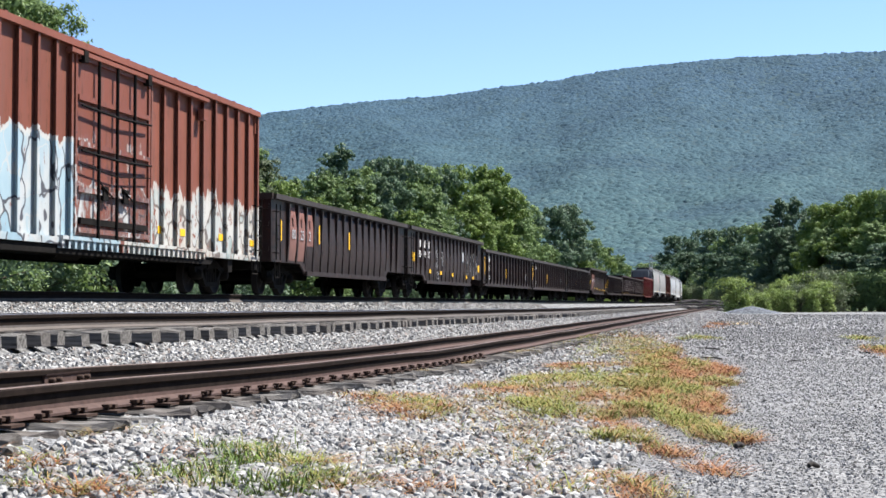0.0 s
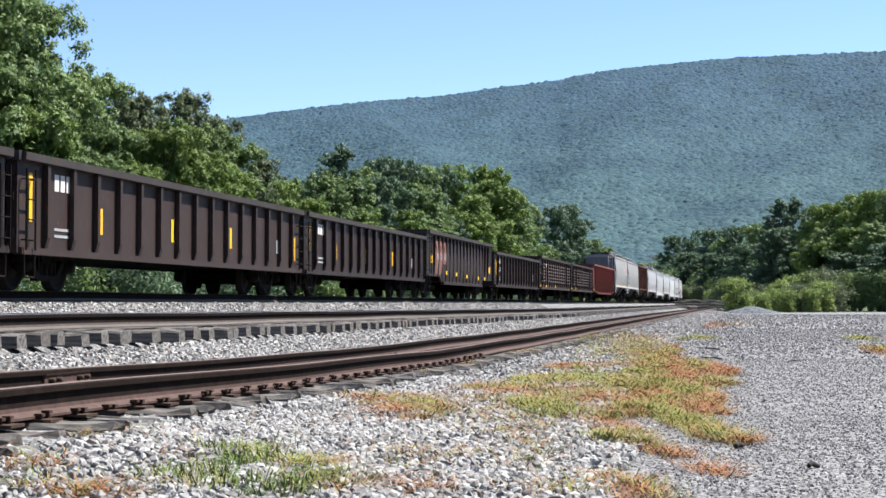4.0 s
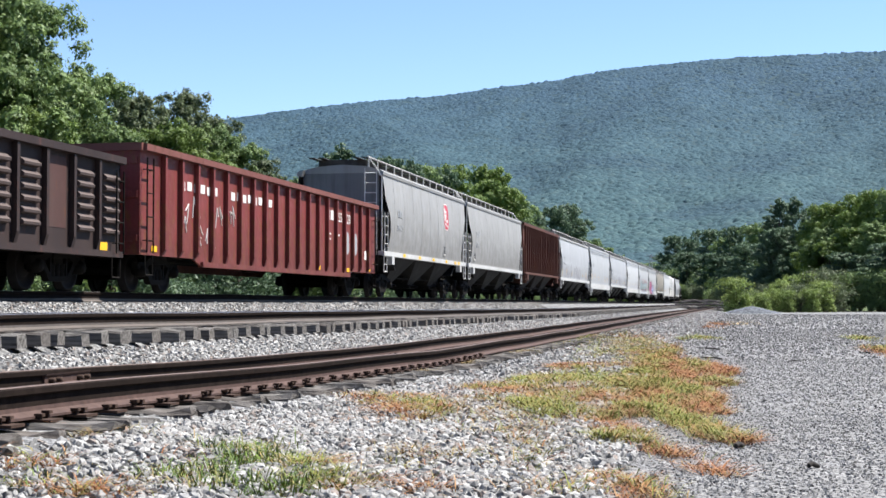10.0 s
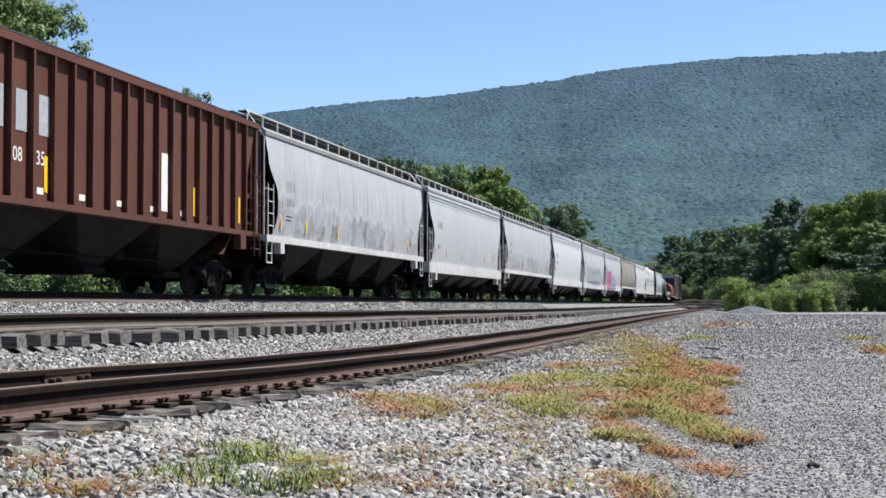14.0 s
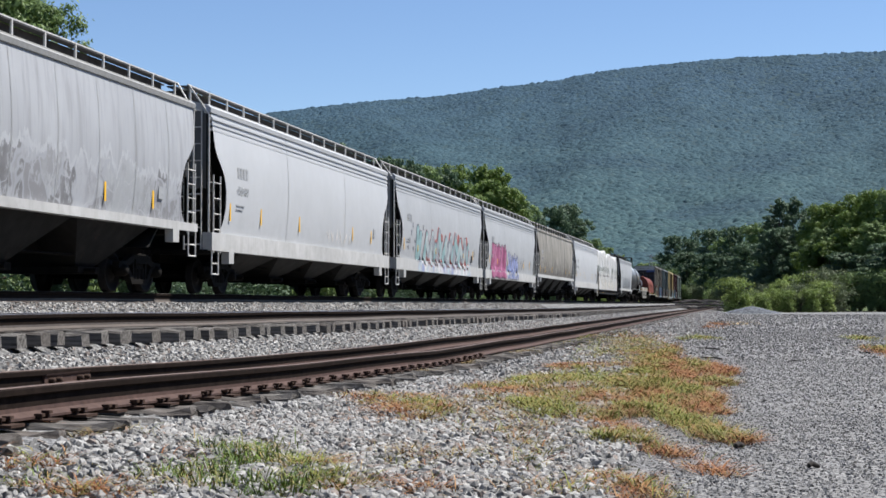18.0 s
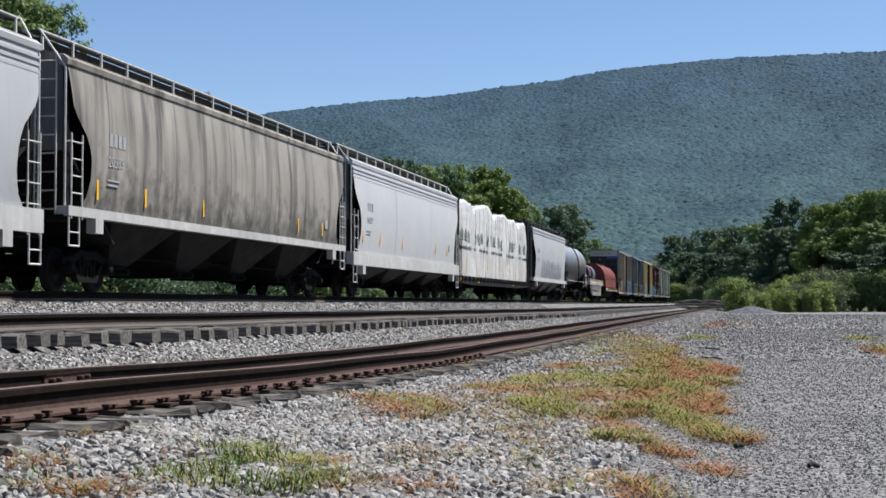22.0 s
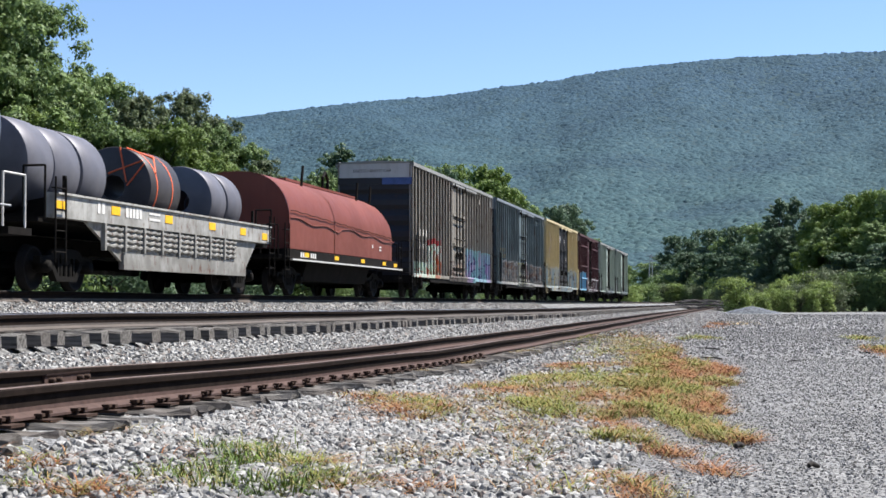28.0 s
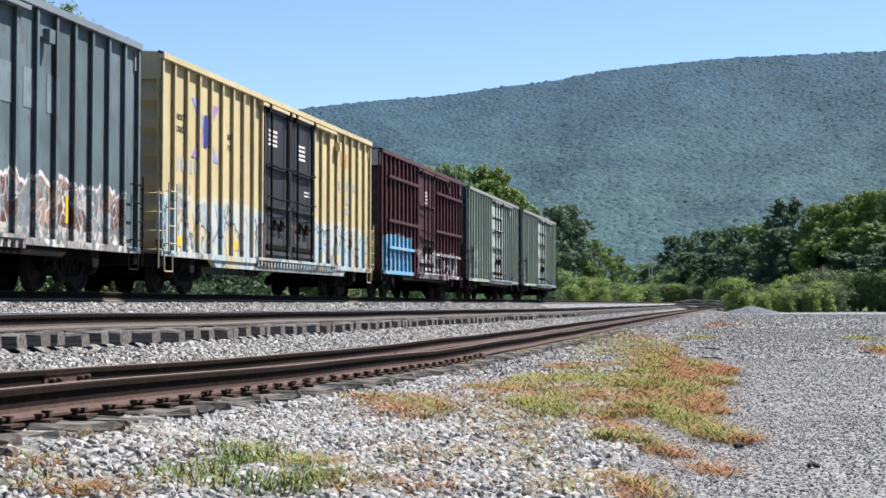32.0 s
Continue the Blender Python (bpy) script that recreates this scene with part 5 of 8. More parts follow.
def lumber_stack(label, width_y, height, seed):
    """Packs of lumber in white plastic wrap, resting at z = 0."""
    ob = thing("wrapped_lumber_stack", label, "lumber stack", "lumber on the flat car")
    rnd = random.Random(seed)
    nz = 8
    hh = height / nz
    ys = [width_y * (k / 16 - 0.5) for k in range(17)]
    for q in range(nz):
        rows = []
        for t in (0.0, 0.06, 0.35, 0.65, 0.94, 1.0):
            z = q * hh + hh * t
            inset = 0.0025 if t in (0.0, 1.0) else 0.0
            last = q == nz - 1 and t > 0.5
            row = [(wrap_x(y, z, seed) - inset - (0.10 if last and t == 1.0 else 0.0), y, z + (0.34 * noise.noise(((y + 3.53 * seed) * 0.6, 2.0, 0.5)) + 0.06 * noise.noise(((y + 3.53 * seed) * 2.2, 1.0, 4.0)) if last else -0.12 * abs(noise.noise(((y + 3.53 * seed) * 1.3, 3.0, 7.0))) if q == 0 and t == 0.0 else 0.0)) for y in ys]
            rows.append(row + [(-1.42 + inset, y, z) for y in reversed(ys)])
        g = Geo().quad_strip(rows, True, True)
        g.poly(rows[0], True).poly(rows[-1])
        part("lumber_pack", g, M_WRAP, ob)
    # loose sheets of wrap that hang over the packs
    for k in range(1):
        y0, w = rnd.uniform(-width_y * 0.38, width_y * 0.38), rnd.uniform(0.45, 0.8)
        rows = []
        for j in range(12):
            z = height * (0.975 - 0.089 * j)
            f = 0.75 + 0.35 * noise.noise((j * 0.3, seed * 2.3 + k, 1.0))
            drift = 0.3 * noise.noise((j * 0.2, seed * 1.3 + k, 5.0)) + 0.04 * j
            rows.append([(wrap_x(y0 + drift + w * f * (i / 4 - 1), z, seed) + 0.004 + 0.05 * math.sin(math.pi * i / 8) * (0.5 + 0.5 * math.sin(j * 0.45 + seed)), y0 + drift + w * f * (i / 4 - 1), z) for i in range(9)])
        part("loose_wrap", Geo().quad_strip(rows, False, True), M_WRAP, ob, "loose hanging fold of white wrap")
    for f in (-0.32, 0.02, 0.33):
        y = width_y * f + rnd.uniform(-0.1, 0.1)
        pts = [(wrap_x(y, height * k / 8, seed) + 0.012, y, height * k / 8) for k in range(9)]
        part("strap", Geo().tube(pts + [(1.1, y, height + 0.06)], 0.0055, 5), M_GREY_MARK, ob)

    def mark(geo, pts):
        geo.poly([(wrap_x(y, z, seed) + 0.012, y, z) for y, z in pts])

    g = Geo()
    for k in range(int(width_y / 0.9)):
        y = -width_y / 2 + 0.35 + 0.9 * k
        z = height * 0.47 + rnd.uniform(-0.05, 0.05)
        g = Geo()
        for pts in (((-0.05, 0), (0.03, 0), (0.03, 0.36), (-0.05, 0.3)), ((0.45, 0), (0.53, 0), (0.53, 0.3), (0.45, 0.36)), ((0.03, 0), (0.45, 0), (0.45, 0.06), (0.03, 0.06)), ((-0.08, 0.3), (0.24, 0.48), (0.24, 0.56), (-0.08, 0.38)),
                    ((0.24, 0.48), (0.56, 0.3), (0.56, 0.38), (0.24, 0.56)), ((0.08, 0.14), (0.40, 0.14), (0.28, 0.28), (0.20, 0.28)), ((0.12, 0.26), (0.36, 0.26), (0.25, 0.42), (0.23, 0.42)), ((0.21, 0.06), (0.27, 0.06), (0.27, 0.14), (0.21, 0.14))):
            mark(g, [(y + a_, z + b_) for a_, b_ in pts])
        part("printed_mark", g, M_GREEN_MARK, ob)
    y = -width_y / 2 + 0.15
    while y < width_y / 2 - 0.3:
        w = rnd.uniform(0.05, 0.08)
        z = height * 0.36 + rnd.choice((0.0, 0.0, 0.05))
        g = Geo()
        mark(g, [(y, height * 0.36), (y + w, height * 0.36), (y + w, z + 0.13), (y, z + 0.13)])
        part("printed_mark", g, M_BLACK, ob)
        y += w + rnd.choice((0.025, 0.025, 0.03, 0.025, 0.03, 0.14))
    return ob


M_GREEN_MARK = plain("print_dark_green", (0.012, 0.05, 0.03), 0.5, 0.0, 0.2, 12.0, 0.05)
# ---- sprayed letters on curved hopper sides ----
def spray(car, cells, lo, hi, mats, seed, style="bubble", name="graffiti", sill_x=1.605, rim=0.045, base=0.006):
    """Flat paint strokes that follow the side: cells are (y, z, width, height) of the letters."""
    rnd = random.Random(seed)

    def px(z, off):
        return (hopper_profile(z, lo, hi) if z > lo else sill_x) + off

    def stroke(layer, a, b, w, off, taper=1.0):
        (y0, z0), (y1, z1) = a, b
        d = math.hypot(y1 - y0, z1 - z0) or 1e-6
        ty, tz = (y1 - y0) / d, (z1 - z0) / d
        rows = []
        seq = [(-w * 0.92, 0.40), (-w * 0.7, 0.72)] + [(d * k / 4, 1.0) for k in range(5)] + [(d + w * 0.7, 0.72), (d + w * 0.92, 0.40)]
        for t, f in seq:
            ww = w * f * (1 + (taper - 1) * min(1, max(0, t / d)))
            rows.append([(px(z0 + tz * t + ty * ww * s, off), y0 + ty * t - tz * ww * s, z0 + tz * t + ty * ww * s) for s in (-1, -0.33, 0.33, 1)])
        layer.quad_strip(rows)

    for k, (y, z, w, h) in enumerate(cells):
        layers = [Geo() for _ in mats]
        if style == "bubble":
            segs = [((y + w * 0.3, z + h * 0.12), (y + w * rnd.uniform(0.2, 0.4), z + h * 0.88), w * 0.27), ((y + w * 0.72, z + h * 0.1), (y + w * rnd.uniform(0.6, 0.8), z + h * rnd.uniform(0.7, 0.9)), w * 0.25)]
            segs.append(((y + w * 0.3, z + h * rnd.uniform(0.3, 0.6)), (y + w * 0.7, z + h * rnd.uniform(0.3, 0.6)), w * 0.2))
        elif style == "blade":
            lean = rnd.uniform(-0.15, 0.3)
            segs = [((y + w * 0.15, z + h * 0.05), (y + w * (0.3 + lean), z + h), w * 0.20), ((y + w * (0.35 + lean), z + h * 0.85), (y + w * 0.85, z + h * rnd.uniform(0.0, 0.5)), w * 0.18),
                    ((y + w * 0.8, z + h * 0.05), (y + w * rnd.uniform(0.8, 1.1), z + h * rnd.uniform(0.5, 1.0)), w * 0.16)]
        else:
            segs = [((y + w * rnd.uniform(0, 1), z + h * rnd.uniform(0, 0.3)), (y + w * rnd.uniform(0, 1), z + h * rnd.uniform(0.6, 1)), 0.02) for _ in range(3)]
        for a, b, r in segs:
            if style != "scribble":
                stroke(layers[0], a, b, r + rim, base + 0.0004 * k)
            else:
                stroke(layers[0], a, b, r, 0.006)
        if style != "scribble" and len(layers) > 1:
            for j, (a, b, r) in enumerate(segs):
                stroke(layers[1 + (k + j) % (len(layers) - 1)], a, b, r, 0.011 + 0.0006 * j + 0.0004 * k, rnd.uniform(0.7, 1.0))
        for g, m in zip(layers, mats):
            if g.v:
                part(name, g, m, car, "sprayed graffiti letter")


def spray_paint(name, c):
    return plain(name, c, 0.5, 0.0, 0.3, 3.0, 0.05, 0.01)


G_PINK, G_ROSE = spray_paint("spray_pink", (0.30, 0.075, 0.165)), spray_paint("spray_rose", (0.40, 0.15, 0.255))
G_DARK, G_BLUE = spray_paint("spray_black", (0.05, 0.045, 0.055)), spray_paint("spray_blue", (0.22, 0.27, 0.50))
G_TEAL, G_PALE, G_RED = spray_paint("spray_teal", (0.24, 0.36, 0.37)), spray_paint("spray_pale", (0.38, 0.43, 0.44)), spray_paint("spray_red", (0.34, 0.11, 0.10))
G_SMOKE = spray_paint("spray_smoke", (0.13, 0.135, 0.16))
G_STONE, G_LILAC = spray_paint("spray_stone_grey", (0.27, 0.29, 0.31)), spray_paint("spray_lilac", (0.33, 0.35, 0.52))
G_ASH = spray_paint("spray_ash", (0.17, 0.17, 0.175))

# ---- paints of the train ----
P_GON = paint("black_gondola_paint", (0.024, 0.0145, 0.014), 0.4, 0.35, 0.45, (0.048, 0.032, 0.028), (0.085, 0.036, 0.026), dent=0.05)
P_GON2 = paint("brown_black_gondola_paint", (0.036, 0.023, 0.021), 0.42, 0.35, 0.55, (0.07, 0.05, 0.042), (0.10, 0.045, 0.03))
P_GON_CHORD = paint("worn_top_chord", (0.042, 0.034, 0.031), 0.35, 0.4, 0.6, (0.085, 0.07, 0.06), (0.08, 0.042, 0.03))
P_PANEL_RED = paint("faded_red_patch", (0.23, 0.105, 0.085), 0.2, 0.35, 0.6)
P_PANEL_BROWN = paint("brown_repainted_panel", (0.085, 0.040, 0.034), 0.3, 0.3, 0.6)
P_LOUVER = paint("brown_gondola_paint", (0.036, 0.023, 0.021), 0.35, 0.35, 0.6, (0.07, 0.048, 0.042), (0.12, 0.05, 0.038))
# lighter than the car body: sunlight on the louver faces is painted in
P_SLAT = paint("lit_louver_paint", (0.13, 0.098, 0.09), 0.25, 0.3, 0.55, (0.07, 0.05, 0.044), (0.12, 0.06, 0.045))
P_RED_GON = paint("red_gondola_paint", (0.215, 0.042, 0.040), 0.75, 0.45, 0.5, (0.09, 0.045, 0.036), (0.20, 0.07, 0.035), dent=0.07)
P_RED_CHORD = paint("rusty_red_chord", (0.20, 0.072, 0.06), 0.5, 0.3, 0.65, (0.12, 0.06, 0.045), (0.15, 0.06, 0.04))
P_GREY_HOP = paint("light_grey_hopper_paint", (0.37, 0.37, 0.365), 0.05, 0.5, 0.5, (0.20, 0.19, 0.175), fade=0.14, grime=2.9)
P_GREY_SEAM = paint("grey_seam", (0.21, 0.21, 0.205), 0.05, 0.35, 0.55, (0.12, 0.115, 0.11))
P_WHITE_HOP = paint("white_hopper_paint", (0.50, 0.515, 0.535), 0.03, 0.24, 0.45, (0.30, 0.30, 0.29), fade=0.10, streak=0.3, grain=1.6)
P_CLEAN_HOP = paint("clean_white_hopper_paint", (0.62, 0.635, 0.655), 0.02, 0.16, 0.42, (0.36, 0.36, 0.35), fade=0.06, streak=0.2, grain=1.6)
P_WHITE_SEAM = paint("white_seam", (0.40, 0.41, 0.42), 0.03, 0.25, 0.5, (0.28, 0.27, 0.26))
P_SILL_TEAL = graffiti_paint("white_sill_paint_with_spray", (0.58, 0.58, 0.57),
                             [(-5.2, 6.0, 1.9, 0.2, ((0.62, 0.62, 0.61), (0.24, 0.28, 0.44), (0.60, 0.60, 0.60), (0.40, 0.48, 0.48), (0.62, 0.62, 0.6)), (0.25, 0.25, 0.28), (0.3, 0.3, 0.35), 0.02, 0.42)], 0.06, 0.25, scale=2.2, fade=0.1)
P_WHITE_SILL = paint("white_sill_paint", (0.60, 0.60, 0.59), 0.08, 0.30, 0.5, (0.22, 0.20, 0.18))
P_STAIN_HOP = graffiti_paint("stained_grey_hopper_paint", (0.46, 0.475, 0.50), [(-11, 11, 3.5, 1.5, ((0.34, 0.35, 0.37), (0.22, 0.22, 0.23), (0.30, 0.31, 0.32), (0.15, 0.15, 0.155)), (0.30, 0.31, 0.33), (0.36, 0.37, 0.39), 0.15, 0.40)], 0.03, 0.3, scale=0.8, fade=0.15)
P_BROWN_HOP = paint("sooty_beige_hopper_paint", (0.33, 0.31, 0.275), 0.08, 0.9, 0.55, (0.085, 0.078, 0.07), streak=0.9, fade=0.4, grime=2.6, grain=1.1)
# bays set near black: the shade under the hoppers is in the colour
P_BAY = paint("shaded_bay_paint", (0.0105, 0.010, 0.0095), 0.12, 0.8, 0.75, (0.012, 0.011, 0.010))
# the tall hoppers' shaded bays, and the flat car's own black
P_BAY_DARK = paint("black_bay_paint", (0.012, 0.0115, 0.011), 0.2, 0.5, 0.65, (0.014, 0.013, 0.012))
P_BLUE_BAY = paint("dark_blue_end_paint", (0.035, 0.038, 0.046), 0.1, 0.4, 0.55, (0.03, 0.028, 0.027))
P_OXIDE = paint("red_oxide_hopper_paint", (0.115, 0.041, 0.027), 0.3, 0.45, 0.6, (0.06, 0.04, 0.033), (0.17, 0.07, 0.045))
P_BOX_RED = graffiti_paint("brick_red_boxcar_paint", (0.235, 0.078, 0.05),
                           [(-20, 0.6, 3.25, 0.75, ((0.34, 0.40, 0.43), (0.24, 0.34, 0.39), (0.40, 0.41, 0.40), (0.29, 0.38, 0.42), (0.38, 0.40, 0.40)), (0.05, 0.05, 0.06), (0.40, 0.40, 0.38), 0.10, 0.31),
                            (0.9, 20, 3.0, 1.3, ((0.40, 0.40, 0.37), (0.34, 0.36, 0.35), (0.42, 0.41, 0.38), (0.25, 0.30, 0.29), (0.38, 0.36, 0.32)), (0.10, 0.08, 0.07), (0.38, 0.36, 0.33), 0.14, 0.38)], 0.3, 0.4, scale=0.9)
P_DOOR_RED = graffiti_paint("scuffed_red_door_paint", (0.225, 0.074, 0.05),
                            [(-20, 20, 3.6, 0.9, ((0.40, 0.40, 0.38), (0.15, 0.05, 0.04), (0.10, 0.04, 0.035), (0.36, 0.37, 0.36)), (0.04, 0.03, 0.03), (0.15, 0.06, 0.05), 0.1, 0.50),
                             (-20, 20, 2.5, 0.7, ((0.14, 0.05, 0.04), (0.40, 0.41, 0.40), (0.10, 0.045, 0.04)), (0.05, 0.04, 0.04), (0.3, 0.3, 0.29), 0.05, 0.46)], 0.35, 0.35, scale=1.8)
P_BOX_RED_ROOF = paint("brick_red_roof_paint", (0.24, 0.078, 0.05), 0.3, 0.25, 0.6)
P_BOX_GREY = graffiti_paint("weathered_grey_boxcar_paint", (0.295, 0.272, 0.235),
                            [(-5.9, -3.4, 2.45, 0.5, ((0.40, 0.50, 0.40), (0.36, 0.46, 0.35), (0.46, 0.52, 0.46), (0.36, 0.09, 0.04)), (0.48, 0.50, 0.46), (0.34, 0.05, 0.05), 0.22, 0.24),
                             (-8.7, -5.6, 1.6, 0.35, ((0.40, 0.50, 0.40), (0.46, 0.52, 0.46)), (0.36, 0.08, 0.05), (0.38, 0.42, 0.38), 0.03, 0.3),
                             (-4.6, -3.2, 2.2, 0.9, ((0.38, 0.10, 0.04), (0.30, 0.09, 0.05)), (0.2, 0.06, 0.04), (0.25, 0.10, 0.06), 0.2, 0.4),
                             (2.3, 9.0, 2.45, 0.45, ((0.20, 0.36, 0.40), (0.32, 0.23, 0.40), (0.26, 0.35, 0.45), (0.42, 0.31, 0.43)), (0.07, 0.06, 0.16), (0.24, 0.40, 0.43), 0.08, 0.26),
                             (-1.4, 1.6, 1.7, 0.3, ((0.16, 0.13, 0.12), (0.24, 0.17, 0.13), (0.2, 0.18, 0.16)), (0.05, 0.05, 0.05), (0.1, 0.08, 0.07), 0.1, 0.4)], 0.42, 0.3)
P_BOX_SLATE = graffiti_paint("slate_boxcar_paint", (0.098, 0.132, 0.145),
                             [(-7.2, 9.0, 2.5, 0.8, ((0.30, 0.29, 0.28), (0.09, 0.045, 0.04), (0.16, 0.17, 0.18), (0.30, 0.19, 0.13), (0.13, 0.15, 0.16), (0.20, 0.09, 0.07)), (0.34, 0.33, 0.32), (0.52, 0.50, 0.48), 0.09, 0.44),
                              (-7.2, 9.0, 1.25, 0.3, ((0.55, 0.53, 0.49), (0.40, 0.38, 0.35), (0.22, 0.2, 0.19)), (0.15, 0.13, 0.12), (0.4, 0.38, 0.35), 0.1, 0.46),
                              (-1.4, 1.4, 2.2, 0.3, ((0.06, 0.06, 0.06), (0.15, 0.16, 0.16), (0.2, 0.19, 0.17)), (0.04, 0.04, 0.04), (0.3, 0.28, 0.1), 0.05, 0.4)], 0.30, 0.3, fade=1.0)
P_BOX_YELLOW = graffiti_paint("yellow_boxcar_paint", (0.63, 0.52, 0.29),
                              [(-9.3, 9.3, 2.62, 0.75, ((0.43, 0.44, 0.42), (0.30, 0.40, 0.46), (0.46, 0.38, 0.22), (0.44, 0.44, 0.41), (0.24, 0.24, 0.24), (0.38, 0.42, 0.43)), (0.09, 0.09, 0.10), (0.46, 0.44, 0.36), 0.12, 0.39)], 0.08, 0.22)
P_YELLOW_ROOF = paint("yellow_roof_paint", (0.62, 0.52, 0.31), 0.1, 0.25, 0.55)
P_DOOR_BLACK = graffiti_paint("black_door_paint", (0.035, 0.035, 0.042), [(-2.6, 2.6, 2.35, 0.6, ((0.035, 0.035, 0.04), (0.05, 0.05, 0.05), (0.45, 0.45, 0.44), (0.04, 0.04, 0.045), (0.10, 0.07, 0.06)), (0.03, 0.03, 0.03))], 0.1, 0.25)
P_MAROON = graffiti_paint("maroon_boxcar_paint", (0.085, 0.030, 0.036),
                          [(-7.0, -2.2, 2.55, 0.55, ((0.10, 0.30, 0.46), (0.13, 0.34, 0.50), (0.08, 0.25, 0.42)), (0.30, 0.36, 0.42)),
                           (-1.5, 7.2, 2.25, 0.7, ((0.07, 0.03, 0.034), (0.45, 0.45, 0.46), (0.08, 0.03, 0.035)), (0.5, 0.5, 0.5))], 0.2, 0.3)
P_MAROON_ROOF = paint("maroon_roof_paint", (0.10, 0.045, 0.05), 0.2, 0.25, 0.55)
P_GALV = paint("galvanised_panel", (0.42, 0.43, 0.44), 0.05, 0.2, 0.45)
P_SAGE = graffiti_paint("sage_green_boxcar_paint", (0.37, 0.43, 0.37), [(-7.2, -4.6, 3.2, 1.4, ((0.55, 0.57, 0.55), (0.35, 0.4, 0.36)), (0.2, 0.22, 0.2)), (-2, 7.0, 1.7, 0.7, ((0.2, 0.22, 0.2), (0.4, 0.42, 0.4), (0.25, 0.3, 0.33)), (0.08, 0.08, 0.08))], 0.12, 0.35)
P_SAGE_DOOR = paint("pale_green_door_paint", (0.44, 0.51, 0.46), 0.1, 0.35, 0.55)
P_SLATE_ROOF = paint("grey_blue_roof_paint", (0.22, 0.25, 0.28), 0.15, 0.25, 0.55)
P_GREY_ROOF = paint("grey_roof_paint", (0.30, 0.30, 0.29), 0.15, 0.25, 0.55)
# near black because the shade on the boxcar ends is painted in
P_END_DARK = paint("shaded_boxcar_end_paint", (0.030, 0.032, 0.04), 0.15, 0.3, 0.5, (0.03, 0.028, 0.026))
P_CAP = paint("grey_end_fascia", (0.58, 0.58, 0.57), 0.1, 0.3, 0.55)
P_HOOD = paint("faded_red_hood_paint", (0.20, 0.052, 0.034), 0.22, 0.25, 0.5, (0.11, 0.04, 0.034), (0.16, 0.05, 0.04))
P_FLAT_WHITE = paint("chalky_white_car_paint", (0.46, 0.455, 0.43), 0.42, 0.7, 0.6, (0.16, 0.15, 0.13))
P_COIL = plain("sheet_steel", (0.12, 0.118, 0.135), 0.5, 0.25, 0.2, 2.0, 0.05, 0.01)
P_COIL_DARK = plain("oiled_sheet_steel", (0.06, 0.054, 0.056), 0.5, 0.25, 0.25, 2.0, 0.05, 0.01)
P_STRAP = plain("orange_strap", (0.62, 0.12, 0.05), 0.5, 0.0, 0.2, 8.0, 0.05)


def tank_material():
    n = Nodes("dark_bellied_tank_paint", 0.42)
    c = n.coords()
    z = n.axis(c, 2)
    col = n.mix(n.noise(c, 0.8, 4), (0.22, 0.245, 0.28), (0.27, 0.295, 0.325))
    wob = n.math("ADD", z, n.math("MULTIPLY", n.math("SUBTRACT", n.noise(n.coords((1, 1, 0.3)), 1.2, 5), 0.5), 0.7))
    # the grey turns darker towards the belly along a wavy edge
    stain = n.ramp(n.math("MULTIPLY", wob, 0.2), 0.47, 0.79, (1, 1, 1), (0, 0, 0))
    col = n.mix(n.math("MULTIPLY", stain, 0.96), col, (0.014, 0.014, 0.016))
    n.color(col)
    n.bump(n.noise(c, 3.0, 4), 0.1, 0.01)
    return n.m


P_TANK = tank_material()

TRAIN = []


def roll(car, front, back):
    """Puts a finished car into the train: the moments at which its two ends pass the lot."""
    TRAIN.append((car, SPEED * (front + back) / 2 + LEAD, None))
    return car


def length_of(front, back):
    return SPEED * (back - front)


def patch_panels(car, h, spots, low, top, mat, bow=0.0, w=0.62):
    g = Geo()
    for y in spots:
        rows = [[(1.4555 + (bow * 0.75 + 0.006 if bow else 0) * math.sin(math.pi * min(1, max(0, k / 8))), y + d, low + (top - low) * k / 8) for d in (-w / 2, w / 2)] for k in range(9)]
        g.quad_strip(rows, False, True)
    part("repainted_panel", g, mat, car, "faded red repainted panels")


# 1: brick-red boxcar
f, b = 1.316, 2.444
L = length_of(f, b)
c = boxcar("boxcar", "brick-red boxcar with white and pale blue graffiti", L, 4.72, 0.88, P_BOX_RED, P_BOX_RED_ROOF, P_BOX_RED_ROOF, P_DOOR_RED, (7.2, 10.85), 10, 9, door_ribs=(0.25, 0.5, 0.75))
reflectors(c, 1.405, [(2.6, 1.35), (3.9, 1.35), (6.4, 1.35), (8.7, 1.3)], 0.3, 0.16)
roll(c, f, b)

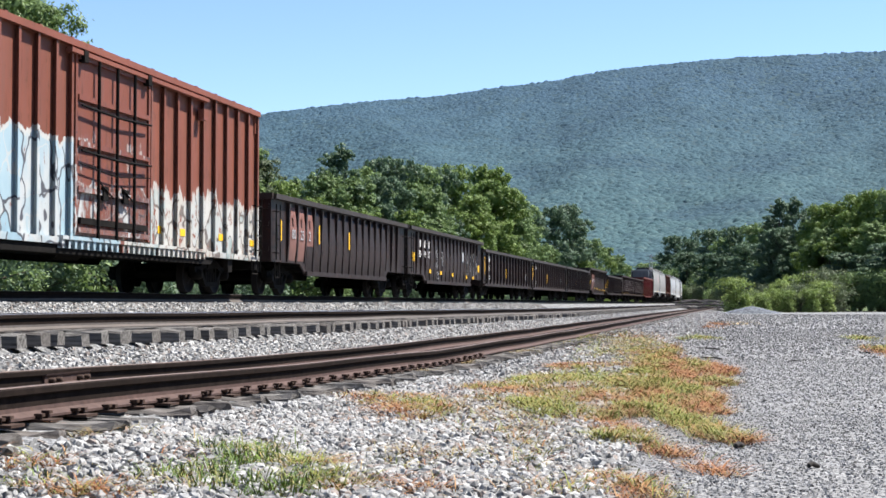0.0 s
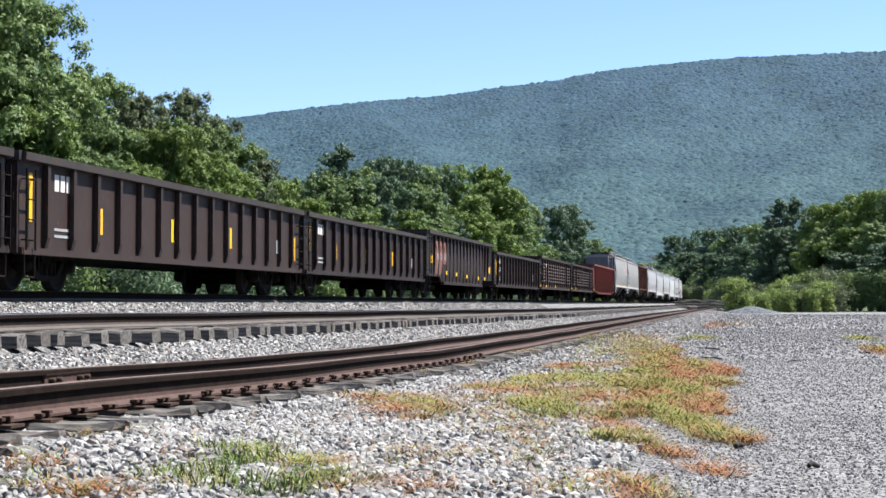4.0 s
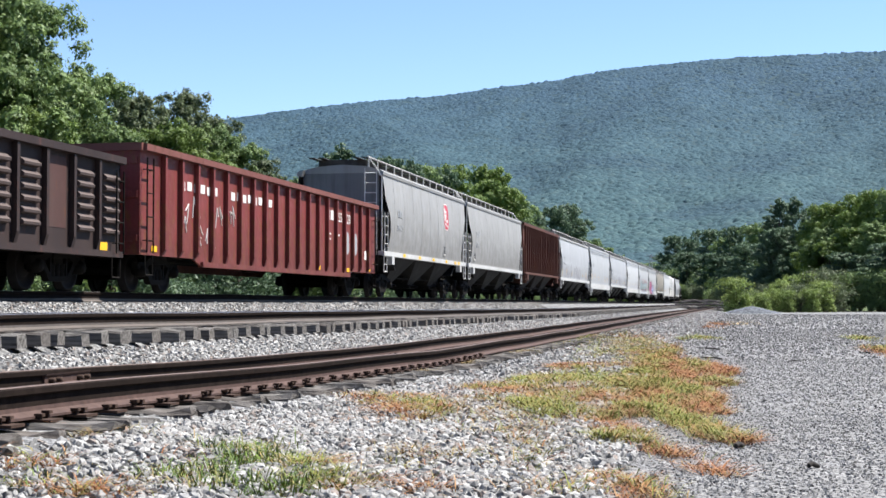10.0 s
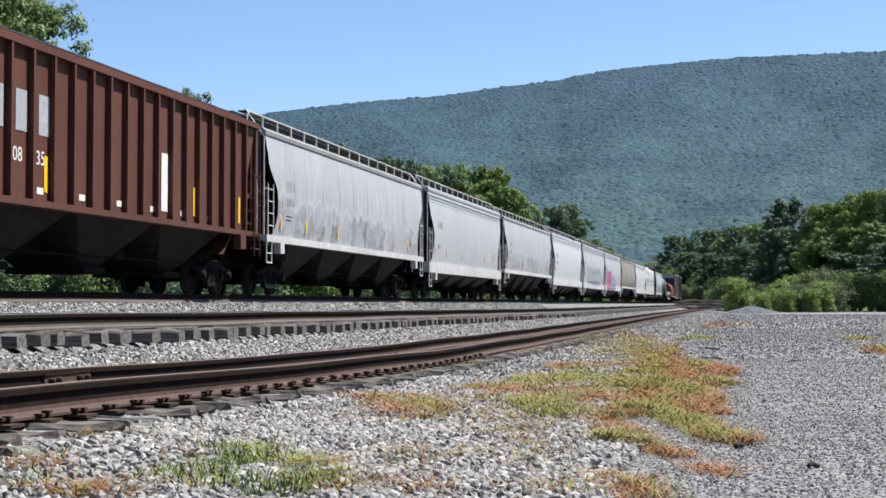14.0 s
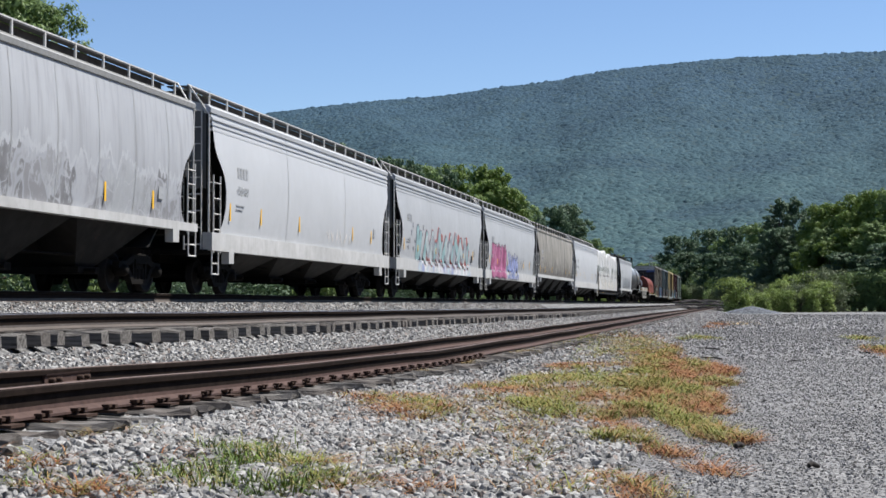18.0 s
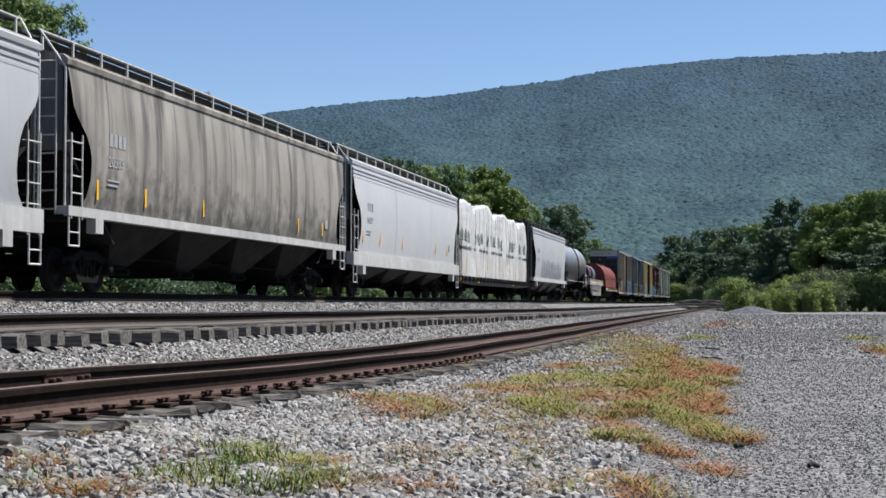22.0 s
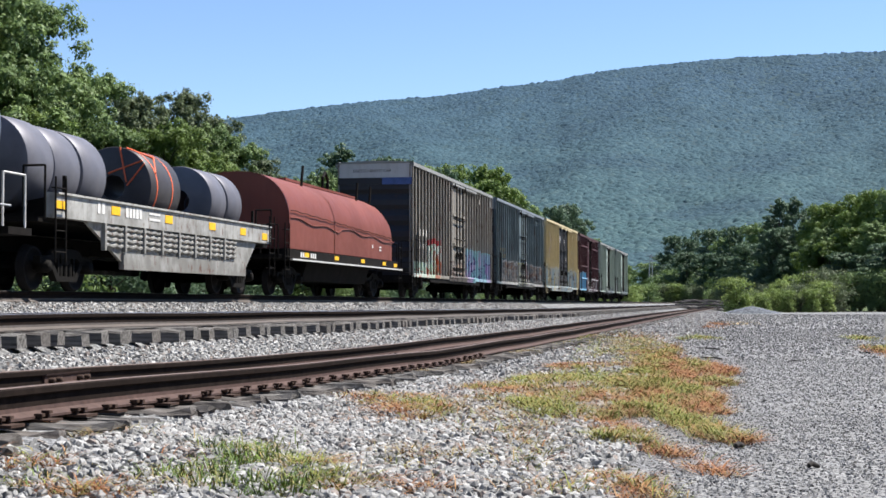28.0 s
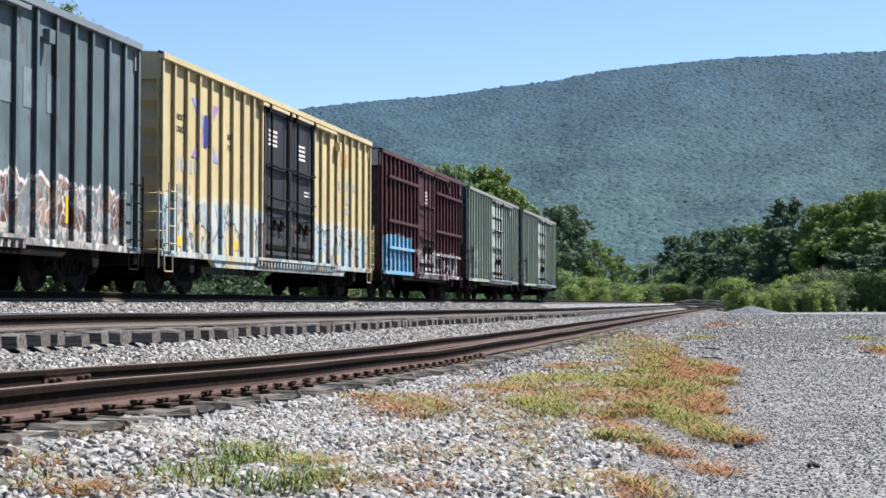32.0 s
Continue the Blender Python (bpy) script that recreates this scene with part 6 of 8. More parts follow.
# 2, 3, 7: black bowed gondolas; 4, 5, 6, 8: straight black gondolas
for k, (f, b, kind) in enumerate(((2.518, 3.508, "bow"), (3.549, 4.54, "bow"), (4.58, 5.608, "flat"), (5.636, 6.679, "flat"), (6.708, 7.719, "flat"), (7.76, 8.735, "bow"), (8.785, 9.798, "flat"))):
    L = length_of(f, b)
    h = L / 2
    if kind == "bow":
        c = gondola("gondola", ("black bowed-side gondola with faded red lettered panels", "black bowed-side gondola with white numbers and yellow reflectors", "", "", "", "black bowed-side gondola with faded red panels and yellow patches")[k],
                    L, 2.70, 0.58, 0.88, 17, P_GON, P_GON_CHORD, 0.10, 0.07, 1.35, 2.6)
        sp = [-h + 1.35 + (L - 2.7) * (q + 0.5) / 16 for q in range(3)]
        if k != 1:
            patch_panels(c, h, sp, 0.95, 2.42, P_PANEL_RED, 0.07)
        bars(c, 1.53, [(y - 0.08, 1.94, 0.15, 0.27) for y in sp], M_WHITE if k == 1 else P_PANEL_RED)
        for y, tx in zip(sp, (("80", "25", "2"), ("80", "19", "17"), 0, 0, 0, ("80", "27", "60"))[k]):
            lettering(c, tx, 1.532, y - 0.2, 1.55, 0.38, M_WHITE if k == 1 else M_GREY_MARK)
        if k == 0:
            g = Geo()
            for y, z in ((-h + 0.5, 1.45), (-h + 4.2, 1.5), (-h + 7.6, 1.45)):
                g.box(1.535, 1.54, y, y + 0.11, z, z + 0.55)
            part("reflector", g, M_YELLOW, c)
        else:
            reflectors(c, 1.515, [(-h + 3.7, 1.05), (-h + 5.9, 1.02), (-h + 8.4, 0.98), (h - 4.2, 0.95), (h - 2.5, 0.95)], 0.3, 0.15)
            reflectors(c, 1.456, [(-h + 0.9, 1.55), (h - 0.75, 1.4)], 0.36, 0.32)
        if k == 1:
            for y0, z0, tall in ((-3.1, 1.15, 0.75), (-1.95, 1.3, 0.6), (-2.9, 0.75, 0.3), (3.75, 1.0, 1.05), (4.55, 0.95, 1.0), (5.3, 1.0, 1.05), (6.1, 1.1, 0.85)):
                for side in (0.0, 0.17):
                    g = Geo().tube([(1.535, y0 + side + 0.09 * math.sin(q * 1.3 + y0 * 3 + side * 9), z0 + tall * q / 8) for q in range(9)], 0.014, 5)
                    part("graffiti", g, G_ASH, c, "thin grey sprayed scrawl")
            bars(c, 1.535, [(2.6, 1.62, 0.36, 0.4)], M_GREY_MARK)
    else:
        c = gondola("gondola", ("", "", "black gondola with white numbers and tall yellow reflectors", "black gondola with yellow end patches", "sooty black gondola with upright yellow reflectors", "", "black gondola with white lettering and yellow strips")[k],
                    L, 2.40, 0.64, 0.64, 15, P_GON2 if k % 2 else P_GON, P_GON_CHORD, 0.11, 0.0, 0.95, 0.0)
        bars(c, 1.4555, [(-h + 1.35 + 0.24 * q, 1.8, 0.17, 0.3) for q in range(3)], M_WHITE)
        if k in (2, 6):
            lettering(c, "53254" if k == 2 else "53058", 1.457, -h + 1.3, 1.4, 0.34, M_WHITE)
        bars(c, 1.4555, [(-h + 1.35, 1.08, 0.6, 0.05), (-h + 1.35, 0.96, 0.6, 0.05), (h - 2.2, 1.1, 0.3, 0.35)], M_GREY_MARK)
        g = Geo()
        ys = (0.35, 3.3, 7.0, 10.8) if k != 6 else (0.42, 5.2, 8.4)
        for q, y in enumerate(ys):
            z = 1.2 if q == 0 else 1.1
            g.box(1.4555, 1.461, -h + y, -h + y + 0.13, z, z + (0.85 if q == 0 else 0.5))
        g.box(1.4555, 1.461, h - 0.6, h - 0.48, 0.95, 1.6)
        part("reflector", g, M_YELLOW, c)
    roll(c, f, b)

# 9, 10: gondolas with louvred sides
for k, (f, b) in enumerate(((9.856, 10.869), (10.925, 11.903))):
    L = length_of(f, b)
    h = L / 2
    c = gondola("louvred_gondola", "brown gondola with lighter louvers in its side panels", L, 2.70, 0.70, 0.70, 13, P_LOUVER, P_LOUVER, 0.10, 0.0, 1.15, 0.0, 6)
    y = -h + 1.15 + (L - 2.3) * 1.5 / 12
    for yy in (y, -y - 0.05):
        bars(c, 1.4525, [(yy - 0.42, 1.15, 0.84, 1.3)], P_PANEL_BROWN)
    bars(c, 1.4565, [(y - 0.30 + 0.25 * q, 2.08, 0.17, 0.24) for q in range(3)], M_WHITE)
    lettering(c, "5430" if k == 0 else "5624", 1.458, y - 0.32, 1.66, 0.29, M_WHITE)
    reflectors(c, 1.46, [(-h + 0.55, 0.9), (-h + 3.2, 0.88), (-h + 7.9, 0.9), (h - 0.8, 0.88)], 0.34, 0.16)
    roll(c, f, b)

# 11: long red gondola
f, b = 11.969, 13.228
L = length_of(f, b)
h = L / 2
c = gondola("gondola", "long rusty red gondola with white lettering and scribbles", L, 3.10, 0.62, 0.78, 19, P_RED_GON, P_RED_CHORD, 0.10, 0.0, 1.15, 3.0)
bars(c, 1.4555, [(-h + 2.2 + 0.42 * q, 2.28 + (0.02 if q % 2 else 0), 0.28, 0.20) for q in range(16) if q not in (6, 7)], M_WHITE)
bars(c, 1.4555, [(4.12, 2.3, 0.28, 0.3), (4.5, 2.3, 0.28, 0.3)], M_WHITE)
for q, tx in enumerate(("355", "028")):
    lettering(c, tx, 1.457, 5.16 + 0.99 * q, 2.28, 0.42, M_WHITE)
bars(c, 1.4555, [(4.1, 1.85, 0.4, 0.05), (4.1, 1.7, 0.4, 0.05), (5.1, 1.85, 0.4, 0.05), (8.6, 1.2, 0.4, 0.3)], M_WHITE)
g = Geo()
rnd = random.Random(5)
for q in range(14):
    y, z = -h + 2.2 + rnd.uniform(0, 3.6), 0.95 + rnd.uniform(0, 0.8)
    g.tube([(1.46, y, z), (1.46, y + rnd.uniform(-0.2, 0.2), z + rnd.uniform(0.2, 0.5)), (1.46, y + rnd.uniform(-0.1, 0.3), z + rnd.uniform(0, 0.3))], 0.014, 4)
part("graffiti", g, M_WHITE, c, "white scribbled tags")
g = Geo()
for y in (6.43, 7.43):
    g.lathe(((1.456, 0.001), (1.4565, 0.2), (1.457, 0.24)), "x", 20, (0, y, 1.55)).lathe(((1.456, 0.001), (1.4565, 0.2), (1.457, 0.22)), "x", 20, (0, y, 1.8))
part("graffiti", g, M_GREY_MARK, c, "pale sprayed ovals")
reflectors(c, 1.46, [(-h + 0.7, 0.92), (3.2, 0.82), (6.5, 0.82), (9.2, 0.9)], 0.3, 0.12)
roll(c, f, b)

# 12, 13: light grey hoppers
for k, (f, b) in enumerate(((13.274, 14.244), (14.285, 15.335))):
    L = length_of(f, b)
    h = L / 2
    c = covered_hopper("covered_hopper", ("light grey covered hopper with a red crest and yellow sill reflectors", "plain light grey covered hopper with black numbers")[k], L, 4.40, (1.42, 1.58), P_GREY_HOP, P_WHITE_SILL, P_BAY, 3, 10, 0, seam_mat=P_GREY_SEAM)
    x = hopper_profile(2.9, 1.58, 4.22)
    bars(c, x + 0.012, [(-h + 2.0 + 0.26 * q, 2.85, 0.17, 0.26) for q in range(3)], M_GREY_MARK)
    lettering(c, "286423" if k == 0 else "625431", hopper_profile(2.45, 1.58, 4.22) + 0.012, -h + 1.9, 2.38, 0.3, M_GREY_MARK)
    y = h - 4.9 if k == 0 else -h + 1.6
    bars(c, hopper_profile(1.9, 1.58, 4.22) + 0.012, [(y - 0.05, 1.76, 0.4, 0.42)], M_WHITE)
    bars(c, hopper_profile(1.9, 1.58, 4.22) + 0.018, [(y, 1.81, 0.3, 0.3)], M_BLACK)
    if k == 0:
        def crest_sheet(half, z0, z1, off, y=3.2, cut=0.4):
            """A patch that follows the curved side, its corners cut off over a share of its half width."""
            zs = [z0 + (z1 - z0) * q / 12 for q in range(13)]
            wide = [half * (1 - cut * max(0.0, 1 - min(q, 12 - q) / 2.5)) for q in range(13)]
            return Geo().quad_strip([[(hopper_profile(z, 1.58, 4.22) + off, y + s_ * w, z) for s_ in (-1, -0.4, 0.4, 1)] for z, w in zip(zs, wide)], False, True)

        part("crest", crest_sheet(0.50, 2.80, 3.90, 0.008), M_WHITE, c)
        part("crest", crest_sheet(0.46, 2.84, 3.86, 0.013), spray_paint("crest_red", (0.42, 0.055, 0.085)), c, "red railway crest without lettering")
        for y, half, z0, z1 in ((2.93, 0.09, 3.18, 3.74), (3.16, 0.12, 3.52, 3.62), (3.06, 0.07, 3.3, 3.44), (3.3, 0.14, 3.12, 3.26), (3.02, 0.12, 3.0, 3.1), (3.3, 0.1, 2.95, 3.03), (3.22, 0.025, 3.3, 3.5)):
            part("crest_mark", crest_sheet(half, z0, z1, 0.018, y, 0.5), M_WHITE, c)
        reflectors(c, 1.601, [(-h + 13.77 - q, 1.505) for q in (0, 0.8, 2.75, 5.4, 8.0, 10.65)], 0.4, 0.11)
    roll(c, f, b)

# 14: red oxide ribbed hopper
f, b = 15.388, 16.436
L = length_of(f, b)
h = L / 2
c = ribbed_hopper("ribbed_hopper", "red oxide ribbed covered hopper with white lettering", L, 4.36, (1.46, 1.58), P_OXIDE, 19)
bars(c, 1.4555, [(-h + 2.95 + 0.86 * q, 2.75, 0.42, 0.72) for q in range(3)], M_GREY_MARK)
for q, tx in enumerate(("3", "08", "35")):
    lettering(c, tx, 1.457, -h + 2.85 + 0.86 * q, 2.22, 0.36, M_WHITE)
bars(c, 1.4555, [(2.0, 1.75, 0.36, 1.25)] + [(-h + 2.9 + 0.86 * q, 1.7, 0.25, 0.12) for q in range(0, 14, 2)], M_WHITE)
g = Geo()
for y in (-h + 1.35, -h + 4.9, 3.9, 7.0):
    g.box(1.4555, 1.461, y, y + 0.12, 1.75, 2.4)
part("reflector", g, M_YELLOW, c)
roll(c, f, b)

# 15 to 22: grey and white hoppers
SPECS = ((16.464, 17.678, "stain", "pale grey covered hopper with a dark wavy stain"), (17.748, 18.865, "tall", "white covered hopper with a deep sill and ribbed eave"),
         (18.938, 20.15, "stain", "pale grey covered hopper streaked with dark grime"), (20.209, 21.32, "tall", "clean white covered hopper with a deep sill"),
         (21.389, 22.515, "tall", "white covered hopper with large teal and black graffiti"), (22.566, 23.676, "tall", "white covered hopper with pink and blue graffiti"),
         (23.738, 24.953, "sooty", "sooty beige covered hopper with black streaks"), (25.016, 26.137, "tall", "clean white covered hopper with a ribbed eave"))
for k, (f, b, kind, label) in enumerate(SPECS):
    L = length_of(f, b)
    h = L / 2
    if kind == "tall":
        lo = 1.42
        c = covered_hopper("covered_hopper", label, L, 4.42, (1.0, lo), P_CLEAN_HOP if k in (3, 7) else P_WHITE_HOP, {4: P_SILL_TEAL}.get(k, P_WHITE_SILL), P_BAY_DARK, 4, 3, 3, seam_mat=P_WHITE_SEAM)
        hi = 4.24
    else:
        paint_ = P_STAIN_HOP if kind == "stain" else P_BROWN_HOP
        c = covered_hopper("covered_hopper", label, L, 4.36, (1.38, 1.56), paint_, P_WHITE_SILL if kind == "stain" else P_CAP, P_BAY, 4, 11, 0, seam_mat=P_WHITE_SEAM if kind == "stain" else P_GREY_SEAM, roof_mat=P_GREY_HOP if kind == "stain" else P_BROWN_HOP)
        lo, hi = 1.56, 4.18
    x1, x2 = max(hopper_profile(2.82, lo, hi), hopper_profile(3.08, lo, hi)) + 0.004, max(hopper_profile(2.42, lo, hi), hopper_profile(2.65, lo, hi)) + 0.004
    ink = M_GREY_MARK
    bars(c, x1, [(-h + 1.75 + 0.21 * q, 2.82, 0.14, 0.26) for q in range(4)], ink)
    num = ("20347", "", "20322", "450409", "", "4583", "20339", "56029")[k]
    if num:
        lettering(c, num, x2, -h + 1.7, 2.42, 0.3, ink)
    bars(c, hopper_profile(2.1, lo, hi) + 0.014, [(-h + 1.7, 2.14, 0.6, 0.035), (-h + 1.7, 2.05, 0.5, 0.035), (h - 2.3, 1.98, 0.26, 0.26)], M_GREY_MARK)
    g = Geo()
    for q, y in enumerate((-h + 1.25, -h + 3.6, -h + 7.0, h - 5.0, h - 2.6)):
        x = hopper_profile(1.95, lo, hi) + 0.012
        g.box(x, x + 0.004, y, y + 0.08, 1.75, 2.25 + (0.4 if q == 0 else 0))
    part("reflector", g, M_YELLOW, c)
    if k == 4:
        big = [(-4.3 + 1.2 * q, 1.50 - 0.04 * (q % 2), 1.2, 0.86 + 0.1 * (q % 3)) for q in range(8)]
        spray(c, big, lo, hi, (G_RED,), 61, "blade", rim=0.07, base=0.003)
        spray(c, big, lo, hi, (G_SMOKE, G_TEAL, G_PALE, G_STONE), 61, "blade")
        spray(c, [(-5.7, 1.5, 0.9, 1.15)], lo, hi, (G_SMOKE, G_TEAL), 8, "bubble")
        spray(c, [(-h + 1.9 + 0.23 * q, 1.75 + 0.28 * (q % 4), 0.22, 0.2) for q in range(13)], lo, hi, (G_SMOKE,), 5, "scribble")
        bars(c, hopper_profile(1.9, lo, hi) + 0.012, [(h - 3.0, 1.62, 0.3, 0.3)], M_BLACK)
    if k == 5:
        pink = [(-7.1 + 0.94 * q, 1.12 + 0.06 * (q % 2), 1.0, 1.6 - 0.12 * (q % 2)) for q in range(5)]
        spray(c, pink, lo, hi, (G_DARK, G_PINK, G_ROSE), 33, "bubble", rim=0.06)
        spray(c, [(-1.9 + 0.74 * q, 1.15, 0.8, 1.15 - 0.1 * (q % 3)) for q in range(5)], lo, hi, (G_DARK, G_BLUE, G_LILAC), 44, "blade")
        spray(c, [(-h + 10.2 + 0.3 * q, 1.6 + 0.2 * (q % 3), 0.28, 0.3) for q in range(10)], lo, hi, (G_SMOKE,), 15, "scribble")
    if k == 3:
        spray(c, [(h - 8 + 0.5 * q, 1.6, 0.4, 0.4) for q in range(6)], lo, hi, (M_WHITE,), 15, "scribble")
    roll(c, f, b)

# 23: bulkhead flat car with wrapped lumber
f, b = 26.168, 27.535
L = length_of(f, b)
c = roll(bulkhead_flat("black bulkhead flat car carrying white-wrapped lumber", L, P_BAY_DARK), f, b)
w = (L - 0.7) / 6
for k in range(6):
    st = lumber_stack("lumber packs in white printed plastic wrap on the flat car", w - 0.004, 3.28, k + 2)
    TRAIN.append((st, SPEED * (f + b) / 2 + LEAD, Matrix.Translation((0, -L / 2 + 0.35 + w * (k + 0.5), 1.022))))

# 24: grey hopper with dark ends and dripping letters
f, b = 27.629, 28.668
L = length_of(f, b)
h = L / 2
c = covered_hopper("covered_hopper", "light grey covered hopper with black ends and dripping graffiti", L, 4.34, (1.12, 1.32), P_WHITE_HOP, P_WHITE_SILL, P_BLUE_BAY, 3, 4, 1, M_STEEL, seam_mat=P_GREY_SEAM, end_mat=P_BLUE_BAY)
bars(c, hopper_profile(2.95, 1.32, 4.16) + 0.012, [(-h + 1.7 + 0.22 * q, 2.82, 0.15, 0.26) for q in range(4)], M_GREY_MARK)
lettering(c, "848971", hopper_profile(2.4, 1.32, 4.16) + 0.012, -h + 1.6, 2.32, 0.3, M_GREY_MARK)
spray(c, [(-h + 3.6 + 0.62 * q, 1.42, 0.5, 1.05 - 0.12 * (q % 3)) for q in range(17)], 1.32, 4.16, (G_STONE,), 21, "scribble")
spray(c, [(-h + 3.6 + 0.85 * q, 1.45, 0.6, 0.95 - 0.1 * (q % 3)) for q in range(12)], 1.32, 4.16, (G_SMOKE, G_STONE), 22, "blade", rim=0.025)
roll(c, f, b)

# 25: tank car
f, b = 28.695, 29.66
c = roll(tank_car("grey tank car with a black belly", length_of(f, b), P_TANK), f, b)

# 26: flat car with steel coils
f, b = 29.72, 30.502
L = length_of(f, b)
h = L / 2
roll(coil_flat("chalky white coil flat car with corrugated sides", L, P_FLAT_WHITE), f, b)
for y, w, r, kind in ((0.55, 1.05, 0.92, 0), (1.72, 1.1, 0.90, 0), (2.95, 1.1, 0.90, 0), (6.75, 1.75, 0.90, 1), (10.35, 1.05, 0.86, 0), (11.55, 1.05, 0.86, 0)):
    st = steel_coil("steel_coil", "dark coil of sheet steel bound with orange straps" if kind else "bare grey coil of sheet steel lying in the cradle", w, r, P_COIL_DARK if kind else P_COIL, P_STRAP if kind else None)
    TRAIN.append((st, SPEED * (f + b) / 2 + LEAD, Matrix.Translation((0, -h + y, 1.442))))

# 27: covered coil car
f, b = 30.585, 31.425
roll(coil_car("faded red covered coil car with a rounded hood", length_of(f, b), P_HOOD), f, b)

# 28 to 33: tall boxcars
f, b = 31.588, 32.726
L = length_of(f, b)
h = L / 2
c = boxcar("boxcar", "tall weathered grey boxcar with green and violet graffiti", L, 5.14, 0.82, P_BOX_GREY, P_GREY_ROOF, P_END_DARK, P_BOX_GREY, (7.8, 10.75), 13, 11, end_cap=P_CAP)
bars(c, 1.4045, [(-h + 1.25 + 0.62 * q, 1.4, 0.62, 1.3 - 0.03 * q) for q in range(4)], M_BLACK)
bars(c, 1.409, [(-h + 1.5 + 0.62 * q, 2.4, 0.2, 0.26) for q in range(3)], M_WHITE)
for q, tx in enumerate(("12", "96", "3", "3")):
    lettering(c, tx, 1.411, -h + 1.47 + 0.62 * q, 1.95 - 0.03 * q, 0.3, M_WHITE)
part("lettering", text_mesh("EXCESS HEIGHT CAR", 0.16, M_BLACK), None, c, at=pose(-0.85, -h - 0.004 + 0.02, 4.75, 90, 0, 0))
part("end_stripe", Geo().box(-1.44, 0.3, -h - 0.004, -h + 0.02, 4.28, 4.54), P_END_DARK, c)
part("end_stripe", Geo().box(0.3, 1.44, -h - 0.004, -h + 0.02, 4.28, 4.54), spray_paint("stripe_blue", (0.06, 0.10, 0.25)), c)
roll(c, f, b)

f, b = 32.817, 33.961
L = length_of(f, b)
h = L / 2
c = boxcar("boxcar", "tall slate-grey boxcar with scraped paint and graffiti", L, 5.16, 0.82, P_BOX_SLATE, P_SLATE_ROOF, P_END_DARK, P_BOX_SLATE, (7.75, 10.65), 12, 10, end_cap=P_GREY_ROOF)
bars(c, 1.4045, [(-h + 1.6 + 0.72 * q, 2.1, 0.42, 0.62) for q in range(3)], spray_paint("patch_blue_grey", (0.21, 0.25, 0.29)))
bars(c, 1.409, [(-h + 1.72 + 0.72 * q, 2.5, 0.14, 0.16) for q in range(3)] + [(-h + 1.7 + 0.72 * q, 2.18, 0.2, 0.2) for q in range(3)], M_YELLOW)
bars(c, 1.4045, [(h - 5.9 + 0.9 * q, 3.2, 0.5, 0.7) for q in range(3)], spray_paint("patch_pale", (0.15, 0.19, 0.21)))
g = Geo()
for y in (-h + 4.4, -h + 6.6, h - 6.0, h - 3.3):
    g.box(1.4045, 1.41, y, y + 0.1, 1.25, 1.75)
part("reflector", g, M_YELLOW, c)
roll(c, f, b)

f, b = 34.034, 35.186
L = length_of(f, b)
h = L / 2
c = boxcar("boxcar", "tall yellow boxcar with black double doors and pale graffiti", L, 5.2, 0.82, P_BOX_YELLOW, P_YELLOW_ROOF, P_YELLOW_ROOF, P_DOOR_BLACK, (6.95, 11.65), 9, 8, doors=2, door_ribs=(0.34, 0.6), rail_mat=P_YELLOW_ROOF, belly_mat=P_BOX_YELLOW)
for tx, y, z in (("next", 0.95, 3.85), ("load", 0.95, 3.58), ("any", 4.35, 3.75), ("road", 4.35, 3.48)):
    lettering(c, tx, 1.408, -h + y, z, 0.3, M_BLACK)
M_VIOLET, M_NAVY = spray_paint("emblem_violet", (0.30, 0.20, 0.42)), spray_paint("emblem_navy", (0.04, 0.05, 0.16))
for a, b_, m, x in (((2.1, 4.45), (3.6, 3.1), G_BLUE, 1.407), ((2.1, 3.1), (3.6, 4.45), M_VIOLET, 1.411)):
    dy, dz = b_[0] - a[0], b_[1] - a[1]
    g = Geo()
    g.extrude([(-h + a[0] - 0.16, a[1]), (-h + a[0] + 0.2, a[1]), (-h + b_[0] + 0.16, b_[1]), (-h + b_[0] - 0.2, b_[1])], x, x + 0.003, "x")
    part("emblem", g, m, c)
part("emblem", Geo().extrude([(-h + 2.75, 3.4), (-h + 2.95, 3.4), (-h + 3.0, 3.78), (-h + 2.95, 4.15), (-h + 2.75, 4.15), (-h + 2.7, 3.78)], 1.415, 1.418, "x"), M_NAVY, c)
bars(c, 1.4065, [(-h + 0.9 + 0.42 * q, 2.72, 0.26, 0.3) for q in range(4)], M_GREY_MARK)
lettering(c, "660538", 1.408, -h + 0.9, 2.22, 0.34, M_GREY_MARK)
bars(c, 1.462, [(-h + 7.4, 4.3 - 0.12 * q, 0.75, 0.06) for q in range(4)] + [(-h + 10.0, 4.15 - 0.12 * q, 0.75, 0.06) for q in range(4)] + [(-h + 10.7, 2.9 - 0.1 * q, 0.5, 0.04) for q in range(2)], M_WHITE)
bars(c, 1.4065, [(h - 3.6 + 0.3 * q, 4.1 - 0.02 * q, 0.2, 0.42) for q in range(3)], spray_paint("patch_orange", (0.55, 0.25, 0.12)))
bars(c, 1.4065, [(h - 4.2 + 0.35 * q, 3.35 - 0.05 * (q % 2), 0.22, 0.25) for q in range(8)] + [(h - 3.2, 2.9, 0.9, 0.16), (h - 3.2, 2.6, 0.9, 0.16)], M_GREY_MARK)
reflectors(c, 1.407, [(-h + 1.1, 1.15), (-h + 4.9, 1.2), (h - 4.0, 1.15)], 0.5, 0.22)
roll(c, f, b)

